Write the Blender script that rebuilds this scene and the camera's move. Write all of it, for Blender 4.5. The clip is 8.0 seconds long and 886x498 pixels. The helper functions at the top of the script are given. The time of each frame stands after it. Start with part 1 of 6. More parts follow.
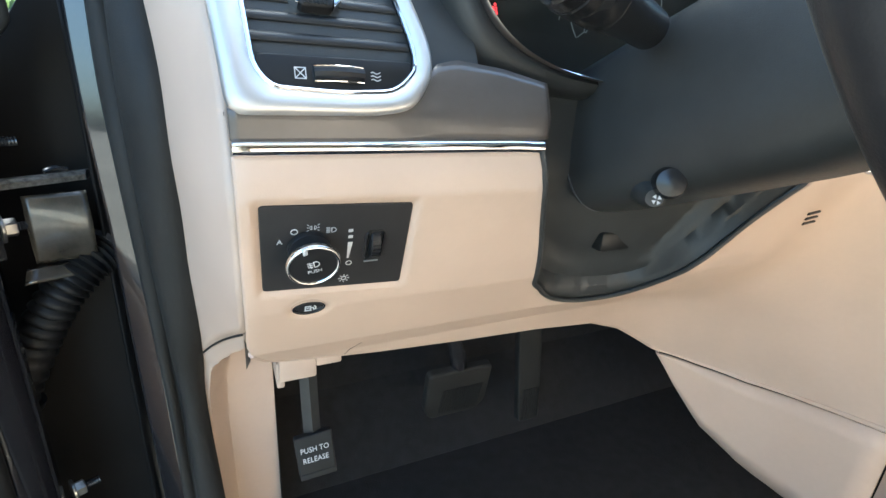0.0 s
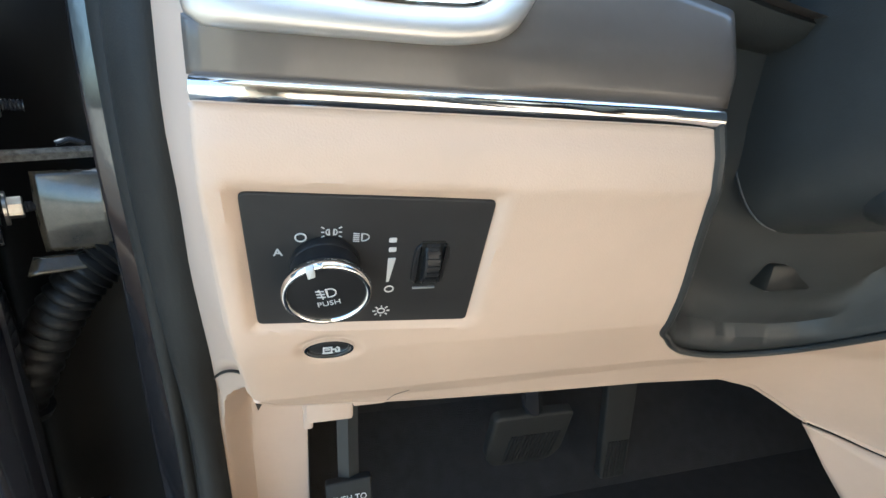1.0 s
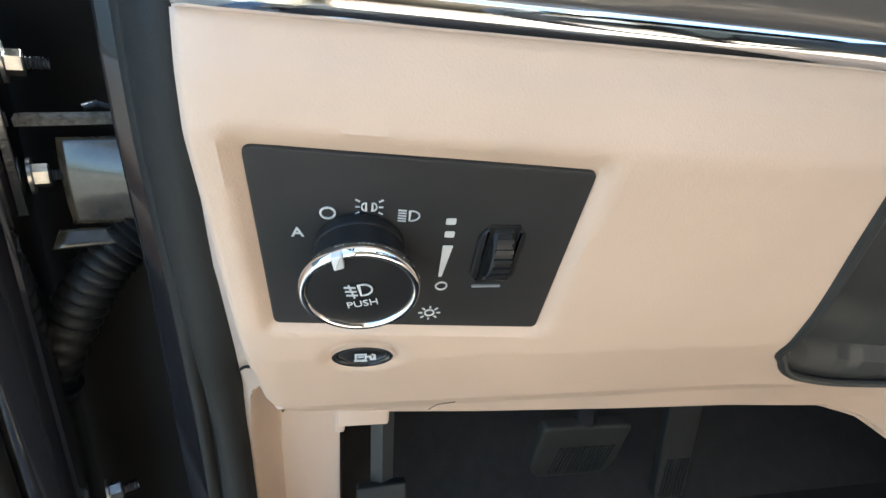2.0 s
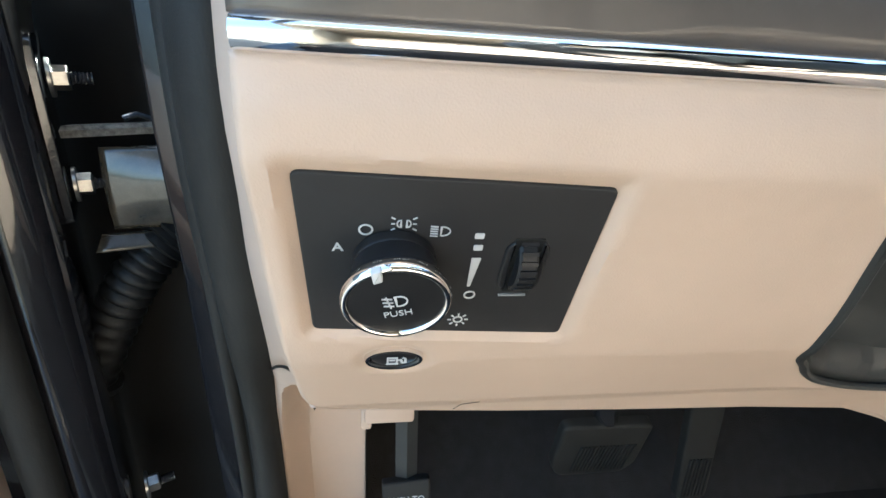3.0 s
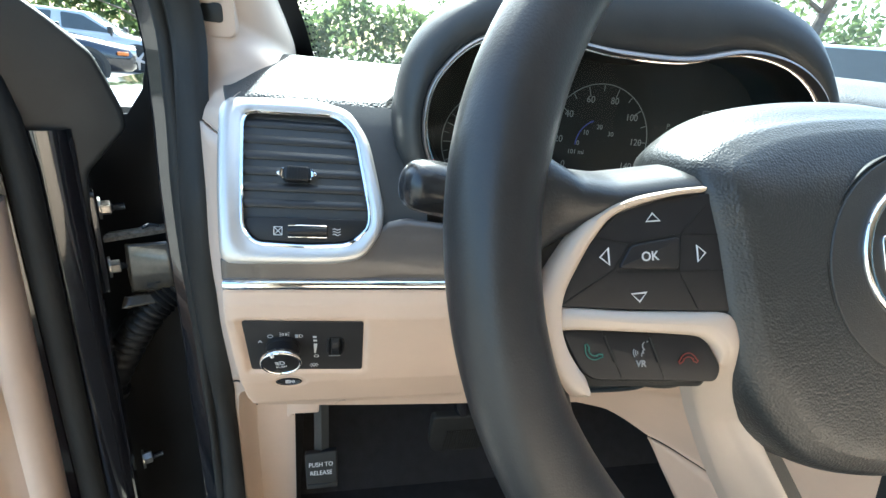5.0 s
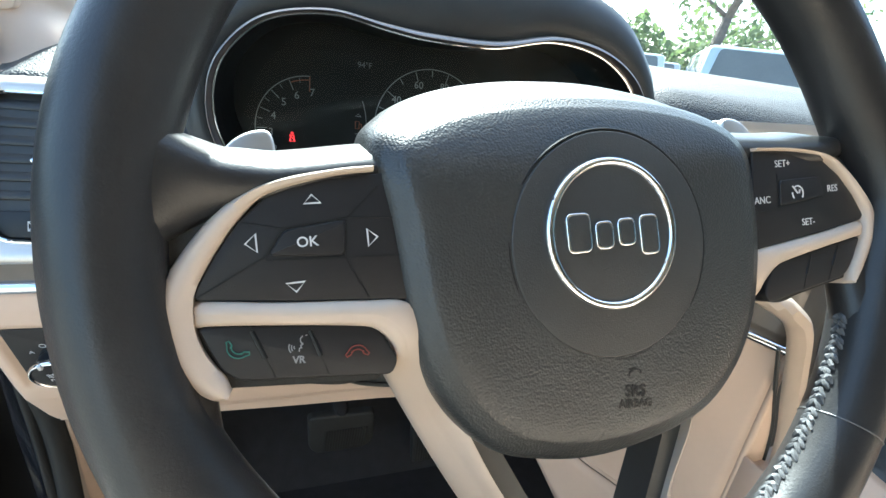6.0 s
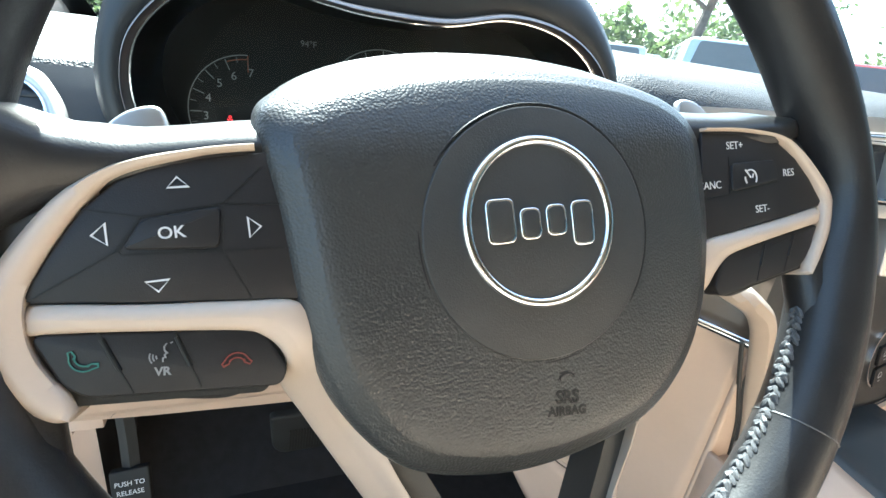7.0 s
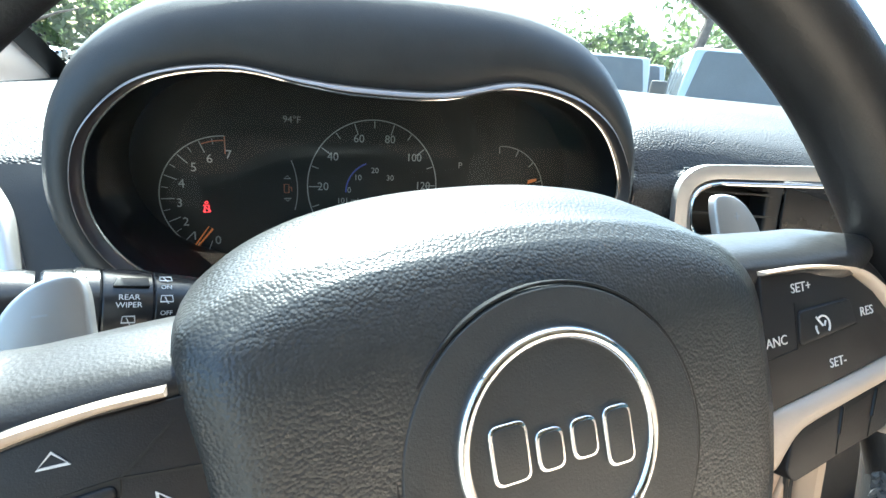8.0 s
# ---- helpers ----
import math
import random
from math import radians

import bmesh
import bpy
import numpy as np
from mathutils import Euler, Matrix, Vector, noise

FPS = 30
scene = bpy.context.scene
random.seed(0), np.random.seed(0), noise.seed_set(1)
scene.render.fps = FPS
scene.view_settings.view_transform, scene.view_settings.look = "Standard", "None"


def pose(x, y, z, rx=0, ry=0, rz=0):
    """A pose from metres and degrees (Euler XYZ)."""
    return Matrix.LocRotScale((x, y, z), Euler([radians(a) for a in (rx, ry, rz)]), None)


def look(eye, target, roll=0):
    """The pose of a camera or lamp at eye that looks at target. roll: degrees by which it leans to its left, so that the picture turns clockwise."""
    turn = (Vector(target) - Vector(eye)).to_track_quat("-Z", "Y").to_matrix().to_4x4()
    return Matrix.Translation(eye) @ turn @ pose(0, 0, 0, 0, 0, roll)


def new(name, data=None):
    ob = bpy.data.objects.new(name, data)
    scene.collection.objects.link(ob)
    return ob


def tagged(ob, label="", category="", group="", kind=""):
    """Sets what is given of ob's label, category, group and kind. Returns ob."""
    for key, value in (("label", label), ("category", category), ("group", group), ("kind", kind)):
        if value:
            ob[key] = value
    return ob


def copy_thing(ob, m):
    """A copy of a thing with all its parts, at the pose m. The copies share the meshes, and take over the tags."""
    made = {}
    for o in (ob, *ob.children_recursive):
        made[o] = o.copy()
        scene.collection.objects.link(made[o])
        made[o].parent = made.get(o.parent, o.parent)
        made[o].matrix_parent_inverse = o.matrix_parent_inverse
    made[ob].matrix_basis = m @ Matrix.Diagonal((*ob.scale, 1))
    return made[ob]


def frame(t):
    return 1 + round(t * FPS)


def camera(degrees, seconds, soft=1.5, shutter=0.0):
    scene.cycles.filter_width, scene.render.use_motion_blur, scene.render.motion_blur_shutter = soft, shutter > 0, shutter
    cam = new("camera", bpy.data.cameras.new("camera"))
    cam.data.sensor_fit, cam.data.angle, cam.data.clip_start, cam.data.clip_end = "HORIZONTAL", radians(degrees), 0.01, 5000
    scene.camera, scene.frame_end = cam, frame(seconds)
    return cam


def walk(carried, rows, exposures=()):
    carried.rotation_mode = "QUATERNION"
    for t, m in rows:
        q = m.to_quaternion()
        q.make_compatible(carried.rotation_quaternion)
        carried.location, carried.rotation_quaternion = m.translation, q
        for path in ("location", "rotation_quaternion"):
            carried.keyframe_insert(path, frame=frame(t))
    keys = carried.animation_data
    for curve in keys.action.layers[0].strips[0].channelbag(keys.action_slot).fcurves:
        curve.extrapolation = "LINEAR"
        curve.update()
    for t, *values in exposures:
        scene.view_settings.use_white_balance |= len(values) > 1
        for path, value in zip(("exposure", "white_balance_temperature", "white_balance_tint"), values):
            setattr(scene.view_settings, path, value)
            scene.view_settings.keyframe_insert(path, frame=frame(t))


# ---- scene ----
cam = camera(85.3, 8.0)
PATH = [
    (0, (0.004, 0.005, 0.999), (0.817, 1.701, 0.321), 3.3),
    (0.5, (0.029, 0.062, 0.986), (0.699, 1.823, 0.317), 3.9),
    (1, (0.041, 0.107, 0.968), (0.581, 1.91, 0.29), 4.2),
    (1.5, (0.043, 0.14, 0.956), (0.487, 1.958, 0.251), 4.6),
    (2.8, (0.047, 0.154, 0.949), (0.35, 1.982, 0.195), 4.0),
    (3, (0.04, 0.145, 0.958), (0.337, 1.975, 0.207), 3.7),
    (3.5, (0.022, 0.088, 0.997), (0.316, 1.92, 0.25), 4.4),
    (4, (0.015, 0.019, 1.052), (0.322, 1.848, 0.303), 5.8),
    (4.2, (0.021, -0.002, 1.069), (0.333, 1.827, 0.322), 5.8),
    (5.3, (0.117, -0.066, 1.127), (0.637, 1.722, 0.397), 6.5),
    (5.5, (0.138, -0.068, 1.128), (0.719, 1.702, 0.401), 6.8),
    (6, (0.183, -0.068, 1.121), (0.857, 1.669, 0.393), 7.4),
    (6.5, (0.21, -0.062, 1.117), (0.924, 1.649, 0.368), 7.7),
    (7, (0.215, -0.058, 1.116), (0.947, 1.645, 0.366), 7.8),
    (7.5, (0.227, -0.044, 1.133), (0.965, 1.663, 0.397), 7.4),
    (8, (0.236, -0.005, 1.153), (0.936, 1.732, 0.45), 5.9),
]
walk(cam, [(t, look(eye, target, roll)) for t, eye, target, roll in PATH], exposures=[(0.0, 3.0, 5500, -5), (3.0, 2.85, 5500, -5), (4.0, 2.95, 5500, -5), (5.3, 2.6, 5500, -5), (5.8, 2.6, 5500, -5), (6.6, 2.8, 5500, -5), (8.0, 2.85, 5500, -5)])

# ---- world, sun, exposure ----
world = bpy.data.worlds.new("sky")
world.use_nodes = True
scene.world = world
wn = world.node_tree
sky = wn.nodes.new("ShaderNodeTexSky")
sky.sky_type = "NISHITA"
sky.sun_disc = False
SUN_UP, SUN_SIDE = 47.0, 4.0   # degrees above the horizon; degrees to the right of straight ahead
sky.sun_elevation = radians(SUN_UP)
sky.sun_rotation = radians(SUN_SIDE)
sky.dust_density = 4.0
sky.ozone_density = 0.5
wn.links.new(sky.outputs[0], wn.nodes["Background"].inputs[0])
wn.nodes["Background"].inputs[1].default_value = 0.15
sun = new("sun", bpy.data.lights.new("sun", "SUN"))
sun.data.energy, sun.data.angle, sun.data.color = 5.0, radians(0.5), (1.0, 0.95, 0.87)
_a, _b = radians(SUN_UP), radians(SUN_SIDE)
sun.matrix_world = look((0, 0, 30), (-30 * math.sin(_b) * math.cos(_a), -30 * math.cos(_b) * math.cos(_a), 30 - 30 * math.sin(_a)))


# ---- materials ----
def material(name, col, rough=0.5, metal=0.0, vary=0.10, scale=30.0, grain="", gscale=900.0, depth=0.0002, coat=0.0, stain=0.0, emit=0.0, worn=0.06, spec=0.5):
    m = bpy.data.materials.new(name)
    m.use_nodes = True
    t = m.node_tree
    b = t.nodes["Principled BSDF"]
    link = t.links.new
    b.inputs["Roughness"].default_value = rough
    b.inputs["Metallic"].default_value = metal
    b.inputs["Specular IOR Level"].default_value = spec
    b.inputs["Coat Weight"].default_value = coat
    b.inputs["Coat Roughness"].default_value = 0.05
    co = t.nodes.new("ShaderNodeTexCoord")
    big = t.nodes.new("ShaderNodeTexNoise")
    big.inputs["Scale"].default_value = scale
    big.inputs["Detail"].default_value = 5
    link(co.outputs["Object"], big.inputs["Vector"])
    ramp = t.nodes.new("ShaderNodeMapRange")
    ramp.inputs["From Min"].default_value, ramp.inputs["From Max"].default_value = 0.3, 0.7
    ramp.inputs["To Min"].default_value, ramp.inputs["To Max"].default_value = 1 - vary, 1 + vary
    link(big.outputs["Fac"], ramp.inputs["Value"])
    fine = t.nodes.new("ShaderNodeTexNoise")
    fine.inputs["Scale"].default_value = scale * 14
    fine.inputs["Detail"].default_value = 3
    link(co.outputs["Object"], fine.inputs["Vector"])
    r2 = t.nodes.new("ShaderNodeMapRange")
    r2.inputs["To Min"].default_value, r2.inputs["To Max"].default_value = 1 - vary * 0.6, 1 + vary * 0.6
    link(fine.outputs["Fac"], r2.inputs["Value"])
    mul = t.nodes.new("ShaderNodeMath")
    mul.operation = "MULTIPLY"
    link(ramp.outputs[0], mul.inputs[0])
    link(r2.outputs[0], mul.inputs[1])
    tint = t.nodes.new("ShaderNodeVectorMath")
    tint.operation = "SCALE"
    tint.inputs[0].default_value = col
    link(mul.outputs[0], tint.inputs["Scale"])
    link(tint.outputs[0], b.inputs["Base Color"])
    rr = t.nodes.new("ShaderNodeMapRange")
    rr.inputs["To Min"].default_value, rr.inputs["To Max"].default_value = max(0.02, rough - worn), min(1, rough + worn)
    link(fine.outputs["Fac"], rr.inputs["Value"])
    link(rr.outputs[0], b.inputs["Roughness"])
    if grain:
        if grain == "pebble":
            g = t.nodes.new("ShaderNodeTexVoronoi")
            g.feature = "SMOOTH_F1"
            g.inputs["Smoothness"].default_value = 0.2
            g.inputs["Scale"].default_value = gscale
            wob = t.nodes.new("ShaderNodeTexNoise")
            wob.inputs["Scale"].default_value = gscale * 0.6
            link(co.outputs["Object"], wob.inputs["Vector"])
            mixv = t.nodes.new("ShaderNodeVectorMath")
            mixv.operation = "MULTIPLY_ADD"
            mixv.inputs[1].default_value = (0.22 / gscale,) * 3
            link(wob.outputs["Color"], mixv.inputs[0])
            link(co.outputs["Object"], mixv.inputs[2])
            link(mixv.outputs[0], g.inputs["Vector"])
            out = g.outputs["Distance"]
        else:
            g = t.nodes.new("ShaderNodeTexNoise")
            g.inputs["Scale"].default_value = gscale
            g.inputs["Detail"].default_value = 4
            link(co.outputs["Object"], g.inputs["Vector"])
            out = g.outputs["Fac"]
        bump = t.nodes.new("ShaderNodeBump")
        bump.inputs["Strength"].default_value = 1.0
        bump.inputs["Distance"].default_value = depth
        bump.invert = grain == "pebble"
        link(out, bump.inputs["Height"])
        link(bump.outputs[0], b.inputs["Normal"])
    if emit:
        b.inputs["Emission Color"].default_value = (*col, 1)
        b.inputs["Emission Strength"].default_value = emit
    return m


CREAM = material("cream_plastic", (0.525, 0.406, 0.318), 0.5, vary=0.05, scale=12, grain="noise", gscale=1400, depth=0.00012)
CREAM2 = material("cream_smooth", (0.450, 0.372, 0.300), 0.38, vary=0.04, scale=20, grain="noise", gscale=900, depth=0.00005)
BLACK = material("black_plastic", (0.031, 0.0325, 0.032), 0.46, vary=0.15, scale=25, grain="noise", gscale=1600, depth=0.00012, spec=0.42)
DASH = material("black_grained_vinyl", (0.030, 0.031, 0.032), 0.62, vary=0.15, scale=15, grain="pebble", gscale=560, depth=0.0008)
PAD = material("black_pebbled_vinyl", (0.029, 0.0305, 0.030), 0.34, vary=0.12, scale=25, grain="pebble", gscale=1050, depth=0.00017)
LEATHER = material("black_leather", (0.019, 0.019, 0.0195), 0.36, vary=0.2, scale=30, grain="noise", gscale=1100, depth=0.0001, spec=0.42)
SLAT = material("vent_slat_plastic", (0.020, 0.0205, 0.021), 0.40, vary=0.08, scale=60, grain="noise", gscale=2500, depth=0.00005, spec=0.45)
GLOSS = material("glossy_black_plastic", (0.016, 0.016, 0.017), 0.24, vary=0.08, scale=40, spec=0.5)
BUTTON = material("black_button", (0.014, 0.014, 0.015), 0.42, vary=0.1, scale=60, grain="noise", gscale=2500, depth=0.00005, spec=0.3)
PLATE = material("switch_plate", (0.024, 0.024, 0.025), 0.55, vary=0.08, scale=60, grain="noise", gscale=3000, depth=0.00006, spec=0.3)
CHROME = material("chrome", (0.85, 0.85, 0.86), 0.07, 1.0, vary=0.03, worn=0.03)
SATIN = material("satin_silver", (0.56, 0.545, 0.52), 0.44, 0.8, vary=0.04, scale=40, grain="noise", gscale=3000, depth=0.00003)
BRONZE = material("satin_bronze", (0.33, 0.29, 0.265), 0.38, 0.9, vary=0.05, scale=40)
WOOD = material("dark_taupe_applique", (0.085, 0.072, 0.062), 0.35, vary=0.12, scale=20, grain="noise", gscale=300, depth=0.00004, coat=0.3)
RUBBER = material("black_rubber", (0.017, 0.017, 0.016), 0.66, vary=0.2, scale=20, grain="noise", gscale=800, depth=0.0002, spec=0.3)
PAINT = material("black_car_paint", (0.012, 0.012, 0.014), 0.08, vary=0.1, scale=8, coat=1.0, grain="noise", gscale=60, depth=0.00012)
INNER = material("dusty_black_underbody_paint", (0.006, 0.006, 0.006), 0.6, vary=0.3, scale=12, grain="noise", gscale=400, depth=0.0001, spec=0.25)
CARPET = material("black_carpet", (0.009, 0.009, 0.010), 0.95, vary=0.35, scale=60, grain="noise", gscale=700, depth=0.0015)
WHITE = material("white_print", (0.55, 0.56, 0.57), 0.5, vary=0.03)
GREY = material("grey_print", (0.22, 0.225, 0.23), 0.5, vary=0.03)
GREEN = material("green_print", (0.025, 0.13, 0.105), 0.5, vary=0.03)
RED = material("red_print", (0.18, 0.028, 0.02), 0.5, vary=0.03)
LAMP_RED = material("red_warning_lamp", (1.0, 0.05, 0.06), 0.5, emit=0.3)
REDZONE = material("dim_red_print", (0.30, 0.10, 0.05), 0.5)
NEEDLE = material("orange_needle", (0.60, 0.17, 0.04), 0.5, emit=0.05)
GAUGE = material("gauge_print", (0.24, 0.255, 0.26), 0.5, emit=0.015)
FACE = material("gauge_face", (0.010, 0.011, 0.011), 0.4, vary=0.1, spec=0.3)
STEEL = material("zinc_bolt", (0.36, 0.35, 0.33), 0.3, 0.9, vary=0.15, scale=200)
DARKSTEEL = material("painted_hinge_steel", (0.018, 0.018, 0.02), 0.2, vary=0.2, scale=60, coat=0.8, grain="noise", gscale=300, depth=0.0003)
# warm brown base colour stands in for what the black hinge reflects
HINGE = material("reflection_tinted_hinge_paint", (0.050, 0.043, 0.032), 0.22, vary=0.4, scale=60, coat=0.6, grain="noise", gscale=120, depth=0.0002)
BOOT = material("black_boot_rubber", (0.008, 0.008, 0.008), 0.5, vary=0.3, scale=60, grain="noise", gscale=700, depth=0.0002, spec=0.3)
GREASE = material("dusty_check_strap", (0.10, 0.097, 0.09), 0.5, vary=0.7, scale=220, grain="noise", gscale=500, depth=0.0006)
THREAD = material("stitched_leather", (0.085, 0.086, 0.088), 0.4, vary=0.2, scale=300, grain="noise", gscale=1500, depth=0.0002)
HEADLINER = material("headliner_cloth", (0.55, 0.49, 0.40), 0.95, vary=0.06, scale=30, grain="noise", gscale=1200, depth=0.0004)
CONCRETE = material("pale_concrete", (0.175, 0.157, 0.132), 0.9, vary=0.2, scale=0.6, grain="noise", gscale=60, depth=0.004)


def glass(name, tint=(0.95, 0.98, 0.97), gloss=0.5, rough=0.02):
    m = bpy.data.materials.new(name)
    m.use_nodes = True
    t = m.node_tree
    t.nodes.remove(t.nodes["Principled BSDF"])
    out = t.nodes["Material Output"]
    a, g, mix, fr, pw = (t.nodes.new("ShaderNode" + k) for k in ("BsdfTransparent", "BsdfGlossy", "MixShader", "LayerWeight", "Math"))
    a.inputs[0].default_value = (*tint, 1)
    g.inputs["Roughness"].default_value = rough
    pw.operation, pw.inputs[1].default_value = "POWER", 4.0
    fac = t.nodes.new("ShaderNodeMapRange")
    fac.inputs["To Min"].default_value, fac.inputs["To Max"].default_value = gloss * 0.25, gloss
    t.links.new(fr.outputs["Facing"], pw.inputs[0])
    t.links.new(pw.outputs[0], fac.inputs["Value"])
    t.links.new(fac.outputs[0], mix.inputs[0])
    t.links.new(a.outputs[0], mix.inputs[1])
    t.links.new(g.outputs[0], mix.inputs[2])
    t.links.new(mix.outputs[0], out.inputs[0])
    return m


GLASS = glass("window_glass")
LENS = glass("gauge_lens", (0.92, 0.94, 0.94), 0.07)


def leaf_material(name, col):
    m = bpy.data.materials.new(name)
    m.use_nodes = True
    t = m.node_tree
    b = t.nodes["Principled BSDF"]
    b.inputs["Roughness"].default_value = 0.55
    tr, mix, co, ramp = (t.nodes.new("ShaderNode" + k) for k in ("BsdfTranslucent", "MixShader", "NewGeometry", "ValToRGB"))
    t.links.new(co.outputs["Random Per Island"], ramp.inputs[0])
    ramp.color_ramp.elements[0].color = (col[0] * 0.6, col[1] * 0.7, col[2] * 0.7, 1)
    ramp.color_ramp.elements[1].color = (col[0] * 1.3, col[1] * 1.2, col[2] * 1.1, 1)
    t.links.new(ramp.outputs[0], b.inputs["Base Color"])
    t.links.new(ramp.outputs[0], tr.inputs["Color"])
    mix.inputs[0].default_value = 0.5
    t.links.new(b.outputs[0], mix.inputs[1])
    t.links.new(tr.outputs[0], mix.inputs[2])
    t.links.new(mix.outputs[0], t.nodes["Material Output"].inputs[0])
    return m


# ---- mesh helpers ----
def thing(name, label, category, group="", kind="", m=None):
    ob = new(name)
    ob.empty_display_size = 0.05
    if m is not None:
        ob.matrix_world = m
    return tagged(ob, label, category, group, kind)


def part(name, bm, mat, parent=None, label="", angle=35.0, mods=()):
    me = bpy.data.meshes.new(name)
    bmesh.ops.recalc_face_normals(bm, faces=bm.faces)
    for fc in bm.faces:
        fc.smooth = True
    bm.to_mesh(me)
    bm.free()
    me.set_sharp_from_angle(angle=radians(angle))
    me.materials.append(mat)
    ob = new(name, me)
    if parent is not None:
        ob.parent = parent
    if label:
        ob["label"] = label
    for kind, values in mods:
        md = ob.modifiers.new(kind.lower(), kind)
        for k, v in values.items():
            if k == "thickness":
                md.thickness = v
            elif k == "offset":
                md.offset = v
            elif k == "width":
                md.width = v
            elif k == "segments":
                md.segments = v
    return ob


SOLID = lambda th, off=-1.0: ("SOLIDIFY", {"thickness": th, "offset": off})
BEVEL = lambda w, s=2: ("BEVEL", {"width": w, "segments": s})


def spline(pts, n=6, closed=True):
    """Catmull-Rom through the points."""
    P = [Vector(p) for p in pts]
    out, k = [], len(P)
    for i in range(k if closed else k - 1):
        a, b, c, d = (P[(i + j) % k] if closed else P[min(max(i + j, 0), k - 1)] for j in (-1, 0, 1, 2))
        for s in range(n):
            t = s / n
            out.append(0.5 * ((2 * b) + (c - a) * t + (2 * a - 5 * b + 4 * c - d) * t * t + (3 * b - a - 3 * c + d) * t ** 3))
    if not closed:
        out.append(P[-1])
    return out


def rounded(pts, r, n=4):
    """A polygon (2D) with rounded corners."""
    out, k = [], len(pts)
    P = [Vector((p[0], p[1])) for p in pts]
    for i in range(k):
        a, b, c = P[i - 1], P[i], P[(i + 1) % k]
        u, v = a - b, c - b
        rr = min(r, u.length * 0.45, v.length * 0.45)
        p, q = b + u.normalized() * rr, b + v.normalized() * rr
        for s in range(n + 1):
            t = s / n
            out.append(p * (1 - t) ** 2 + b * 2 * t * (1 - t) + q * t * t)
    return out


def rect(x0, y0, x1, y1, r=0.0, n=4):
    p = [(x0, y0), (x1, y0), (x1, y1), (x0, y1)]
    return rounded(p, r, n) if r else [Vector(q) for q in p]


def oval(cx, cy, rx, ry, n=32):
    return [Vector((cx + rx * math.cos(2 * math.pi * i / n), cy + ry * math.sin(2 * math.pi * i / n))) for i in range(n)]


def prism(outline, w0, w1, bevel=0.0, m=None, bm=None, crown=0.0):
    """A plate with that outline (u, v) from depth w0 to w1, its front edge rounded by bevel."""
    bm = bm or bmesh.new()
    m = m or Matrix()
    c = sum((Vector((p[0], p[1])) for p in outline), Vector((0, 0))) / len(outline)
    rings = [(0.0, w0)]
    if bevel:
        for s in range(4):
            a = s / 3 * math.pi / 2
            rings.append((bevel * (1 - math.cos(a)), w1 - bevel + bevel * math.sin(a)))
    else:
        rings.append((0.0, w1))
    k = len(outline)
    P = [Vector((p[0], p[1])) for p in outline]
    area = sum(P[i - 1].x * P[i].y - P[i].x * P[i - 1].y for i in range(k))
    sgn = 1 if area > 0 else -1
    made = []
    for ins, w in rings:
        row = []
        for i in range(k):
            d = (P[(i + 1) % k] - P[i - 1])
            nrm = Vector((-d.y, d.x)).normalized() * sgn if d.length > 1e-9 else Vector((0, 0))
            q = P[i] + nrm * ins
            row.append(bm.verts.new(m @ Vector((q.x, q.y, w))))
        made.append(row)
    for a, b in zip(made, made[1:]):
        for i in range(k):
            bm.faces.new((a[i - 1], a[i], b[i], b[i - 1]))
    bm.faces.new(made[0])
    if crown:
        top = bm.verts.new(m @ Vector((c.x, c.y, w1 + crown)))
        for i in range(k):
            bm.faces.new((made[-1][i - 1], made[-1][i], top))
    else:
        bm.faces.new(made[-1])
    return bm


def loft(rows, closed=True, caps=(False, False), bm=None):
    bm = bm or bmesh.new()
    made = [[bm.verts.new(p) for p in row] for row in rows]
    k = len(rows[0])
    for a, b in zip(made, made[1:]):
        for i in range(0 if closed else 1, k):
            bm.faces.new((a[i - 1], a[i], b[i], b[i - 1]))
    if caps[0]:
        bm.faces.new(made[0])
    if caps[1]:
        bm.faces.new(made[-1])
    return bm


def grid(fn, us, vs, bm=None):
    return loft([[Vector(fn(u, v)) for u in us] for v in vs], closed=False, bm=bm)


def steps(*marks):
    """(start, count, end, count, end ...) -> numbers."""
    out = [marks[0]]
    for n, e in zip(marks[1::2], marks[2::2]):
        s = out[-1]
        out += [s + (e - s) * (i + 1) / n for i in range(n)]
    return out


def lerp(x, xs, ys):
    return float(np.interp(x, xs, ys))


def smooth(x, a, b):
    t = min(max((x - a) / (b - a), 0.0), 1.0)
    return t * t * (3 - 2 * t)


def tube(path, r, seg=12, closed=False, caps=True, flat=1.0, bm=None, ref=None):
    """A tube along the path; r a number or a list; flat squeezes it along the second normal."""
    P = [Vector(p) for p in path]
    k = len(P)
    rows, prev = [], Vector(ref) if ref else None
    for i, p in enumerate(P):
        a = P[i - 1] if (i or closed) else P[i]
        b = P[(i + 1) % k] if (i < k - 1 or closed) else P[i]
        t = (b - a).normalized()
        if prev is None:
            prev = Vector((0, 0, 1)) if abs(t.z) < 0.9 else Vector((1, 0, 0))
        n1 = (prev - t * prev.dot(t)).normalized()
        n2 = t.cross(n1)
        if ref is None:
            prev = n1
        rad = r[i] if isinstance(r, (list, tuple)) else r
        rows.append([p + n1 * rad * math.cos(2 * math.pi * j / seg) + n2 * rad * flat * math.sin(2 * math.pi * j / seg) for j in range(seg)])
    if closed:
        rows.append(rows[0])
    return loft(rows, True, (caps and not closed, caps and not closed), bm)


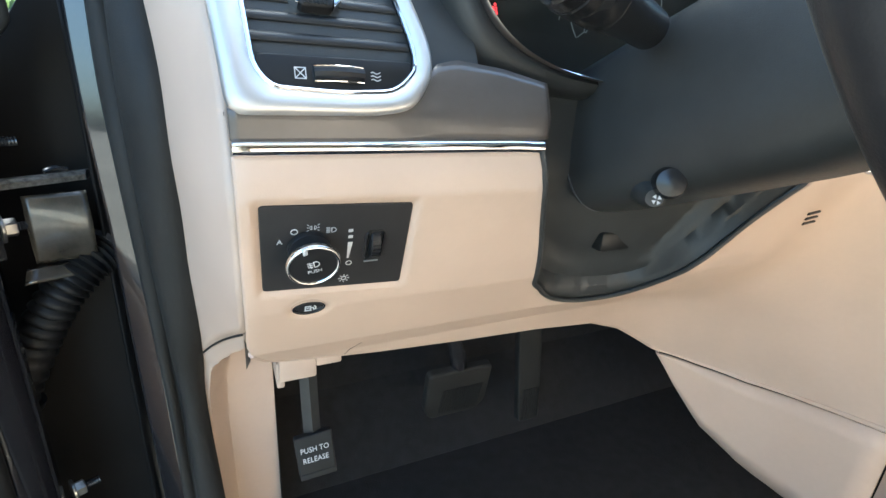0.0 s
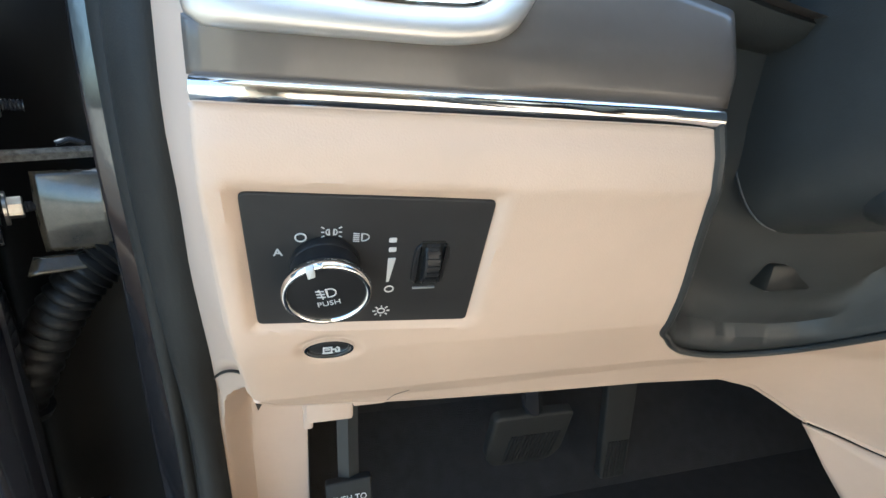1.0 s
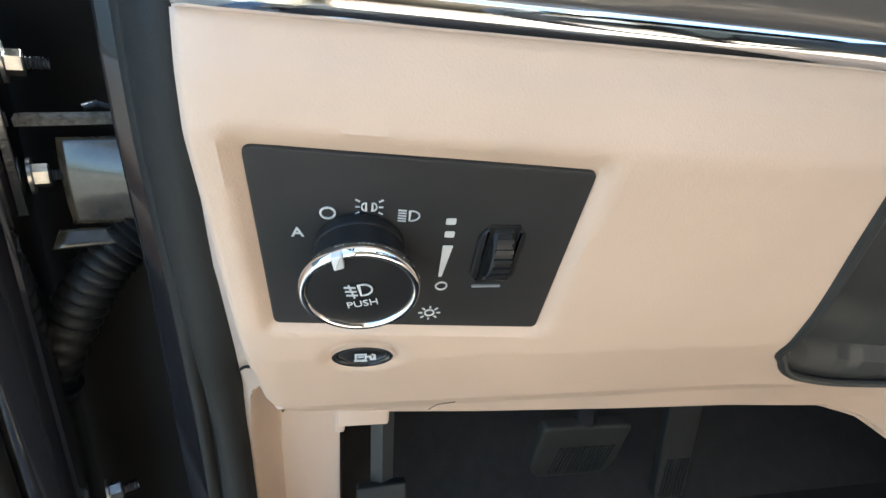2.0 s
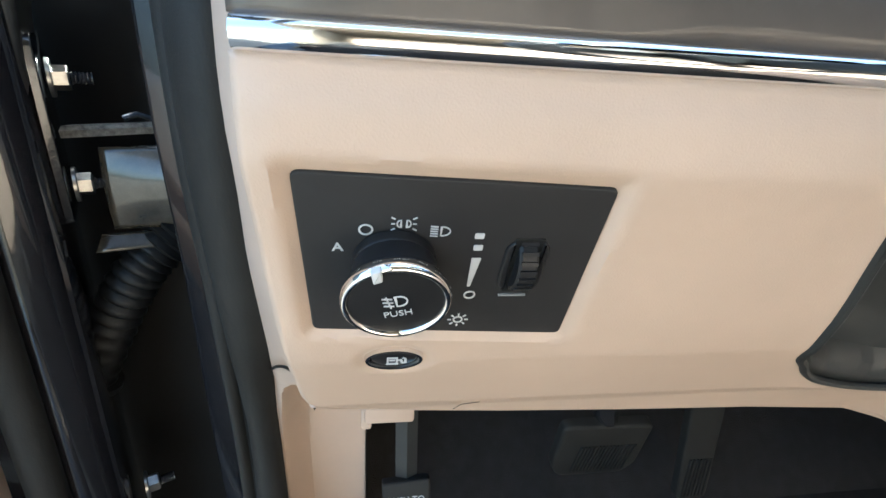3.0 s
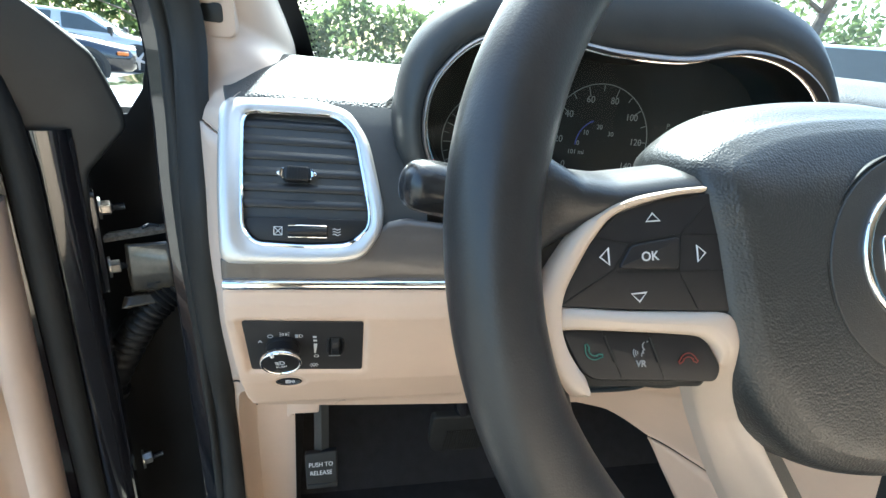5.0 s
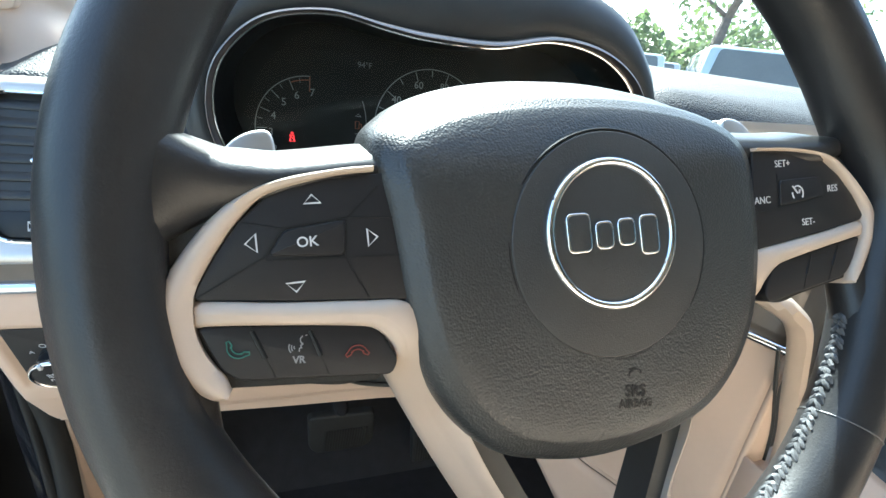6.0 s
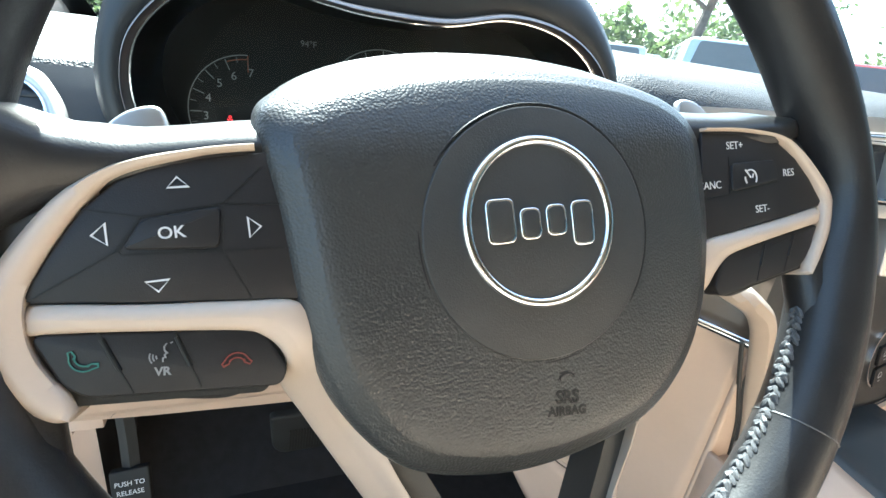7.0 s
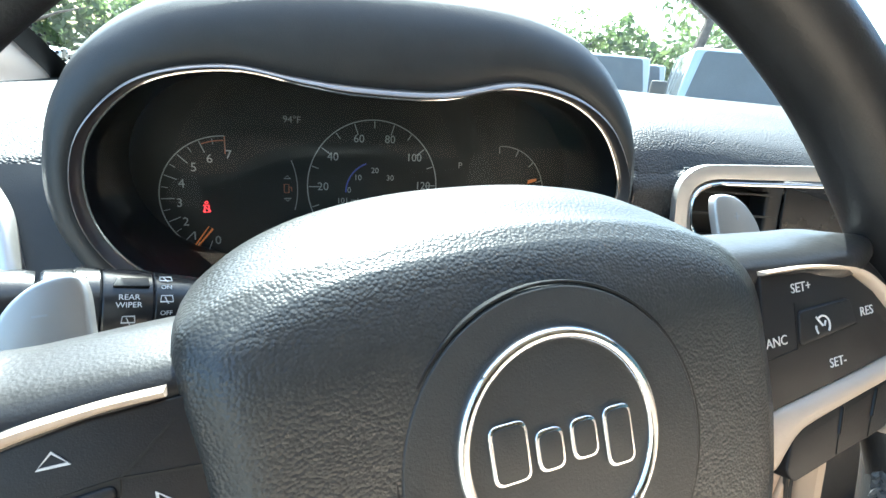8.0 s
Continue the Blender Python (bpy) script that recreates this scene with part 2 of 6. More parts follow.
def box(x0, y0, z0, x1, y1, z1, bevel=0.0, m=None, bm=None):
    own = bm is None
    b = bmesh.new()
    bmesh.ops.create_cube(b, size=1.0)
    for v in b.verts:
        v.co = Vector((x0 + (v.co.x + 0.5) * (x1 - x0), y0 + (v.co.y + 0.5) * (y1 - y0), z0 + (v.co.z + 0.5) * (z1 - z0)))
    if bevel:
        bmesh.ops.bevel(b, geom=b.edges[:], offset=bevel, segments=2, affect="EDGES", profile=0.5)
    if m is not None:
        b.transform(m)
    if own:
        return b
    me = bpy.data.meshes.new("tmp")
    b.to_mesh(me)
    b.free()
    bm.from_mesh(me)
    bpy.data.meshes.remove(me)
    return bm


def words(s, size, m, mat, parent, name="lettering", squeeze=1.0, align="CENTER", bold=0.0, label=""):
    """Raised lettering in Blender's own font, centred at m."""
    cu = bpy.data.curves.new(name, "FONT")
    cu.body, cu.size, cu.extrude, cu.align_x, cu.align_y, cu.offset = s, size, 0.00008, align, "CENTER", bold
    cu.resolution_u = 3
    ob = bpy.data.objects.new(name, cu)
    me = bpy.data.meshes.new_from_object(ob)
    bpy.data.objects.remove(ob)
    bpy.data.curves.remove(cu)
    me.transform(m @ Matrix.Diagonal((squeeze, 1, 1, 1)))
    me.materials.clear()
    me.materials.append(mat)
    o = new(name, me)
    o.parent = parent
    if label:
        o["label"] = label
    return o


def stroke(lines, width, m, mat, parent, name="symbol", w=0.0003, label=""):
    """A printed symbol: each line a flat ribbon through points (u, v)."""
    bm = bmesh.new()
    for line, closed in lines:
        P = [Vector((p[0], p[1])) for p in line]
        k = len(P)
        L, R = [], []
        for i in range(k):
            a = P[i - 1] if (i or closed) else P[i]
            b = P[(i + 1) % k] if (i < k - 1 or closed) else P[i]
            d = (b - a).normalized()
            nn = Vector((-d.y, d.x)) * width / 2
            e1 = (P[i] - a).normalized() if (P[i] - a).length > 1e-9 else d
            nn /= max(0.5, d.dot(e1))
            L.append(P[i] + nn)
            R.append(P[i] - nn)
        lo = [[bm.verts.new(m @ Vector((p.x, p.y, z))) for p in side] for side, z in ((L, 0), (R, 0), (L, w), (R, w))]
        for i in range(0 if closed else 1, k):
            bm.faces.new((lo[2][i - 1], lo[2][i], lo[3][i], lo[3][i - 1]))
            bm.faces.new((lo[0][i - 1], lo[0][i], lo[2][i], lo[2][i - 1]))
            bm.faces.new((lo[1][i - 1], lo[1][i], lo[3][i], lo[3][i - 1]))
    return part(name, bm, mat, parent, label)


def arc(cx, cy, r, a0, a1, n=24, ry=None):
    ry = r if ry is None else ry
    return [Vector((cx + r * math.cos(radians(a0 + (a1 - a0) * i / n)), cy + ry * math.sin(radians(a0 + (a1 - a0) * i / n)))) for i in range(n + 1)]


def basis(o, x, y, z):
    """Matrix with these axes."""
    return Matrix(((x[0], y[0], z[0], o[0]), (x[1], y[1], z[1], o[1]), (x[2], y[2], z[2], o[2]), (0, 0, 0, 1)))


# ---- dashboard ----
def dash_y(z):
    """Depth of the lower dash's face at a height."""
    return lerp(z, (0.66, 0.70, 0.745, 0.773, 0.80, 0.85, 0.868, 0.932, 0.945, 0.962), (0.418, 0.402, 0.380, 0.362, 0.333, 0.2965, 0.2875, 0.2600, 0.2592, 0.2615))


def vent_y(z):
    """Depth of the dash's upper face, which leans away towards the top."""
    d = max(0.0, z - 0.9755)
    return 0.264 + 0.3 * d + 3.5 * d * d


PB, PT = 0.8670, 0.9285      # heights of the switch plate's lower and upper edge


def plate_edges(x, z):
    """Left, right, low and high edge of the slightly skewed plate at a place."""
    return (lerp(z, (0.867, 0.9297), (0.0208, 0.0202)), lerp(z, (0.864, 0.927), (0.1094, 0.1074)),
            lerp(x, (0.021, 0.1094), (0.8698, 0.8645)), lerp(x, (0.0202, 0.1074), (0.9300, 0.9270)))


def plate_dip(x, z):
    l_, r_, b_, t_ = plate_edges(x, z)
    d = max(l_ - x, x - r_, b_ - z, z - t_)
    dip = 0.0042 * (1 - smooth(d, -0.0012, 0.0045))
    e = math.hypot((x - 0.0490) / 0.0125, (z - 0.8500) / 0.0085)
    return dip + 0.0045 * (1 - smooth(e, 0.55, 1.35))


def dash_at(x, z):
    """The same, with the bulge towards the driver right of the column."""
    return dash_y(z) - 0.035 * smooth(x, 0.24, 0.38) * smooth(z, 0.76, 0.87) * (1 - smooth(x, 0.43, 0.52))


CUT = ((0.1935, 0.956), (0.1965, 0.944), (0.2000, 0.930), (0.2095, 0.904), (0.2190, 0.880), (0.2265, 0.858), (0.2335, 0.8400), (0.2450, 0.8300), (0.2570, 0.8195), (0.2736, 0.8100), (0.3030, 0.8030), (0.3300, 0.8045), (0.3450, 0.8100), (0.3530, 0.8190), (0.3580, 0.8350), (0.3640, 0.8560), (0.3740, 0.8770), (0.3860, 0.8970), (0.3995, 0.9130), (0.4250, 0.9380), (0.4440, 0.950))
CUT_X = [p[0] for p in CUT]
CUT_Z = [p[1] for p in CUT]


def bolster_top(x):
    if x <= CUT_X[0]:
        return 0.956
    if x >= CUT_X[-1]:
        return lerp(x, (0.444, 0.59), (0.952, 0.926))
    return lerp(x, CUT_X, CUT_Z)


def bolster_low(x):
    return lerp(x, (0.0095, 0.012, 0.018, 0.030, 0.045, 0.12, 0.21, 0.30, 0.39, 0.425, 0.450, 0.468, 0.50, 0.53, 0.56, 0.59), (0.812, 0.800, 0.786, 0.777, 0.7715, 0.761, 0.752, 0.7455, 0.735, 0.716, 0.693, 0.676, 0.670, 0.670, 0.679, 0.690))


def bolster_at(x, v):
    lo, hi = bolster_low(x), bolster_top(x)
    z = lo + (hi - lo) * v
    y = dash_at(x, z) + plate_dip(x, z)
    px = x
    if x > 0.40:                                       # sweeps rearwards into the console
        t = (x - 0.40) / 0.19
        a, b, c = Vector((0.40, dash_at(x, z))), Vector((lerp(z, (0.68, 0.77), (0.57, 0.525)), dash_at(x, z))), Vector((0.587, 0.158))
        p = a * (1 - t) ** 2 + b * 2 * t * (1 - t) + c * t * t
        px, y = p.x, p.y
    e = max(0.0, 0.020 - x)                            # the left end turns inwards
    y += 14 * e * e
    return px, y, z


dashboard = thing("dashboard", "cream and black car dashboard with grained vinyl top", "dashboard")
us = steps(0.0095, 4, 0.018, 48, 0.112, 28, 0.1935, 40, 0.26, 24, 0.34, 50, 0.40, 8, 0.42, 34, 0.59)
vs = steps(0.0, 6, 0.06, 70, 1.0)
part("lower_panel", grid(bolster_at, us, vs), CREAM, dashboard, "cream grained plastic knee panel with a scuffed lower edge", mods=(SOLID(0.004, 1.0),))
# rolled lower lip
part("lower_lip", tube([Vector(bolster_at(u, 0.0)) + Vector((0, 0.003, 0.0005)) for u in steps(0.013, 60, 0.587)], 0.0032, 8), CREAM, dashboard)

# console side below the panel's seam
def console_side(s, v):
    x, y, z = bolster_at(0.468 + 0.122 * s, 0.0)
    lowz = lerp(s, (0, 0.15, 0.35, 0.6, 1.0), (0.674, 0.632, 0.585, 0.556, 0.540))
    return x + 0.003 * v, y + 0.002, (z - 0.002) + (lowz - z + 0.002) * v
part("console_side_panel", grid(console_side, steps(0, 14, 1), steps(0, 6, 1)), CREAM, dashboard, "cream console side below a dark seam", mods=(SOLID(0.005, 1.0),))
part("panel_seam", tube([Vector(bolster_at(u, 0.0)) + Vector((-0.001, -0.0005, -0.001)) for u in steps(0.470, 34, 0.59)], 0.0011, 6), FACE, dashboard, "dark seam")
x0, y0, z0 = bolster_at(0.59, 0.0)
part("console_rear_panel", grid(lambda s, v: (x0 + 0.02 * s, y0 - 0.42 * s, lerp(v, (0, 1), (z0 - 0.004 - 0.02 * s, 0.538))), steps(0, 12, 1), steps(0, 4, 1)), CREAM, dashboard, mods=(SOLID(0.005, 1.0),))
part("console_upper_side", grid(lambda s, v: (x0 + 0.02 * s, y0 - 0.42 * s, lerp(v, (0, 1), (z0 - 0.02 * s, 0.80 + 0.020 * (1 - smooth(s, 0, 0.35))))), steps(0, 12, 1), steps(0, 6, 1)), CREAM, dashboard, mods=(SOLID(0.005, 1.0),))
console_deck = lambda s, v: (x0 + 0.005 + 0.02 * s + 0.30 * v, y0 + 0.02 - 0.42 * s, 0.797 + 0.015 * (1 - smooth(s, 0, 0.30)) - 0.012 * smooth(v, 0.42, 0.5))
part("console_top", grid(console_deck, steps(0, 12, 1), steps(0, 6, 0.46)), CREAM, dashboard, "cream console shoulder", mods=(SOLID(0.01),))
part("console_tray", grid(console_deck, steps(0, 12, 1), steps(0.46, 6, 1)), BLACK, dashboard, "black console tray", mods=(SOLID(0.01),))

# small fuse-box step under the panel's left corner
b = box(0.036, 0.405, 0.722, 0.070, 0.450, 0.765, 0.002)
box(0.034, 0.410, 0.713, 0.041, 0.450, 0.740, 0.0015, bm=b)
box(0.070, 0.405, 0.733, 0.094, 0.450, 0.765, 0.0015, bm=b)
part("lower_bracket", b, CREAM, dashboard, "cream plastic bracket below the panel")
# thin dark slanting line low on the knee panel
for a, c, nm in (((0.088, 0.7660), (0.098, 0.7860), "thin_dark_line"),):
    P = [Vector((a[0] + (c[0] - a[0]) * i / 8, 0, a[1] + (c[1] - a[1]) * i / 8)) for i in range(9)]
    part(nm, tube([(p.x, dash_y(p.z) - 0.0003, p.z) for p in P], 0.0002, 6), BLACK, dashboard)

# three slots of the cabin sensor in the knee panel
def knee_at(x, z):
    return Vector(bolster_at(x, (z - bolster_low(x)) / (bolster_top(x) - bolster_low(x))))
for k in range(3):
    part("sensor_slot", tube([knee_at(0.447 + 0.003 * k + 0.020 * q, 0.9045 - 0.0055 * k) + Vector((0, -0.0004, 0)) for q in steps(0, 8, 1)], 0.0013, 8), FACE, dashboard, "dark slot")

# chrome strip and taupe applique, left of the column
def bar(x_from, x_to, prof, fn, n=24):
    return loft([[Vector(fn(x, p)) for p in prof] for x in steps(x_from, n, x_to)], True, (True, True))
STRIP = [(0.004 * math.cos(a) if math.cos(a) > 0 else 0.0012 * math.cos(a), 0.0042 * math.sin(a)) for a in [2 * math.pi * i / 20 for i in range(20)]]
part("chrome_strip", bar(0.0105, 0.1935, STRIP, lambda x, p: (x, 0.2622 - p[0] * (0.85 + 0.15 * smooth(x, 0.0105, 0.0120)), 0.9597 + p[1] * (0.88 + 0.12 * smooth(x, 0.0105, 0.0120)) - 0.0006 * smooth(x, 0.17, 0.1935))), CHROME, dashboard, "polished chrome trim strip")
def applique(x, v):
    top = lerp(x, (0.0095, 0.10, 0.112, 0.120, 0.135, 0.165, 0.200), (0.978, 0.980, 0.990, 1.003, 1.0065, 1.0035, 0.996))
    z = 0.9635 + (top - 0.9635) * v
    return x, vent_y(z) + 0.0012 + 0.012 * smooth(x, 0.190, 0.206) ** 2, z
part("applique", grid(applique, steps(0.0098, 40, 0.19, 14, 0.206), steps(0, 8, 1)), WOOD, dashboard, "dark taupe satin trim between vent and chrome strip", mods=(SOLID(0.003, 1.0),))
# upper left dash skin above the applique, round to the cluster pod
def upper(x, v):
    lo = lerp(x, (0.0, 0.10, 0.112, 0.120, 0.135, 0.165, 0.200), (0.975, 0.980, 0.989, 1.002, 1.0055, 1.0025, 0.995))
    z = lo + (1.078 - lo) * v
    return x, vent_y(z) + 0.003 + 0.03 * smooth(x, 0.14, 0.24) * v, z
part("upper_skin", grid(upper, steps(0.014, 40, 0.152), steps(0, 14, 1)), BLACK, dashboard)

# vinyl top
def top_z(x, y):
    base = lerp(y, (0.26, 0.33, 0.36, 0.42, 0.52, 0.70, 0.95), (1.070, 1.079, 1.084, 1.095, 1.106, 1.101, 1.088))
    return base + 0.036 * smooth(x, 0.42, 0.58) * smooth(y, 0.20, 0.36) + 0.006 * smooth(x, 0.1, 0.3)
def top_at(x, v):
    y0 = lerp(x, (-0.02, 0.0, 0.02, 0.10, 0.125, 0.15, 0.49, 0.515, 0.53, 0.80, 1.55), (0.44, 0.352, 0.334, 0.332, 0.340, 0.42, 0.42, 0.36, 0.312, 0.262, 0.30))
    y = y0 + (0.74 + 0.10 * smooth(x, 0.0, 0.5) - y0) * v
    k = smooth(x, 0.49, 0.53)
    edge = 0.006 * (1 - smooth(v, 0.0, 0.025)) * (1 - k) + 0.022 * max(0.0, 1 - v / 0.07) ** 2 * k
    return x, y, top_z(x, y) - edge - 0.02 * (1 - smooth(x, -0.02, 0.03))
part("vinyl_top", grid(top_at, steps(-0.02, 10, 0.03, 80, 0.65, 40, 1.55), steps(0, 8, 0.04, 50, 1.0)), DASH, dashboard, "black grained vinyl dash top lit by the sun", mods=(SOLID(0.006, -1.0),))
part("dash_front_fill", grid(lambda x, v: (x, 0.60 - 0.12 * v, 0.76 + 0.30 * v), steps(0.02, 4, 1.5), steps(0, 4, 1)), BLACK, dashboard, mods=(SOLID(0.01),))

def right_skin(x, v):
    """Rolls down from the front edge of the vinyl top."""
    p = Vector(top_at(x, 0.0))
    foot = lerp(x, (0.560, 0.574), (0.94, 1.094))
    z = foot + (p.z + 0.0010 - foot) * v
    return x, p.y - 0.002 + 0.010 * max(0.0, (v - 0.9) / 0.1) ** 2 + 0.004 * (1 - v), z
part("upper_skin", grid(right_skin, steps(0.50, 12, 0.56, 6, 0.574, 10, 0.66), steps(0, 8, 0.9, 8, 1)), DASH, dashboard, "black vinyl between hood and centre vent", mods=(SOLID(0.005, 1.0),))

# right of the column: applique, strip, cream upright, centre stack
def right_curve(t, z, off=0.0):
    a, b_, c = Vector((0.40, 0.262)), Vector((0.525, 0.258)), Vector((0.587, 0.158))
    p = a * (1 - t) ** 2 + b_ * 2 * t * (1 - t) + c * t * t
    return Vector((p.x - off * 0.6, p.y - off, z))
part("applique", grid(lambda t, v: right_curve(t, lerp(t, (0, 1), (0.958, 0.934)) + v * lerp(t, (0, 1), (0.075, 0.055)), -0.002), steps(0.05, 20, 1), steps(0, 6, 1)), WOOD, dashboard, "dark taupe satin trim", mods=(SOLID(0.003),))
part("chrome_strip", loft([[right_curve(t, lerp(t, (0, 1), (0.955, 0.930)) + q[1], q[0]) for q in STRIP] for t in steps(0.1, 24, 1)], True, (True, True)), CHROME, dashboard, "polished chrome trim strip")
PILLAR = spline([(0.500, 1.000), (0.537, 0.990), (0.571, 0.969), (0.583, 0.957), (0.590, 0.943), (0.594, 0.931), (0.608, 0.893), (0.627, 0.843), (0.641, 0.78), (0.648, 0.70)], 6, False)
IN = spline([(0.480, 0.996), (0.514, 0.985), (0.545, 0.974), (0.560, 0.958), (0.567, 0.945), (0.572, 0.936), (0.590, 0.893), (0.611, 0.843), (0.623, 0.78), (0.630, 0.70)], 6, False)
def upright(k, v):
    p = IN[k].lerp(PILLAR[k], 0.34 + 0.60 * v)
    return p.x, 0.152 - 0.008 * math.sin(math.pi * min(1, v * 1.1)) + 0.06 * (1 - smooth(k, 0, 9)), p.y
part("centre_stack_side_trim", grid(upright, range(len(IN)), steps(0, 8, 1)), CREAM2, dashboard, "cream curved upright beside the centre stack", mods=(SOLID(0.006, 1.0),))
part("centre_stack_edge", tube([(p.x + 0.001, 0.146 + 0.06 * (1 - smooth(i, 0, 9)), p.y) for i, p in enumerate(PILLAR)], 0.0024, 8), CHROME, dashboard, "chrome edge bead")
def panel_return(v, s):
    x, y, z = bolster_at(0.59, v)
    xi = lerp(z, (0.70, 0.78, 0.843, 0.893, 0.936, 0.945), (0.630, 0.623, 0.611, 0.591, 0.5905, 0.5905))
    return x + (max(xi, x + 0.0005) + 0.001 - x) * s, y + (0.158 - y) * s, z
part("panel_return", grid(panel_return, steps(0, 30, 1), steps(0, 4, 1)), CREAM, dashboard, mods=(SOLID(0.004),))
part("trim_gap", tube([(p.x - 0.0015, 0.154, p.y) for p in IN[30:]], 0.0018, 8), BLACK, dashboard, "dark gap beside the upright")

# centre stack
stack = thing("centre_stack", "black centre stack with touch screen and climate buttons", "centre console")
SM = basis((0.655, 0.165, 0.80), (0.985, 0.17, 0), (0, 0.18, 0.984), (0.167, -0.97, 0.178))
part("face", prism(rounded([(-0.035, -0.02), (0.14, -0.03), (0.30, -0.05), (0.50, -0.06), (0.50, 0.315), (0.215, 0.315), (0.175, 0.205), (-0.05, 0.185)], 0.012), -0.03, 0.0, 0.003, SM), BLACK, stack)
part("climate_knob", prism(oval(0.052, 0.138, 0.017, 0.017), 0.0, 0.014, 0.002, SM), BUTTON, stack)
part("knob_ring", prism(oval(0.052, 0.138, 0.0195, 0.0195), 0.0, 0.004, 0.001, SM), CHROME, stack)
for i in range(4):
    for j in range(2):
        part("climate_button", prism(rect(0.035 + 0.045 * i, 0.070 + 0.026 * j, 0.075 + 0.045 * i, 0.092 + 0.026 * j, 0.003), 0.0, 0.004, 0.001, SM), BUTTON, stack)
        stroke([(rect(0.049 + 0.045 * i, 0.078 + 0.026 * j, 0.061 + 0.045 * i, 0.086 + 0.026 * j), True)], 0.0012, SM @ pose(0, 0, 0.0042), WHITE, stack, "button_symbol")
part("climate_ring", loft([[SM @ Vector((0.318 + r * math.cos(2 * math.pi * i / 48), 0.024 + r * math.sin(2 * math.pi * i / 48), w)) for i in range(48)] for r, w in ((0.040, 0.0), (0.040, 0.003), (0.0375, 0.003), (0.0375, 0.0))]), CHROME, stack, "chrome arc round the climate buttons")
for k, (u, v) in enumerate(((0.322, 0.028), (0.322, -0.002), (0.392, 0.010), (0.392, 0.040))):
    part("climate_button", prism(rect(u - 0.016, v - 0.013, u + 0.022, v + 0.013, 0.003), 0.0, 0.004, 0.001, SM), BUTTON, stack)
    stroke([(arc(0, 0.001, 0.006, 200, -20, 10, 0.005), True), ([(-0.003, -0.006), (0.003, -0.006)], False)], 0.0012, SM @ pose(u, v, 0.0042), WHITE, stack, "button_symbol")
part("climate_knob", prism(oval(0.345, 0.098, 0.022, 0.022), 0.0, 0.016, 0.002, SM), GLOSS, stack)
part("chrome_lip", tube([SM @ Vector(p) for p in spline([(-0.02, 0.005, 0.004), (0.05, -0.002, 0.006), (0.14, -0.014, 0.006), (0.26, -0.036, 0.006), (0.36, -0.051, 0.006), (0.50, -0.056, 0.004)], 6, False)], 0.0035, 8), CHROME, stack, "chrome lip under the climate panel")
part("lower_trim", prism(rounded([(-0.04, -0.16), (0.10, -0.22), (0.26, -0.34), (0.60, -0.34), (0.60, -0.060), (0.36, -0.056), (0.26, -0.041), (0.14, -0.019), (-0.035, -0.006)], 0.01), -0.03, 0.003, 0.003, SM), CREAM, stack, "cream lower console trim")
part("lower_pocket", prism(rounded([(0.455, -0.32), (0.59, -0.32), (0.59, -0.10), (0.43, -0.125)], 0.02), -0.03, 0.0045, 0.003, SM), BLACK, stack)

# ---- column opening ----
column = thing("steering_column", "black plastic steering column shroud with levers", "steering column")
def bowl(u, v):
    """Black liner of the opening round the column."""
    x = CUT_X[0] + (CUT_X[-1] - CUT_X[0]) * u
    z_lo = lerp(x, CUT_X, CUT_Z) + 0.0005
    z = z_lo + (0.998 - z_lo) * v
    d = 0.003 + (0.010 * smooth(z - z_lo, 0.003, 0.016) + 0.012 * smooth(z - z_lo, 0.0185, 0.0225) + 0.012 * smooth(z - z_lo, 0.024, 0.050)) * smooth(min(u, 1 - u), 0.0, 0.10)
    d += 0.016 * smooth(z, 0.954, 0.964) * (1 - smooth(u, 0.0, 0.06))
    return x, dash_at(x, min(z, 0.955)) + d, z
part("opening_liner", grid(bowl, steps(0, 120, 1), steps(0, 24, 1)), BLACK, column, "black plastic liner round the column", mods=(SOLID(0.004, 1.0),))
part("liner_lip", tube([(p[0] - 0.001, dash_at(p[0], min(p[1], 0.955)) - 0.0006, p[1] + 0.0015) for p in spline(CUT, 4, False)], 0.0022, 8), BLACK, column)
WU, WV, WN = Vector((0.99537, 0.01126, 0.09549)), Vector((-0.09177, 0.40759, 0.90854)), Vector((-0.02870, -0.91309, 0.40674))
WM = basis((0.304, 0.085, 1.066), WU, WV, WN)
CM = basis((0.304, 0.085, 1.066), (1, 0, 0), (0, 0.40674, 0.91355), (0, -0.91355, 0.40674))
def shroud(ang, w):
    wide, hi, lo = lerp(w, (-0.25, -0.15, -0.10, -0.05), (0.0585, 0.0580, 0.056, 0.050)), lerp(w, (-0.25, -0.05), (0.045, 0.042)), lerp(w, (-0.25, -0.15, -0.10, -0.05), (0.0670, 0.0700, 0.071, 0.066))
    c, s_ = math.cos(ang), math.sin(ang)
    k = (abs(c) ** 4 + abs(s_) ** 4) ** -0.25
    return CM @ Vector((wide * k * c, (hi if s_ > 0 else lo) * k * s_, w))
part("shroud", loft([[shroud(2 * math.pi * i / 48, w) for i in range(48)] for w in steps(-0.25, 10, -0.055, 2, -0.046)], True, (True, True)), BLACK, column, "black column cover")
low = [shroud(math.pi * (1.02 + 0.30 * i / 24), -0.248) for i in range(25)]
part("cover_seam", tube([p + Vector((0, -0.0004, -0.0004)) for p in low], 0.0004, 6), THREAD, column, "pale edge of the column cover")
# flush near-black block: the shade of a recess put in as colour
part("liner_recess_shade", box(0.298, 0.3020, 0.861, 0.334, 0.325, 0.879, 0.003), FACE, column, "dark recess in the liner")
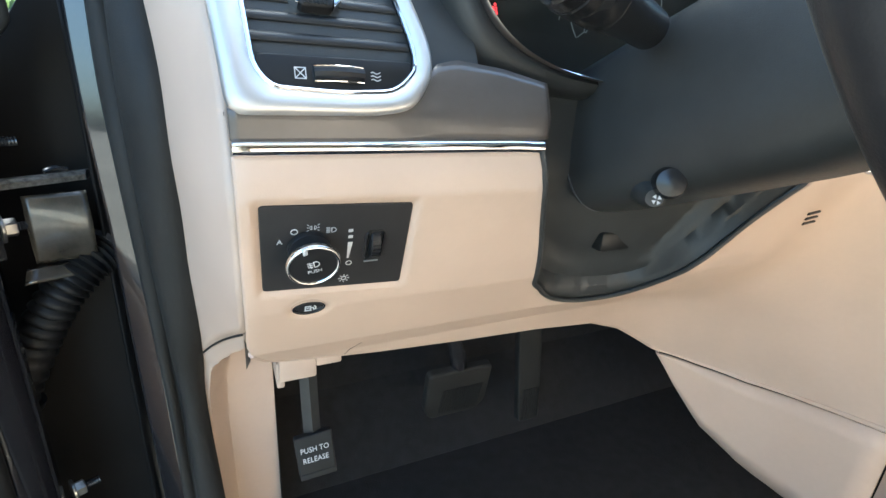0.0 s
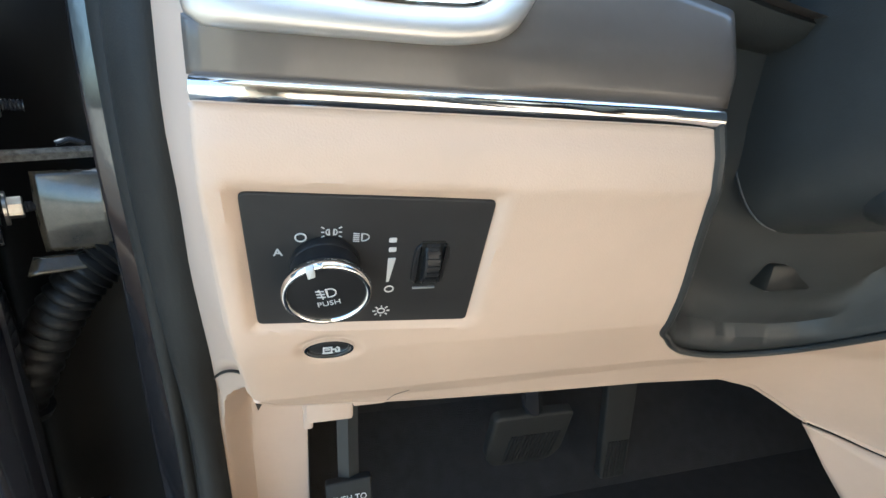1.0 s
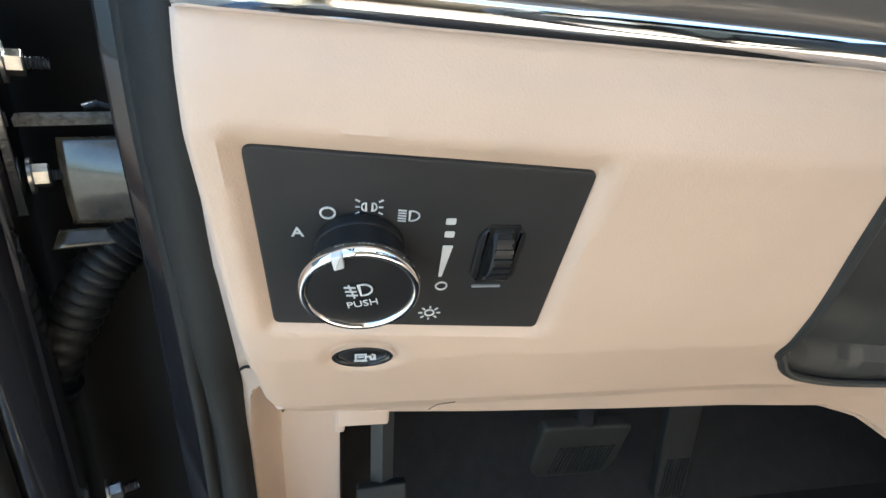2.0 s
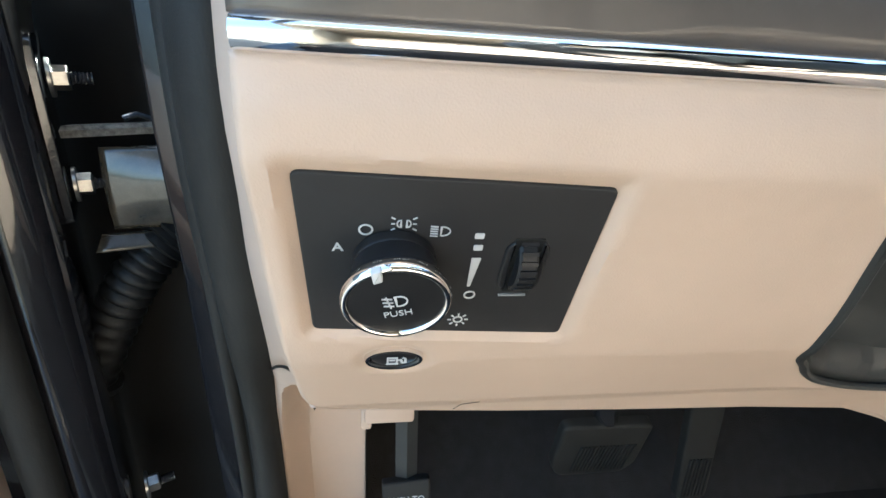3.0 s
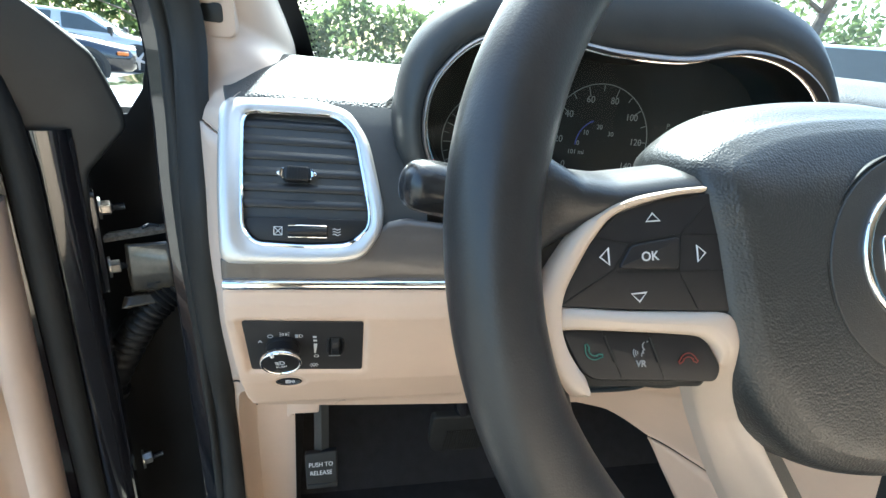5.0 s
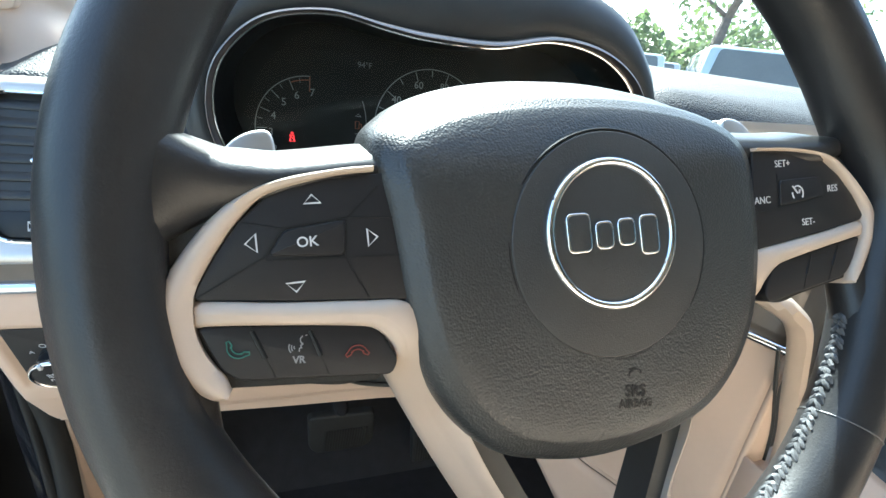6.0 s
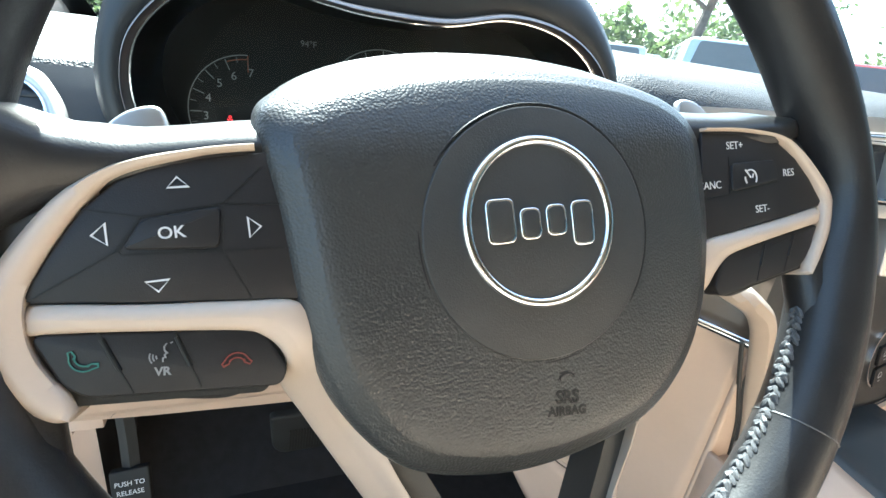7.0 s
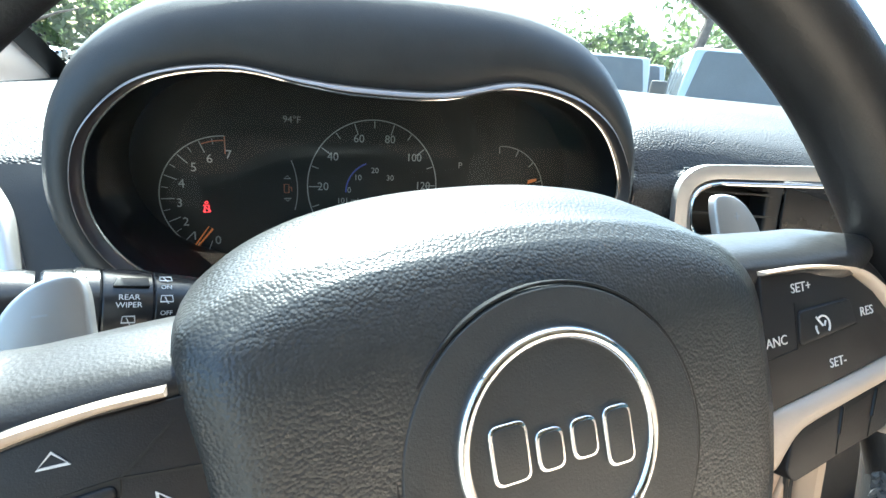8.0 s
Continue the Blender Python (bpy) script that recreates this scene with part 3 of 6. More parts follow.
# tilt lever with its four-arrow symbol
part("tilt_lever", tube([(0.280, 0.244, 0.944), (0.264, 0.222, 0.9435), (0.2530, 0.210, 0.9450), (0.2495, 0.2060, 0.9460), (0.2485, 0.2048, 0.9463)], [0.0080, 0.0098, 0.0102, 0.0085, 0.004], 20), GLOSS, column, "black tilt lever")
part("lever_foot", tube([(0.272, 0.246, 0.934), (0.2565, 0.2240, 0.9340), (0.2490, 0.2155, 0.9340)], [0.012, 0.0095, 0.0055], 16), BLACK, column)
LM = basis((0.2452, 0.2105, 0.9345), (0.86, -0.46, -0.22), (0.22, 0.1, 0.97), (-0.46, -0.86, 0.19))
b = bmesh.new()
for k in range(4):
    prism([Vector((0.0015 * math.cos(a) * s_, 0.0015 * math.sin(a) * s_)) for a, s_ in ((radians(90 * k + 45), 0.4), (radians(90 * k + 20), 2.1), (radians(90 * k + 70), 2.1))], 0, 0.0004, 0, LM, b)
part("lever_symbol", b, WHITE, column)

# wiper stalk, left of the column
stalk = thing("wiper_stalk", "black multifunction stalk with white wiper symbols", "stalk")
SA, SB = Vector((0.1225, 0.2000, 1.0535)), Vector((0.262, 0.238, 1.0245))
sd = (SB - SA).normalized()
part("barrel", tube([SA + sd * q for q in (0.0300, 0.0312, 0.0395, 0.0400, 0.0405)], [0.0145, 0.0158, 0.0164, 0.0165, 0.0162], 28), GLOSS, stalk)
part("rear_collar", tube([SA + sd * q for q in (0.0405, 0.0412, 0.0490, 0.0497)], [0.0166, 0.0171, 0.0171, 0.0166], 28), GLOSS, stalk)
part("rear_switch", tube([SA + sd * q for q in (0.0500, 0.0508, 0.0675, 0.0682)], [0.0164, 0.0169, 0.0164, 0.0158], 28), GLOSS, stalk, "rear wiper ring with a black rocker")
part("stem", tube([SA + sd * q for q in (0.0684, 0.0690, 0.0800, 0.095, 0.118)], [0.0154, 0.0158, 0.0148, 0.0125, 0.0115], 28), GLOSS, stalk)
part("end_knob", tube([SA + sd * q for q in (-0.0015, -0.0010, 0.0002, 0.0025, 0.0060, 0.0140, 0.0255, 0.0285)], [0.003, 0.0065, 0.0100, 0.0125, 0.0142, 0.0152, 0.0156, 0.0150], 32), GLOSS, stalk, "domed end knob of the stalk", angle=60)
SN = sd.cross(Vector((0, 0, 1))).normalized()
SUP = SN.cross(sd)
def on_stalk(q, a, r=0.0166):
    n_ = SN * math.cos(a) + SUP * math.sin(a)
    return basis(SA + sd * q + n_ * r, sd, SUP * math.cos(a) - SN * math.sin(a), n_)
words("FRONT\nWIPER", 0.0036, on_stalk(0.0355, 0.32), WHITE, stalk)
WIPE = [(arc(0, -0.002, 0.0036, 30, 150, 8) + [Vector((-0.0022, -0.0028)), Vector((0.0022, -0.0028))], True), ([(0, -0.0036), (0.001, 0.0016)], False)]
stroke(WIPE, 0.0006, on_stalk(0.0350, 0.84), WHITE, stalk, "wiper_symbol")
words("LO", 0.0028, on_stalk(0.0375, -0.22) @ pose(0, 0, 0, 0, 0, 60), WHITE, stalk)
words("H", 0.0028, on_stalk(0.0365, -0.58) @ pose(0, 0, 0, 0, 0, 70), WHITE, stalk)
words("REAR\nWIPER", 0.0032, on_stalk(0.0590, 0.60, 0.0169), WHITE, stalk)
words("ON", 0.0027, on_stalk(0.0728, 1.02, 0.0157), WHITE, stalk)
words("MIST", 0.0030, on_stalk(0.0345, 1.38), GREY, stalk)
words("OFF", 0.0027, on_stalk(0.0728, 0.28, 0.0157), WHITE, stalk)
part("tick_mark", prism(rect(-0.0011, -0.0003, 0.0011, 0.0003), 0, 0.0002, 0, on_stalk(0.0438, 1.28, 0.0172)), WHITE, stalk)
stroke([(arc(0, 0, 0.008, -35, 35, 8), False)], 0.0007, on_stalk(0.0430, 0.25, 0.0173) @ pose(-0.008, 0, 0), WHITE, stalk, "range_mark")
for q, a, r in ((0.0590, 0.16, 0.0169), (0.0728, 1.34, 0.0157), (0.0728, 0.68, 0.0157)):
    stroke([([(-0.0030, -0.0018), (0.0030, -0.0018), (0.0026, 0.0016), (-0.0026, 0.0016)], True), ([(0.0008, -0.0030), (-0.0010, 0.0010)], False)], 0.0004, on_stalk(q, a, r) @ Matrix.Scale(0.8, 4), WHITE, stalk, "wiper_symbol")
part("stalk_switch", prism(rounded([(-0.0065, -0.0024), (0.0068, -0.0024), (0.0062, 0.0024), (-0.0050, 0.0024)], 0.0008), -0.001, 0.0008, 0.0004, on_stalk(0.0596, 1.10, 0.0169)), FACE, stalk, "glossy rocker")


# ---- side air vent ----
vent = thing("air_vent", "side air vent with satin silver surround and black slats", "air vent")
V_OUT = rounded([(0.0022, 1.0705), (0.0065, 1.0770), (0.066, 1.0795), (0.094, 1.0745), (0.1085, 1.0560), (0.1195, 1.0130), (0.1185, 0.9990), (0.1060, 0.9800), (0.086, 0.9763), (0.0095, 0.9755)], 0.008, 5)
V_IN = rounded([(0.0185, 1.0695), (0.085, 1.0705), (0.0985, 1.0600), (0.1090, 1.0120), (0.1090, 1.0010), (0.0960, 0.9890), (0.0657, 0.9873), (0.031, 0.9890), (0.0232, 0.9985)], 0.009, 6)
def resample(P, n):
    P = [Vector((p[0], p[1])) for p in P]
    c = Vector((0.062, 1.03))
    ang = [math.atan2(p.y - c.y, p.x - c.x) for p in P]
    out = []
    for i in range(n):
        a = -math.pi + 2 * math.pi * i / n
        d = Vector((math.cos(a), math.sin(a)))
        best = None
        for j in range(len(P)):
            p, q = P[j - 1] - c, P[j] - c
            e = q - p
            den = d.x * e.y - d.y * e.x
            if abs(den) < 1e-12:
                continue
            s = (p.x * e.y - p.y * e.x) / den
            t = (p.x * d.y - p.y * d.x) / den
            if s > 0 and -1e-6 <= t <= 1 + 1e-6 and (best is None or s < best):
                best = s
        out.append(c + d * best)
    return out
VO, VI = resample(V_OUT, 96), resample(V_IN, 96)
rows = []
for t, lift in ((0.0, -0.004), (0.0, 0.001), (0.08, 0.0045), (0.3, 0.0065), (0.6, 0.0062), (0.9, 0.0040), (1.0, 0.0015)):
    rows.append([Vector((o.lerp(i_, t).x, vent_y(o.lerp(i_, t).y) - lift, o.lerp(i_, t).y)) for o, i_ in zip(VO, VI)])
part("surround", loft(rows), SATIN, vent, "satin silver vent surround", angle=60)
part("chrome_ring", tube([(p.x, vent_y(p.y) - 0.0022, p.y) for p in VI], 0.0014, 8, True), CHROME, vent, "thin chrome ring")
inner = [Vector((p.x, vent_y(p.y) - 0.001, p.y)) for p in VI]
deep = [Vector((0.062 + (p.x - 0.062) * 0.93, vent_y(p.y) + 0.035, 1.03 + (p.y - 1.03) * 0.93)) for p in VI]
part("duct", loft([inner, deep], True, (False, True)), FACE, vent, "black duct")
def vent_span(z):
    xs = [p.x for p, q in zip(VI, VI[1:] + VI[:1]) if (p.y - z) * (q.y - z) <= 0]
    return min(xs) + 0.0012, max(xs) - 0.0012
for i, z in enumerate((1.0615, 1.0518, 1.0422, 1.0326, 1.0230, 1.0130)):
    a, c = vent_span(z)
    prof = [(-0.0010, 0.0004), (-0.0009, 0.0016), (-0.0002, 0.0030), (0.0008, 0.0039), (0.0030, 0.0050), (0.018, 0.0118), (0.018, 0.0102), (0.004, 0.0026), (0.0010, 0.0002), (-0.0002, -0.0004)]
    part("slat", loft([[Vector((x, vent_y(z) + p[0] + 0.0015, z + p[1] - 0.0025)) for p in prof] for x in steps(a, 10, c)], True, (True, True)), SLAT, vent)
VK = basis((0.0580, vent_y(1.0322) - 0.001, 1.0322), (1, 0, 0), (0, 0.45, 0.89), (0, -0.89, 0.45))
part("vent_tab", prism(rounded([(-0.0085, -0.0055), (0.0085, -0.0055), (0.0095, 0), (0.0085, 0.0055), (-0.0085, 0.0055), (-0.0095, 0)], 0.003), -0.006, 0.0045, 0.002, VK), BUTTON, vent, "black ribbed tab")
for s in (-1, 1):
    part("tab_tip", prism(rounded([(s * 0.0092, -0.0042), (s * 0.0138, -0.0005), (s * 0.0138, 0.0005), (s * 0.0092, 0.0042)], 0.0006), -0.003, 0.0035, 0.001, VK), CHROME, vent, "chrome tab tip")
for i in range(7):
    part("tab_rib", box(-0.006 + 0.002 * i - 0.0004, -0.0045, 0.0042, -0.006 + 0.002 * i + 0.0004, 0.0045, 0.0050, m=VK), FACE, vent)
VB = basis((0.0660, vent_y(0.9962) + 0.0012, 0.9962), (1, 0, 0), (0, 0.36, 0.933), (0, -0.933, 0.36))
part("lower_plate", prism(rounded([(-0.0415, 0.0095), (0.0420, 0.0095), (0.0420, 0.003), (0.0300, -0.0070), (0.0, -0.0088), (-0.034, -0.0072), (-0.0415, 0.001)], 0.006), -0.006, 0.0, 0.001, VB), BUTTON, vent)
part("wheel_slot", prism(rect(-0.0138, -0.0045, 0.0138, 0.0045, 0.0015), 0.0, 0.0008, 0.0003, VB), FACE, vent)
part("thumb_wheel", tube([VB @ Vector((x, 0, -0.004 + 0.006 * math.cos(x * 60))) for x in steps(-0.0125, 10, 0.0125)], 0.0036, 10), BUTTON, vent, "black thumb wheel")
for s in (-1, 1):
    part("wheel_edge", tube([VB @ Vector((x, s * 0.0040, 0.0004 + 0.0016 * math.cos(x * 90))) for x in steps(-0.0130, 12, 0.0130)], 0.00045, 6), CHROME, vent)
part("wheel_mark", prism(rect(0.0095, -0.0022, 0.0102, 0.0022), 0.001, 0.0022, 0, VB), WHITE, vent)
stroke([(rect(-0.0226, -0.0028, -0.0172, 0.0028), True), ([(-0.0226, -0.0028), (-0.0172, 0.0028)], False), ([(-0.0226, 0.0028), (-0.0172, -0.0028)], False)], 0.00045, VB @ pose(0, 0, 0.0001), WHITE, vent, "closed_symbol")
stroke([([(0.0172 + 0.0011 * k, -0.0019 + 0.0019 * j + 0.0005 * math.sin(k * 1.5)) for k in range(6)], False) for j in range(3)], 0.00045, VB @ pose(0, 0, 0.0001), WHITE, vent, "airflow_symbol")

# ---- lamp switch panel ----
switch = thing("headlamp_switch", "black headlamp switch panel with chrome-ringed rotary knob", "switch panel")
NB, NT = Vector((0, dash_y(PB) + 0.0036, PB)), Vector((0, dash_y(PT) + 0.0036, PT))
up_ = (NT - NB).normalized()
HM = basis((0.063, (NB.y + NT.y) / 2, (NB.z + NT.z) / 2), (1, 0, 0), up_, (0, -up_.z, up_.y))
HZ = (PB + PT) / 2
part("plate", prism(rounded([(x - 0.063, (z - HZ) / up_.z) for x, z in ((0.0208, 0.8698), (0.1094, 0.8645), (0.1074, 0.9270), (0.0202, 0.9300))], 0.0025), -0.004, 0.0012, 0.0006, HM), PLATE, switch, "matt black switch plate")
def hp(x, z, w=0.0013):
    """A point of the plate from the dash's x and z."""
    return HM @ pose(x - 0.063, (z - HZ) / up_.z, w)
KN = hp(0.0469, 0.9018, 0.0022)
part("knob_base", prism(oval(0, 0, 0.0124, 0.0124, 48), 0, 0.0040, 0.0012, KN), BUTTON, switch, "dark knob collar")
part("knob_side", loft([[KN @ Vector((r * math.cos(2 * math.pi * i / 96) * (1 - 0.012 * (i % 2)), r * math.sin(2 * math.pi * i / 96) * (1 - 0.012 * (i % 2)), w)) for i in range(96)] for r, w in ((0.0122, 0.003), (0.0128, 0.0080), (0.0136, 0.0122))], True, (True, True)), BUTTON, switch, "finely ribbed knob side")
ringrows = [[KN @ Vector((r * math.cos(2 * math.pi * i / 48), r * math.sin(2 * math.pi * i / 48), w)) for i in range(48)] for r, w in ((0.0126, 0.0112), (0.0147, 0.0122), (0.0153, 0.0145), (0.0149, 0.0161), (0.0143, 0.0167), (0.0135, 0.0165), (0.0131, 0.0150))]
part("knob_ring", loft(ringrows), CHROME, switch, "polished chrome knob ring", angle=70)
part("knob_cap", prism(oval(0, 0, 0.0134, 0.0134, 40), 0.010, 0.0158, 0.0008, KN, crown=0.0004), BUTTON, switch, "black push cap")
part("knob_pointer", prism(rounded([(-0.0062, 0.0096), (-0.0038, 0.0106), (-0.0044, 0.0149), (-0.0070, 0.0139)], 0.0005), 0.0155, 0.0174, 0.0004, KN), WHITE, switch, "pale pointer mark")
KT = KN @ pose(0, 0, 0.0165)
words("PUSH", 0.0034, KT @ pose(0.0006, -0.0032, 0.0002, 0, 0, 12), WHITE, switch)
stroke([(arc(0.0012, 0.0018, 0.0020, -90, 90, 10) + [Vector((0.0002, 0.0038)), Vector((0.0002, -0.0002))], True)] + [([(-0.0034, 0.0036 - 0.0015 * k), (-0.0006, 0.0030 - 0.0015 * k)], False) for k in range(3)] + [([(-0.0022, 0.0044), (-0.0016, -0.0008)], False)], 0.0004, KT @ pose(0, 0.0004, 0.0002, 0, 0, 12), WHITE, switch, "fog_lamp_symbol")
words("A", 0.0046, hp(0.0307, 0.9062), WHITE, switch, bold=0.00008)
stroke([(oval(0, 0, 0.0018, 0.0018, 24), True)], 0.0005, hp(0.0386, 0.9127), WHITE, switch, "off_symbol")
K6 = 0.62
side = lambda s: [([(s * 0.0004, -0.0016), (s * 0.0004, 0.0016)] + [(s * (0.0004 + 0.0018 * math.sin(a)), 0.0016 * math.cos(a)) for a in (0.5, 1.0, 1.57, 2.1, 2.6)], True)] + [([(s * 0.0030, 0.0020 * k), (s * 0.0048, 0.0028 * k)], False) for k in (-1, 0, 1)]
stroke([([((p[0] + s * 0.0009) * K6, p[1] * 0.85) for p in l], c) for s in (-1, 1) for l, c in side(s)], 0.00034, hp(0.0490, 0.9148), WHITE, switch, "parking_lamp_symbol")
stroke([(arc(0.0004, 0, 0.0022, -90, 90, 12, 0.0017) + [Vector((0.0, 0.0017)), Vector((0.0, -0.0017))], True)] + [([(-0.0031, 0.0019 - 0.0009 * k), (-0.0009, 0.0017 - 0.0009 * k)], False) for k in range(5)], 0.00034, hp(0.0596, 0.9123), WHITE, switch, "head_lamp_symbol")
part("dimmer_mark", prism(rect(-0.0014, -0.0011, 0.0014, 0.0011, 0.0005), 0, 0.0002, 0, hp(0.0710, 0.9107)), WHITE, switch)
part("dimmer_mark", prism(rect(-0.0014, -0.0011, 0.0014, 0.0011, 0.0005), 0, 0.0002, 0, hp(0.0713, 0.9063)), WHITE, switch)
part("dimmer_mark", prism(rounded([(-0.0016, 0.0066), (0.0014, 0.0066), (-0.0002, -0.0066), (-0.0012, -0.0066)], 0.0003), 0, 0.0002, 0, hp(0.0716, 0.8962)), WHITE, switch)
stroke([(oval(0, 0, 0.0017, 0.0017, 20), True)], 0.0005, hp(0.0719, 0.8862), WHITE, switch, "dim_symbol")
stroke([(oval(0, 0, 0.0015, 0.0015, 16), True)] + [([(0.0023 * math.cos(radians(a)), 0.0023 * math.sin(radians(a))), (0.0036 * math.cos(radians(a)), 0.0036 * math.sin(radians(a)))], False) for a in range(0, 360, 45)], 0.0005, hp(0.0698, 0.8738), WHITE, switch, "lamp_symbol")
DW = hp(0.0867, 0.8990)
part("dimmer_slot", prism(rect(-0.0048, -0.0118, 0.0048, 0.0118, 0.001), 0, 0.0005, 0.0002, DW), FACE, switch)
for i in range(9):
    q = radians(-56 + 14 * i)
    part("wheel_rib", box(-0.0026, -0.0006, 0.0116, 0.0026, 0.0006, 0.0124, m=DW @ pose(0, 0, -0.0060) @ Matrix.Rotation(q, 4, "X")), BUTTON, switch)
part("dimmer_wheel", tube([DW @ Vector((-0.0030 + 0.006 * q, 0, -0.0060)) for q in (0, 0.15, 0.85, 1)], [0.0110, 0.0118, 0.0118, 0.0110], 40), BUTTON, switch, "ribbed black dimmer wheel")
for s in (-1, 1):
    part("dimmer_cheek", prism(rounded([(s * 0.0042, -0.0115), (s * 0.0068, -0.0085), (s * 0.0068, 0.0085), (s * 0.0042, 0.0115)], 0.002), 0, 0.0012, 0.0008, DW), BUTTON, switch)
part("dimmer_foot", prism(rect(-0.0052, -0.0142, 0.0040, -0.0134), 0, 0.0008, 0.0002, DW), GREY, switch)

# ---- fuel door button ----
fuel = thing("fuel_door_button", "oval black fuel door button in a chrome rim", "button")
FM = basis((0.0488, dash_y(0.8515) + 0.0030, 0.8515), (1, 0, 0), (0, -0.33, 0.944), (0, -0.944, -0.33))
part("rim", loft([[FM @ Vector((rx * math.cos(2 * math.pi * i / 40), rx * 0.53 * math.sin(2 * math.pi * i / 40), w)) for i in range(40)] for rx, w in ((0.0112, -0.006), (0.0112, 0.0012), (0.0107, 0.0026), (0.0096, 0.0026), (0.0088, 0.0004))]), CHROME, fuel, "chrome rim", angle=70)
part("cap", prism(oval(0, -0.0003, 0.0086, 0.0043, 36), -0.006, 0.0016, 0.0008, FM, crown=0.0006), BUTTON, fuel, "black button cap")
stroke([(rect(-0.0024, -0.0016, 0.0010, 0.0018), True), ([(-0.0030, -0.0018), (0.0016, -0.0018)], False), ([(-0.0018, 0.0004), (0.0004, 0.0004)], False), ([(0.0012, 0.0004), (0.0026, 0.0006), (0.0030, -0.0012), (0.0042, -0.0010), (0.0042, 0.0012), (0.0030, 0.0020)], False)], 0.0007, FM @ pose(0, 0, 0.0026), WHITE, fuel, "fuel_pump_symbol")

# ---- instrument cluster ----
cluster = thing("instrument_cluster", "instrument cluster with black hood, chrome ring and dim gauges", "instrument cluster")
RING = spline([(0.1452, 1.0810), (0.1535, 1.1080), (0.1800, 1.1325), (0.2215, 1.1415), (0.2615, 1.1365), (0.2935, 1.1335), (0.3470, 1.1345), (0.3975, 1.1450), (0.4425, 1.1405), (0.4760, 1.1230), (0.4960, 1.0950), (0.5005, 1.0700), (0.4920, 1.0350), (0.4600, 1.0080), (0.4000, 0.9980), (0.3200, 0.9960), (0.2400, 1.0020), (0.1960, 1.0120), (0.1665, 1.0290), (0.1495, 1.0530)], 12)
HOOD = spline([(0.1260, 1.0720), (0.1330, 1.1180), (0.1510, 1.1480), (0.1820, 1.1720), (0.2200, 1.1860), (0.2750, 1.1950), (0.3350, 1.1985), (0.3850, 1.1970), (0.4260, 1.1915), (0.4640, 1.1790), (0.4920, 1.1550), (0.5120, 1.1230), (0.5180, 1.0700), (0.5100, 1.0250), (0.4650, 0.9900), (0.4000, 0.9850), (0.3200, 0.9850), (0.2300, 0.9870), (0.1620, 1.0000), (0.1360, 1.0350)], 12)
ry = lambda z: 0.290 + (z - 1.07) * 0.12
at_ = lambda P, dy, s=1.0, dz=0.0: [Vector((0.322 + (p.x - 0.322) * s, ry(p.y) + dy, 1.07 + (p.y - 1.07) * s + dz)) for p in P]
mid = lambda t: [a.lerp(c, t) for a, c in zip(RING, HOOD)]
hood_rows = [at_(RING, 0.004), at_(mid(0.06), -0.001), at_(mid(0.30), -0.0035), at_(mid(0.62), 0.000), at_(mid(0.86), 0.008), at_(HOOD, 0.024), at_(HOOD, 0.045, 0.998, -0.002), at_(HOOD, 0.075, 0.985, -0.012), at_(HOOD, 0.11, 0.96, -0.030), at_(HOOD, 0.16, 0.91, -0.058), at_(HOOD, 0.24, 0.80, -0.105)]
part("hood", loft(hood_rows), BLACK, cluster, "black soft-touch cluster hood", angle=60)
part("bezel", loft([at_(mid(0.075), 0.002), at_(mid(0.065), -0.0050), at_(mid(0.045), -0.0075), at_(mid(0.015), -0.0080), at_(RING, -0.0070), at_(RING, 0.004, 0.99)]), BRONZE, cluster, "satin bronze bezel round the gauges", angle=60)
part("chrome_ring", tube(at_(RING, 0.003, 0.985), 0.0010, 8, True), CHROME, cluster, "thin chrome ring inside the bezel")
part("wall", loft([at_(RING, 0.006, 0.985), at_(RING, 0.068, 0.93)], True, (False, False)), FACE, cluster, "black inner wall")
GF = basis((0.304, 0.352, 1.06), (1, 0, 0), (0, 0.12, 0.993), (0, -0.993, 0.12))
part("gauge_panel", loft([at_(RING, 0.0665, 0.945), at_(RING, 0.0640, 0.945)], True, (True, True)), FACE, cluster, "dark gauge face")
part("lens", loft([at_(RING, 0.014, 0.965)], True, (True, False)), LENS, cluster, "clear gauge lens").visible_shadow = False
def gp(x, z, w=0.0006):
    return GF @ pose(x - 0.304, (z - 1.06) / 0.993, w)
# tachometer
TC = (0.2140, 1.0540)
TR = 0.0418
TN = ((0.2065, 1.0235), (0.1920, 1.0270), (0.1870, 1.0370), (0.1840, 1.0500), (0.1860, 1.0630), (0.1940, 1.0740), (0.2040, 1.0800), (0.2160, 1.0830))
stroke([(arc(0, 0, TR, 250, 90, 48), False)], 0.0007, gp(*TC), GAUGE, cluster, "tachometer_scale")
for k in range(8):
    a = 250 - 160 * k / 7
    c, s = math.cos(radians(a)), math.sin(radians(a))
    stroke([([((TR - 0.001) * c, (TR - 0.001) * s), ((TR - 0.009) * c, (TR - 0.009) * s)], False)], 0.0006, gp(*TC), GAUGE, cluster, "tachometer_tick")
    words(str(k), 0.0084, gp(*TN[k]), GAUGE, cluster, "tachometer_number")
for k in range(7):
    a = 250 - 160 * (k + 0.5) / 7
    c, s = math.cos(radians(a)), math.sin(radians(a))
    stroke([([((TR - 0.001) * c, (TR - 0.001) * s), ((TR - 0.005) * c, (TR - 0.005) * s)], False)], 0.0004, gp(*TC), GAUGE, cluster, "tachometer_tick")
stroke([(arc(0, 0, TR - 0.003, 112, 91, 8), False), ([(0, TR), (0, TR - 0.012)], False)], 0.0007, gp(*TC), REDZONE, cluster, "red_zone")
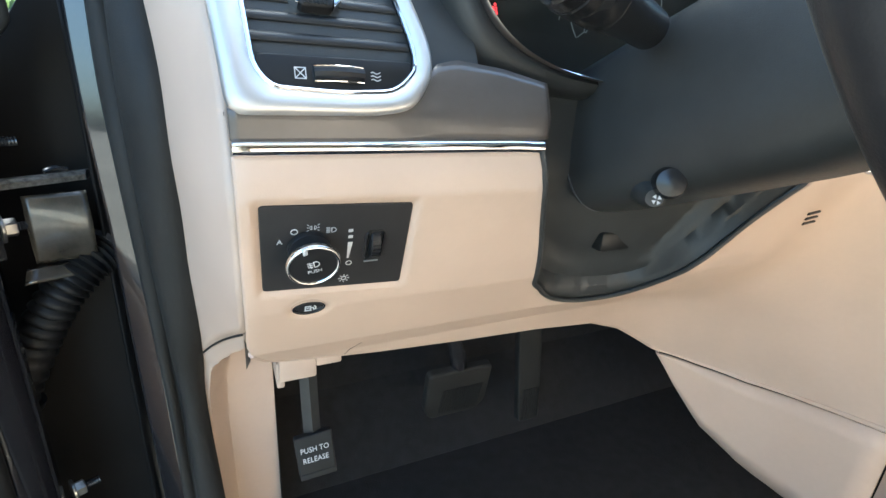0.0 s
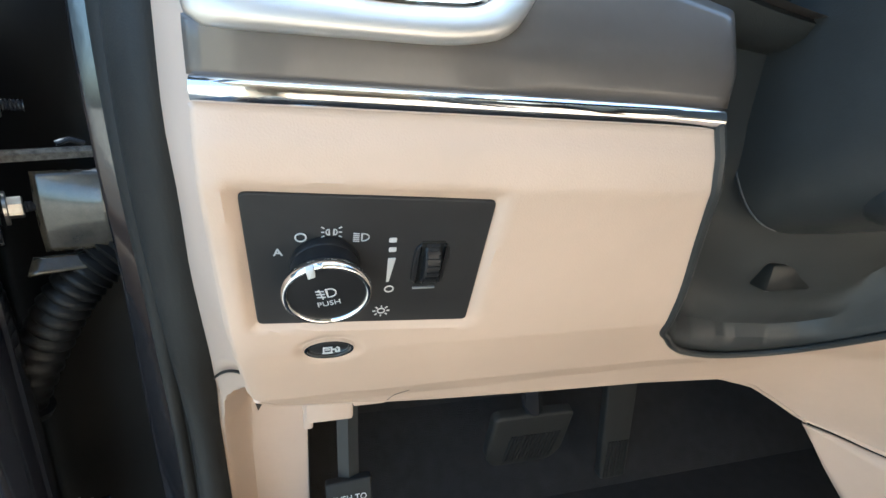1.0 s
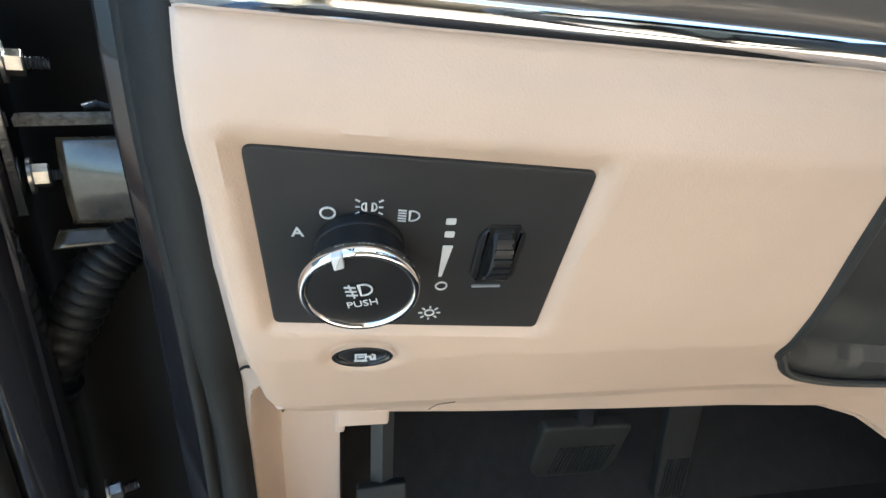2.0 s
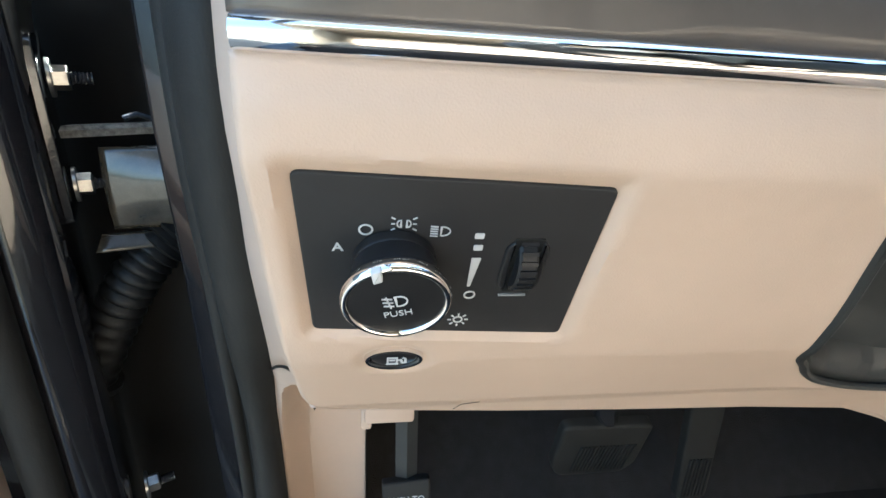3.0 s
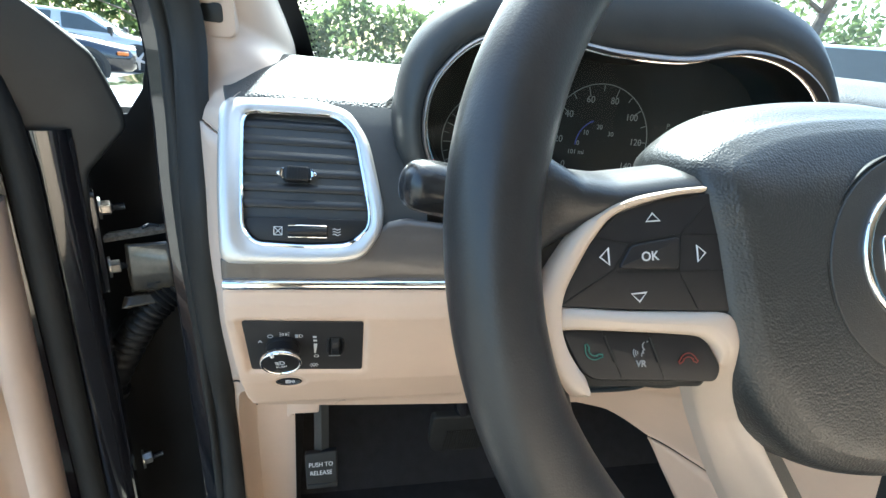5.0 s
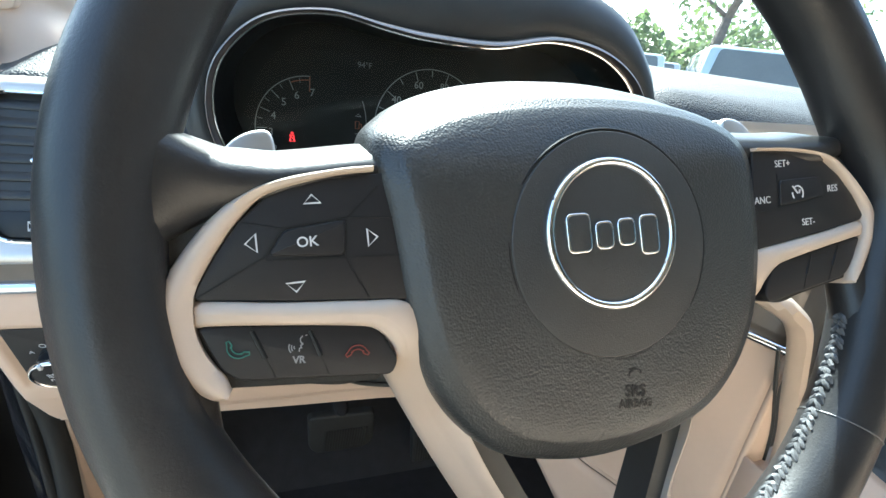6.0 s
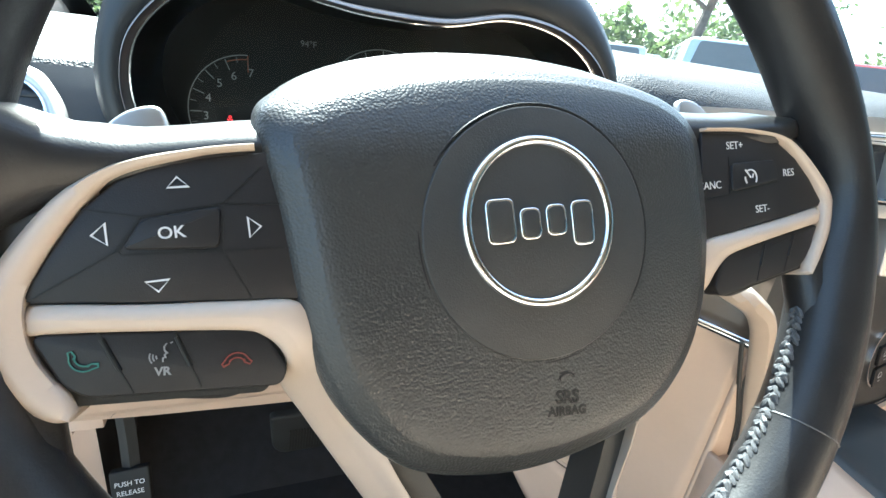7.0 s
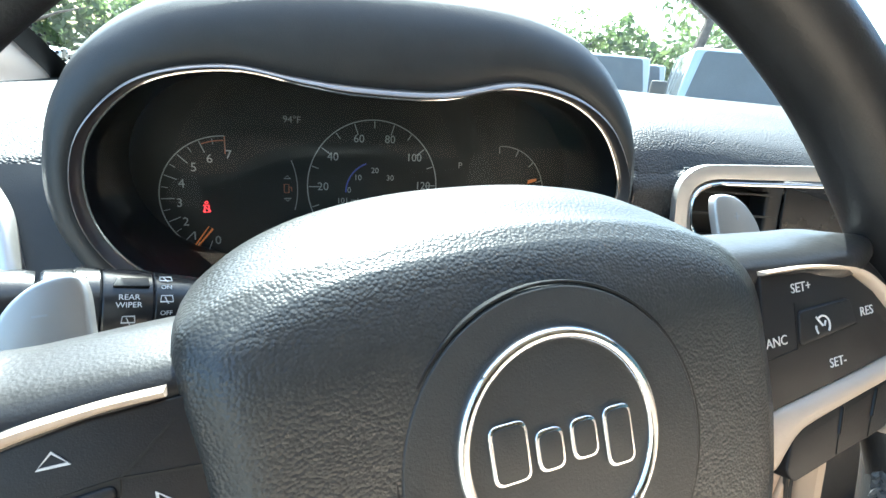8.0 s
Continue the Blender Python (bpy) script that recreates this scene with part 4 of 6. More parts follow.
stroke([([(-0.0262, -0.0395), (-0.0130, -0.0205), (-0.0105, -0.0222), (-0.0254, -0.0402)], True)], 0.0006, gp(*TC), NEEDLE, cluster, "tachometer_needle", label="orange needle near one")
# speedometer
SC, SR = (0.3180, 1.0620), 0.0500
stroke([(arc(0, 0, SR, 215, -35, 64), False)], 0.0007, gp(*SC), GAUGE, cluster, "speedometer_scale")
for k in range(8):
    a = 180 - 35.6 * (k - 1)
    c, s = math.cos(radians(a)), math.sin(radians(a))
    stroke([([((SR - 0.001) * c, (SR - 0.001) * s), ((SR - 0.009) * c, (SR - 0.009) * s)], False)], 0.0006, gp(*SC), GAUGE, cluster, "speedometer_tick")
    words(str(20 * k), 0.0084, gp(SC[0] + 0.0388 * c, SC[1] + 0.0375 * s), GAUGE, cluster, "speedometer_number")
    if k < 7:
        a -= 17.8
        c, s = math.cos(radians(a)), math.sin(radians(a))
        stroke([([((SR - 0.001) * c, (SR - 0.001) * s), ((SR - 0.006) * c, (SR - 0.006) * s)], False)], 0.0006, gp(*SC), GAUGE, cluster, "speedometer_tick")
for s_, x, z in (("0", 0.2985, 1.0595), ("10", 0.3050, 1.0690), ("20", 0.3180, 1.0745), ("30", 0.3300, 1.0690)):
    words(s_, 0.0060, gp(x, z), GAUGE, cluster, "economy_number")
stroke([(arc(0, 0, 0.0230, 180, 110, 16), False)], 0.0010, gp(0.3190, 1.0580), material("blue_arc", (0.05, 0.07, 0.35), 0.5), cluster, "economy_arc")
words("101 mi", 0.0060, gp(0.2975, 1.0515), GAUGE, cluster, "trip_reading")
words("94°F", 0.0066, gp(0.2580, 1.1085), GREY, cluster, "temperature_reading")
words("P", 0.0070, gp(0.3880, 1.0800), GREY, cluster, "gear_reading")
# fuel side scale and symbols
stroke([(arc(0.2060 - 0.304, 0, 0.0550, -16, 22, 12), False)], 0.0006, gp(0.304, 1.060), GREY, cluster, "range_scale")
stroke([(rect(-0.0022, -0.0030, 0.0010, 0.0030), True), ([(0.0012, 0.001), (0.0028, 0.001), (0.0030, -0.002)], False)], 0.0004, gp(0.2540, 1.0605), REDZONE, cluster, "fuel_symbol")
for s in (-1, 1):
    stroke([([(-0.0024, s * 0.0072), (0, s * 0.0092), (0.0024, s * 0.0072)], True)], 0.0005, gp(0.2540, 1.0605), GREY, cluster, "arrow_symbol")
# belt lamp
stroke([(oval(0, 0.0046, 0.0012, 0.0012, 12), True), ([(-0.0020, -0.0045), (-0.0018, 0.0020), (0.0018, 0.0020), (0.0020, -0.0045)], True), ([(-0.0030, 0.0026), (0.0026, -0.0036)], False), ([(-0.0032, -0.0045), (-0.0018, -0.001)], False), ([(0.0032, -0.0045), (0.0018, -0.001)], False)], 0.0007, gp(0.2005, 1.0470) @ Matrix.Scale(0.72, 4), LAMP_RED, cluster, "belt_warning_lamp")
# right-hand small gauge
stroke([(arc(0, 0, 0.0420, 95, 5, 24), False)], 0.0006, gp(0.4260, 1.0550), GREY, cluster, "temperature_scale")
for a in (95, 70, 45, 20):
    c, s = math.cos(radians(a)), math.sin(radians(a))
    stroke([([(0.0415 * c, 0.0415 * s), (0.0360 * c, 0.0360 * s)], False)], 0.0006, gp(0.4260, 1.0550), GREY, cluster, "temperature_tick")
part("temperature_needle", prism([(0.026, 0.0115), (0.034, 0.0140), (0.034, 0.0158), (0.026, 0.0145)], 0, 0.001, 0, gp(0.4260, 1.0550)), NEEDLE, cluster)

# ---- vent right of the cluster ----
vent2 = thing("centre_air_vent", "centre air vent with satin silver surround and dark slats", "air vent")
CV = basis((0.640, 0.268, 1.062), (0.972, -0.236, 0), (0.05, 0.20, 0.978), (-0.23, -0.95, 0.21))
for t0, t1, nm, mt, w0, w1 in ((0.0, 0.0135, "surround", SATIN, -0.004, 0.004), (0.0155, 0.0195, "chrome_ring", CHROME, -0.004, 0.0040)):
    o = rounded([(-0.0900, 0.0370), (0.30, 0.0600), (0.30, -0.046), (-0.084, -0.046)], 0.034, 10)
    sc = lambda q, t: Vector(((q.x - 0.02) * (1 - t / 0.13) + 0.02, q.y * (1 - t / 0.046)))
    rows = [[CV @ Vector((*sc(q, t), w)) for q in o] for t, w in ((t0, w0), (t0 + 0.0005, w1 - 0.001), ((t0 + t1) / 2, w1), (t1, w1 - 0.001), (t1, w0 - 0.01))]
    part(nm, loft(rows), mt, vent2, "", 60)
part("duct", prism([(-0.085, 0.034), (0.29, 0.050), (0.29, -0.037), (-0.08, -0.037)], -0.05, -0.045, 0, CV), FACE, vent2)
for j in range(3):
    part("slat", box(-0.070, -0.021 + 0.019 * j - 0.0008, -0.026, 0.014, -0.021 + 0.019 * j + 0.0008, -0.008, m=CV), SLAT, vent2)
part("vent_divider", prism(rect(0.014, -0.034, 0.030, 0.036, 0.004), -0.04, -0.020, 0.003, CV), SLAT, vent2, "dark grey upright between vent and glossy panel")
part("glossy_panel", prism(rect(0.032, -0.034, 0.29, 0.028, 0.003), -0.03, -0.020, 0.001, CV), GLOSS, vent2, "glossy black panel that mirrors the sky")
part("screen_frame", prism(rounded([(0.185, -0.105), (0.36, -0.105), (0.36, 0.024), (0.185, 0.024)], 0.004), -0.02, 0.006, 0.002, CV), SATIN, stack, "satin silver screen surround")
part("screen", prism(rounded([(0.191, -0.099), (0.354, -0.099), (0.354, 0.018), (0.191, 0.018)], 0.003), 0.004, 0.0068, 0.0008, CV), FACE, stack, "dark unlit touch screen")
part("panel_edge", box(0.032, 0.028, -0.03, 0.29, 0.0305, -0.019, 0.0005, m=CV), SATIN, vent2, "thin silver edge")


# ---- steering wheel ----
wheel = thing("steering_wheel", "black leather steering wheel with cream spokes, turned slightly off straight", "steering wheel", m=WM)
RC, RR, RW = Vector((0.0003, -0.0015)), 0.1673, 0.0005
def rim_point(a, b):
    """a: round the wheel; b: round the tube."""
    grip = 1 + 0.10 * math.exp(-((math.degrees(a) % 360 - 160) / 16) ** 2)
    dent = 0.55 * math.exp(-(((math.degrees(a) + 180) % 360 - 180 - 1) / 11) ** 2) * max(0.0, -math.cos(b))
    r = RR + 0.0158 * grip * math.cos(b) * (1 - dent)
    r += 0.0035 * math.exp(-((math.degrees(a) % 360 - 213) / 15) ** 2) * min(0.0, math.cos(b))
    return Vector((RC.x + r * math.cos(a), RC.y + r * math.sin(a), RW + 0.0170 * grip * (1 - dent) * math.sin(b)))
part("rim", loft([[rim_point(2 * math.pi * i / 160, 2 * math.pi * j / 28) for j in range(28)] for i in range(161)]), LEATHER, wheel, "black leather rim, worn smooth", angle=80)
# seams across the rim
for a in (-40, 220):
    P = [rim_point(radians(a), 2 * math.pi * j / 28) for j in range(28)]
    c = Vector((RC.x + RR * math.cos(radians(a)), RC.y + RR * math.sin(radians(a)), RW))
    part("rim_seam", tube([c + (p - c) * 1.003 for p in P], 0.0004, 6, True), THREAD, wheel, "leather seam")
# lacing along the inside of the rim
lace = bmesh.new()
rnd = random.Random(4)
for i in range(-6, 52):
    a = radians(-90 + i * 1.32 + rnd.uniform(-0.25, 0.25))
    jit = rnd.uniform(-0.06, 0.06)
    for s in (-1, 1):
        P = []
        long_ = radians(1.75 * rnd.uniform(0.8, 1.25))
        for k in range(5):
            t = k / 4
            b = math.pi - s * (0.20 - 0.24 * t) + 0.16 + jit
            p = rim_point(a + long_ * t, b)
            c = Vector((RC.x + RR * math.cos(a), RC.y + RR * math.sin(a), RW))
            P.append(c + (p - c) * (1.0 + 0.030 * math.sin(math.pi * t) + rnd.uniform(-0.02, 0.02)))
        tube(P, [0.0005, 0.0012, 0.0015 * rnd.uniform(0.6, 1.3), 0.0012, 0.0005], 6, bm=lace)
tagged(part("lacing", lace, THREAD, wheel, "braided leather lacing inside the rim"), kind="stuff")

# airbag cover
PADO = spline([(-0.0862, 0.0360), (-0.0775, 0.0455), (-0.0580, 0.0518), (-0.0300, 0.0552), (0.0, 0.0558), (0.0300, 0.0540), (0.0570, 0.0490), (0.0770, 0.0400), (0.0855, 0.0270), (0.0870, 0.0080), (0.0862, -0.0180), (0.0790, -0.0480), (0.0640, -0.0710), (0.0400, -0.0860), (0.0, -0.0915), (-0.0320, -0.0875), (-0.0560, -0.0765), (-0.0735, -0.0510), (-0.0802, -0.0240), (-0.0830, 0.0080)], 6)
pc = Vector((0.0, -0.012))
def pad_ring(s, w, rise=0.0):
    """The cover's outline, scaled; rise lifts its upper part, which slopes away to the back."""
    out = []
    for p in PADO:
        y = pc.y + (p.y - pc.y) * s
        back = 0.0075 * smooth(y, 0.020, 0.056) * min(1.0, max(0.0, (w + 0.034) / 0.034))
        out.append(Vector((pc.x + (p.x - pc.x) * s, y + rise * smooth(p.y, 0.0, 0.05) * (1 - 0.55 * (abs(p.x) / 0.087) ** 3), w - back)))
    return out
prows = [pad_ring(0.96, -0.046, 0.010), pad_ring(0.99, -0.040, 0.0130), pad_ring(1.0, -0.033, 0.0136), pad_ring(1.003, -0.024, 0.0118), pad_ring(1.003, -0.014, 0.0078), pad_ring(1.0, -0.006, 0.0035), pad_ring(0.992, -0.0005, 0.0), pad_ring(0.976, 0.0034), pad_ring(0.945, 0.0058), pad_ring(0.905, 0.0074), pad_ring(0.885, 0.0086), pad_ring(0.865, 0.0094), pad_ring(0.80, 0.0099), pad_ring(0.72, 0.0101)]
prows += [pad_ring(s, 0.0101 + 0.0010 * (0.75 - s)) for s in (0.64, 0.56, 0.45, 0.3)]
b = loft(prows, True, (True, True))
part("airbag_cover", b, PAD, wheel, "black pebbled vinyl airbag cover", angle=50)
EC = Vector((0.0018, -0.0035))
DC = EC + Vector((0.0008, -0.0040))
disc = lambda r0, r1, w0, w1, bev=0.0006: loft([[Vector((DC.x + r * math.cos(2 * math.pi * i / 72), DC.y + r * math.sin(2 * math.pi * i / 72), w)) for i in range(72)] for r, w in ((r0, w0), (r0, w1 - bev), (r0 - bev, w1), (r1 + bev, w1), (r1, w1 - bev), (r1, w0))])
part("cover_groove", disc(0.0447, 0.0437, 0.008, 0.01035, 0.0002), FACE, wheel, "shallow round groove")
part("cover_disc", prism([DC + p for p in oval(0, 0, 0.0433, 0.0433, 72)], 0.007, 0.0110, 0.0006), BLACK, wheel, "smooth round centre")
part("emblem_ring", loft([[Vector((EC.x + (0.0275 + 0.0018 * math.cos(q)) * math.cos(2 * math.pi * i / 80), EC.y + (0.0275 + 0.0018 * math.cos(q)) * math.sin(2 * math.pi * i / 80), 0.0118 + 0.0018 * math.sin(q))) for q in [2 * math.pi * j / 12 for j in range(12)]] for i in range(81)]), CHROME, wheel, "chrome emblem ring")
part("emblem_field", prism([EC + p for p in oval(0, 0, 0.0262, 0.0262, 64)], 0.010, 0.0122, 0.0004), BLACK, wheel, "dark grey emblem field")
for x0_, x1_, y0_, y1_ in ((-0.0210, -0.0105, -0.0062, 0.0088), (-0.0088, -0.0008, -0.0058, 0.0050), (0.0012, 0.0092, -0.0054, 0.0054), (0.0112, 0.0200, -0.0098, 0.0060)):
    o, i_ = rect(x0_, y0_, x1_, y1_, 0.0028, 4), rect(x0_ + 0.0009, y0_ + 0.0009, x1_ - 0.0009, y1_ - 0.0009, 0.0022, 4)
    em = part("emblem_bar", prism([EC + p for p in o], 0.0120, 0.0134, 0.0005), CHROME, wheel, "plain chrome emblem block")
    part("emblem_inlay", prism([EC + p for p in i_], 0.0132, 0.0137, 0.0002), BLACK, em, "dark grey inlay")
words("SRS", 0.0062, Matrix.Translation((0.0056, -0.0652, 0.0104)) @ pose(0, 0, 0, 0, 0, -8), FACE, wheel, "embossed_lettering", bold=0.0002, label="letters embossed in the vinyl")
words("AIRBAG", 0.0044, Matrix.Translation((0.0052, -0.0700, 0.0102)) @ pose(0, 0, 0, 0, 0, -8), FACE, wheel, "embossed_lettering", bold=0.0002)
stroke([(arc(0, 0, 0.0040, 200, -10, 8, 0.0025), False), ([(-0.004, 0.003), (0.001, 0.003)], False)], 0.0009, Matrix.Translation((0.0062, -0.0585, 0.0103)) @ Matrix.Scale(0.7, 4), FACE, wheel, "embossed_symbol")

# back of the hub and the two side arms
part("hub", tube([(0, -0.005, -0.075), (0, -0.005, -0.05), (0, -0.008, -0.030), (0, -0.010, -0.012)], [0.040, 0.046, 0.052, 0.052], 40), BLACK, wheel)
def arm(s):
    """Leather-wrapped upper arm, broad from front to back, that runs from the cover into the rim."""
    P = spline([(s * 0.060, 0.0315, -0.015), (s * 0.088, 0.0305, -0.013), (s * 0.110, 0.0290, -0.012), (s * 0.128, 0.0283, -0.009), (s * 0.142, 0.0278, -0.0045 if s < 0 else -0.0085), (s * 0.152, 0.0275, -0.0003 if s < 0 else -0.0100), (s * 0.160, 0.0275, 0.0015 if s < 0 else -0.0120)], 6, False)
    n = len(P)
    rad = [lerp(k / (n - 1), (0, 0.33, 0.50, 0.667, 0.833, 1.0), (0.0165, 0.0165, 0.0158, 0.0132, 0.0114, 0.0118) if s < 0 else (0.0165, 0.0165, 0.0155, 0.0120, 0.0090, 0.0075)) for k in range(n)]
    flats = [lerp(k / (n - 1), (0, 0.40, 0.55, 0.667, 0.833, 1.0), (0.46, 0.48, 0.66, 1.08, 1.70, 2.2) if s < 0 else (0.46, 0.46, 0.50, 0.56, 0.66, 0.70)) for k in range(n)]
    rows = []
    for k, p in enumerate(P):
        t = (P[min(k + 1, n - 1)] - P[max(k - 1, 0)]).normalized()
        side = t.cross(Vector((0, 0, 1))).normalized()
        if side.y < 0:
            side = -side
        tilt = radians(24) * (1 - smooth(k / (n - 1), 0.55, 0.95))
        fore = Vector((0, 0, 1)) * math.cos(tilt) - side * math.sin(tilt)
        side = side * math.cos(tilt) + Vector((0, 0, 1)) * math.sin(tilt)
        row = []
        for q in range(20):
            a = 2 * math.pi * q / 20
            c, d = math.cos(a), math.sin(a)
            m4 = (c ** 4 + d ** 4) ** -0.16
            row.append(p + fore * rad[k] * c * m4 + side * rad[k] * flats[k] * d * m4)
        rows.append(row)
    return loft(rows, True, (True, True))
for s in (-1, 1):
    part("side_arm", arm(s), LEATHER, wheel, "leather-wrapped arm", angle=60)
    part("arm_fill", loft([[Vector((s * p.x, p.y, w)) for p in spline([(0.07, 0.024), (0.115, 0.022), (0.142, 0.026), (0.158, 0.012), (0.163, -0.014), (0.156, -0.034), (0.140, -0.035), (0.126, -0.0385), (0.112, -0.0430), (0.100, -0.0448), (0.0915, -0.0410), (0.086, -0.030), (0.07, -0.020)], 5)] for w in (-0.014, -0.008, -0.002, -0.0005)], True, (True, True)), LEATHER, wheel, "leather web between arm and rim", mods=(BEVEL(0.004),))
    # thumb rest where arm meets rim
    part("thumb_rest", tube(spline([(s * 0.150, -0.026, -0.006), (s * 0.152, -0.044, -0.003), (s * 0.152, -0.062, -0.001)], 6, False), [0.0085 + 0.0003 * k for k in range(13)], 14), LEATHER, wheel)

BTN = [(-0.0800, 0.0258), (-0.1007, 0.0248), (-0.1140, 0.0226), (-0.1215, 0.0199), (-0.1304, 0.0127), (-0.1381, 0.0027), (-0.1450, -0.0080), (-0.1435, -0.0105), (-0.1196, -0.0139), (-0.0780, -0.0186)]
LOW = [(-0.1445, -0.0193), (-0.1416, -0.0183), (-0.0936, -0.0251), (-0.0888, -0.0282), (-0.0840, -0.0385), (-0.0866, -0.0432), (-0.1344, -0.0366), (-0.1393, -0.0325)]
def wide(s, y):
    """The right-hand buttons sit a little further out than the left-hand ones."""
    return 1.0 if s < 0 else 1.03 + 0.055 * smooth(y, -0.035, 0.0)
def flip(P, s):
    return [Vector((p[0] * -s * wide(s, p[1]), p[1])) for p in P]
def bezel(s, mat):
    """Band round the buttons: down the outside, across below them and into the lower leg."""
    outer = spline([(-0.0860 if s < 0 else -0.0800, 0.0285), (-0.1005, 0.0278), (-0.1215, 0.0248), (-0.1350, 0.0176), (-0.1470, 0.0050), (-0.1545, -0.0065), (-0.1568, -0.0170), (-0.1545, -0.0275), (-0.1490, -0.0365), (-0.1432, -0.0415), (-0.1385, -0.0420)], 10, False)
    inner = spline([(-0.0860 if s < 0 else -0.0800, 0.0262), (-0.1005, 0.0252), (-0.1205, 0.0208), (-0.1300, 0.0133), (-0.1378, 0.0032), (-0.1438, -0.0070), (-0.1452, -0.0165), (-0.1438, -0.0245), (-0.1408, -0.0308), (-0.1382, -0.0350), (-0.1370, -0.0392)], 10, False)
    rows = []
    for o, i_ in zip(outer, inner):
        if s > 0:
            o = i_.lerp(o, 0.62)
        rows.append([Vector((-s * wide(s, q.y) * q.x, q.y, w)) for q, w in ((o, -0.012), (o, 0.0005), (o.lerp(i_, 0.12), 0.0038), (o.lerp(i_, 0.40), 0.0062), (o.lerp(i_, 0.75), 0.0060), (i_, 0.0046), (i_, -0.004))])
    return loft(rows, True, (True, True))
SPOKE_IN = [(-0.1490, -0.0100, -0.0020), (-0.1400, -0.0110, 0.0038), (-0.1196, -0.0141, 0.0044), (-0.0950, -0.0168, 0.0044), (-0.0795, -0.0192, 0.0044), (-0.0735, -0.0280, 0.0035), (-0.0715, -0.0360, 0.0012), (-0.0690, -0.0450, -0.0025), (-0.0640, -0.0580, -0.0070), (-0.0595, -0.0680, -0.0100), (-0.0485, -0.0960, -0.0090), (-0.0345, -0.1230, -0.0110), (-0.0200, -0.1530, -0.0050)]
SPOKE_MID = [(-0.1490, -0.0150, -0.0010), (-0.1405, -0.0150, 0.0056), (-0.1188, -0.0185, 0.0062), (-0.0954, -0.0215, 0.0062), (-0.0865, -0.0240, 0.0060), (-0.0812, -0.0300, 0.0050), (-0.0798, -0.0365, 0.0025), (-0.0775, -0.0455, -0.0025), (-0.0728, -0.0590, -0.0095), (-0.0680, -0.0690, -0.0138), (-0.0550, -0.0950, -0.0155), (-0.0415, -0.1230, -0.0170), (-0.0285, -0.1530, -0.0070)]
SPOKE_OUT = [(-0.1490, -0.0196, -0.0020), (-0.1410, -0.0186, 0.0034), (-0.1180, -0.0216, 0.0040), (-0.0960, -0.0252, 0.0040), (-0.0902, -0.0276, 0.0036), (-0.0858, -0.0325, 0.0030), (-0.0846, -0.0380, 0.0005), (-0.0872, -0.0450, -0.0080), (-0.0815, -0.0590, -0.0155), (-0.0762, -0.0710, -0.0195), (-0.0648, -0.0955, -0.0260), (-0.0512, -0.1230, -0.0280), (-0.0375, -0.1530, -0.0160)]
def spoke(s):
    """Bar below the buttons that bends into the lower leg and falls away towards the rim."""
    rows = []
    for k, (u, m, l) in enumerate(zip(spline(SPOKE_IN, 6, False), spline(SPOKE_MID, 6, False), spline(SPOKE_OUT, 6, False))):
        up = Vector((0, 0, 1))
        row = [u - up * 0.010, u - up * 0.0008, u.lerp(m, 0.12), u.lerp(m, 0.55) + up * 0.0005, u.lerp(m, 0.9) + up * 0.0003, m, m.lerp(l, 0.15) + up * 0.0002, m.lerp(l, 0.5) + up * 0.0009, m.lerp(l, 0.82) + up * 0.0008, m.lerp(l, 0.96) - up * 0.0001, l - up * 0.0012, l - up * 0.008]
        out = 1 - smooth(k, 18, 44)
        rows.append([Vector((-s * (1 + (wide(s, q.y) - 1) * out) * q.x, q.y, q.z)) for q in row])
    return loft(rows, True, (True, True))
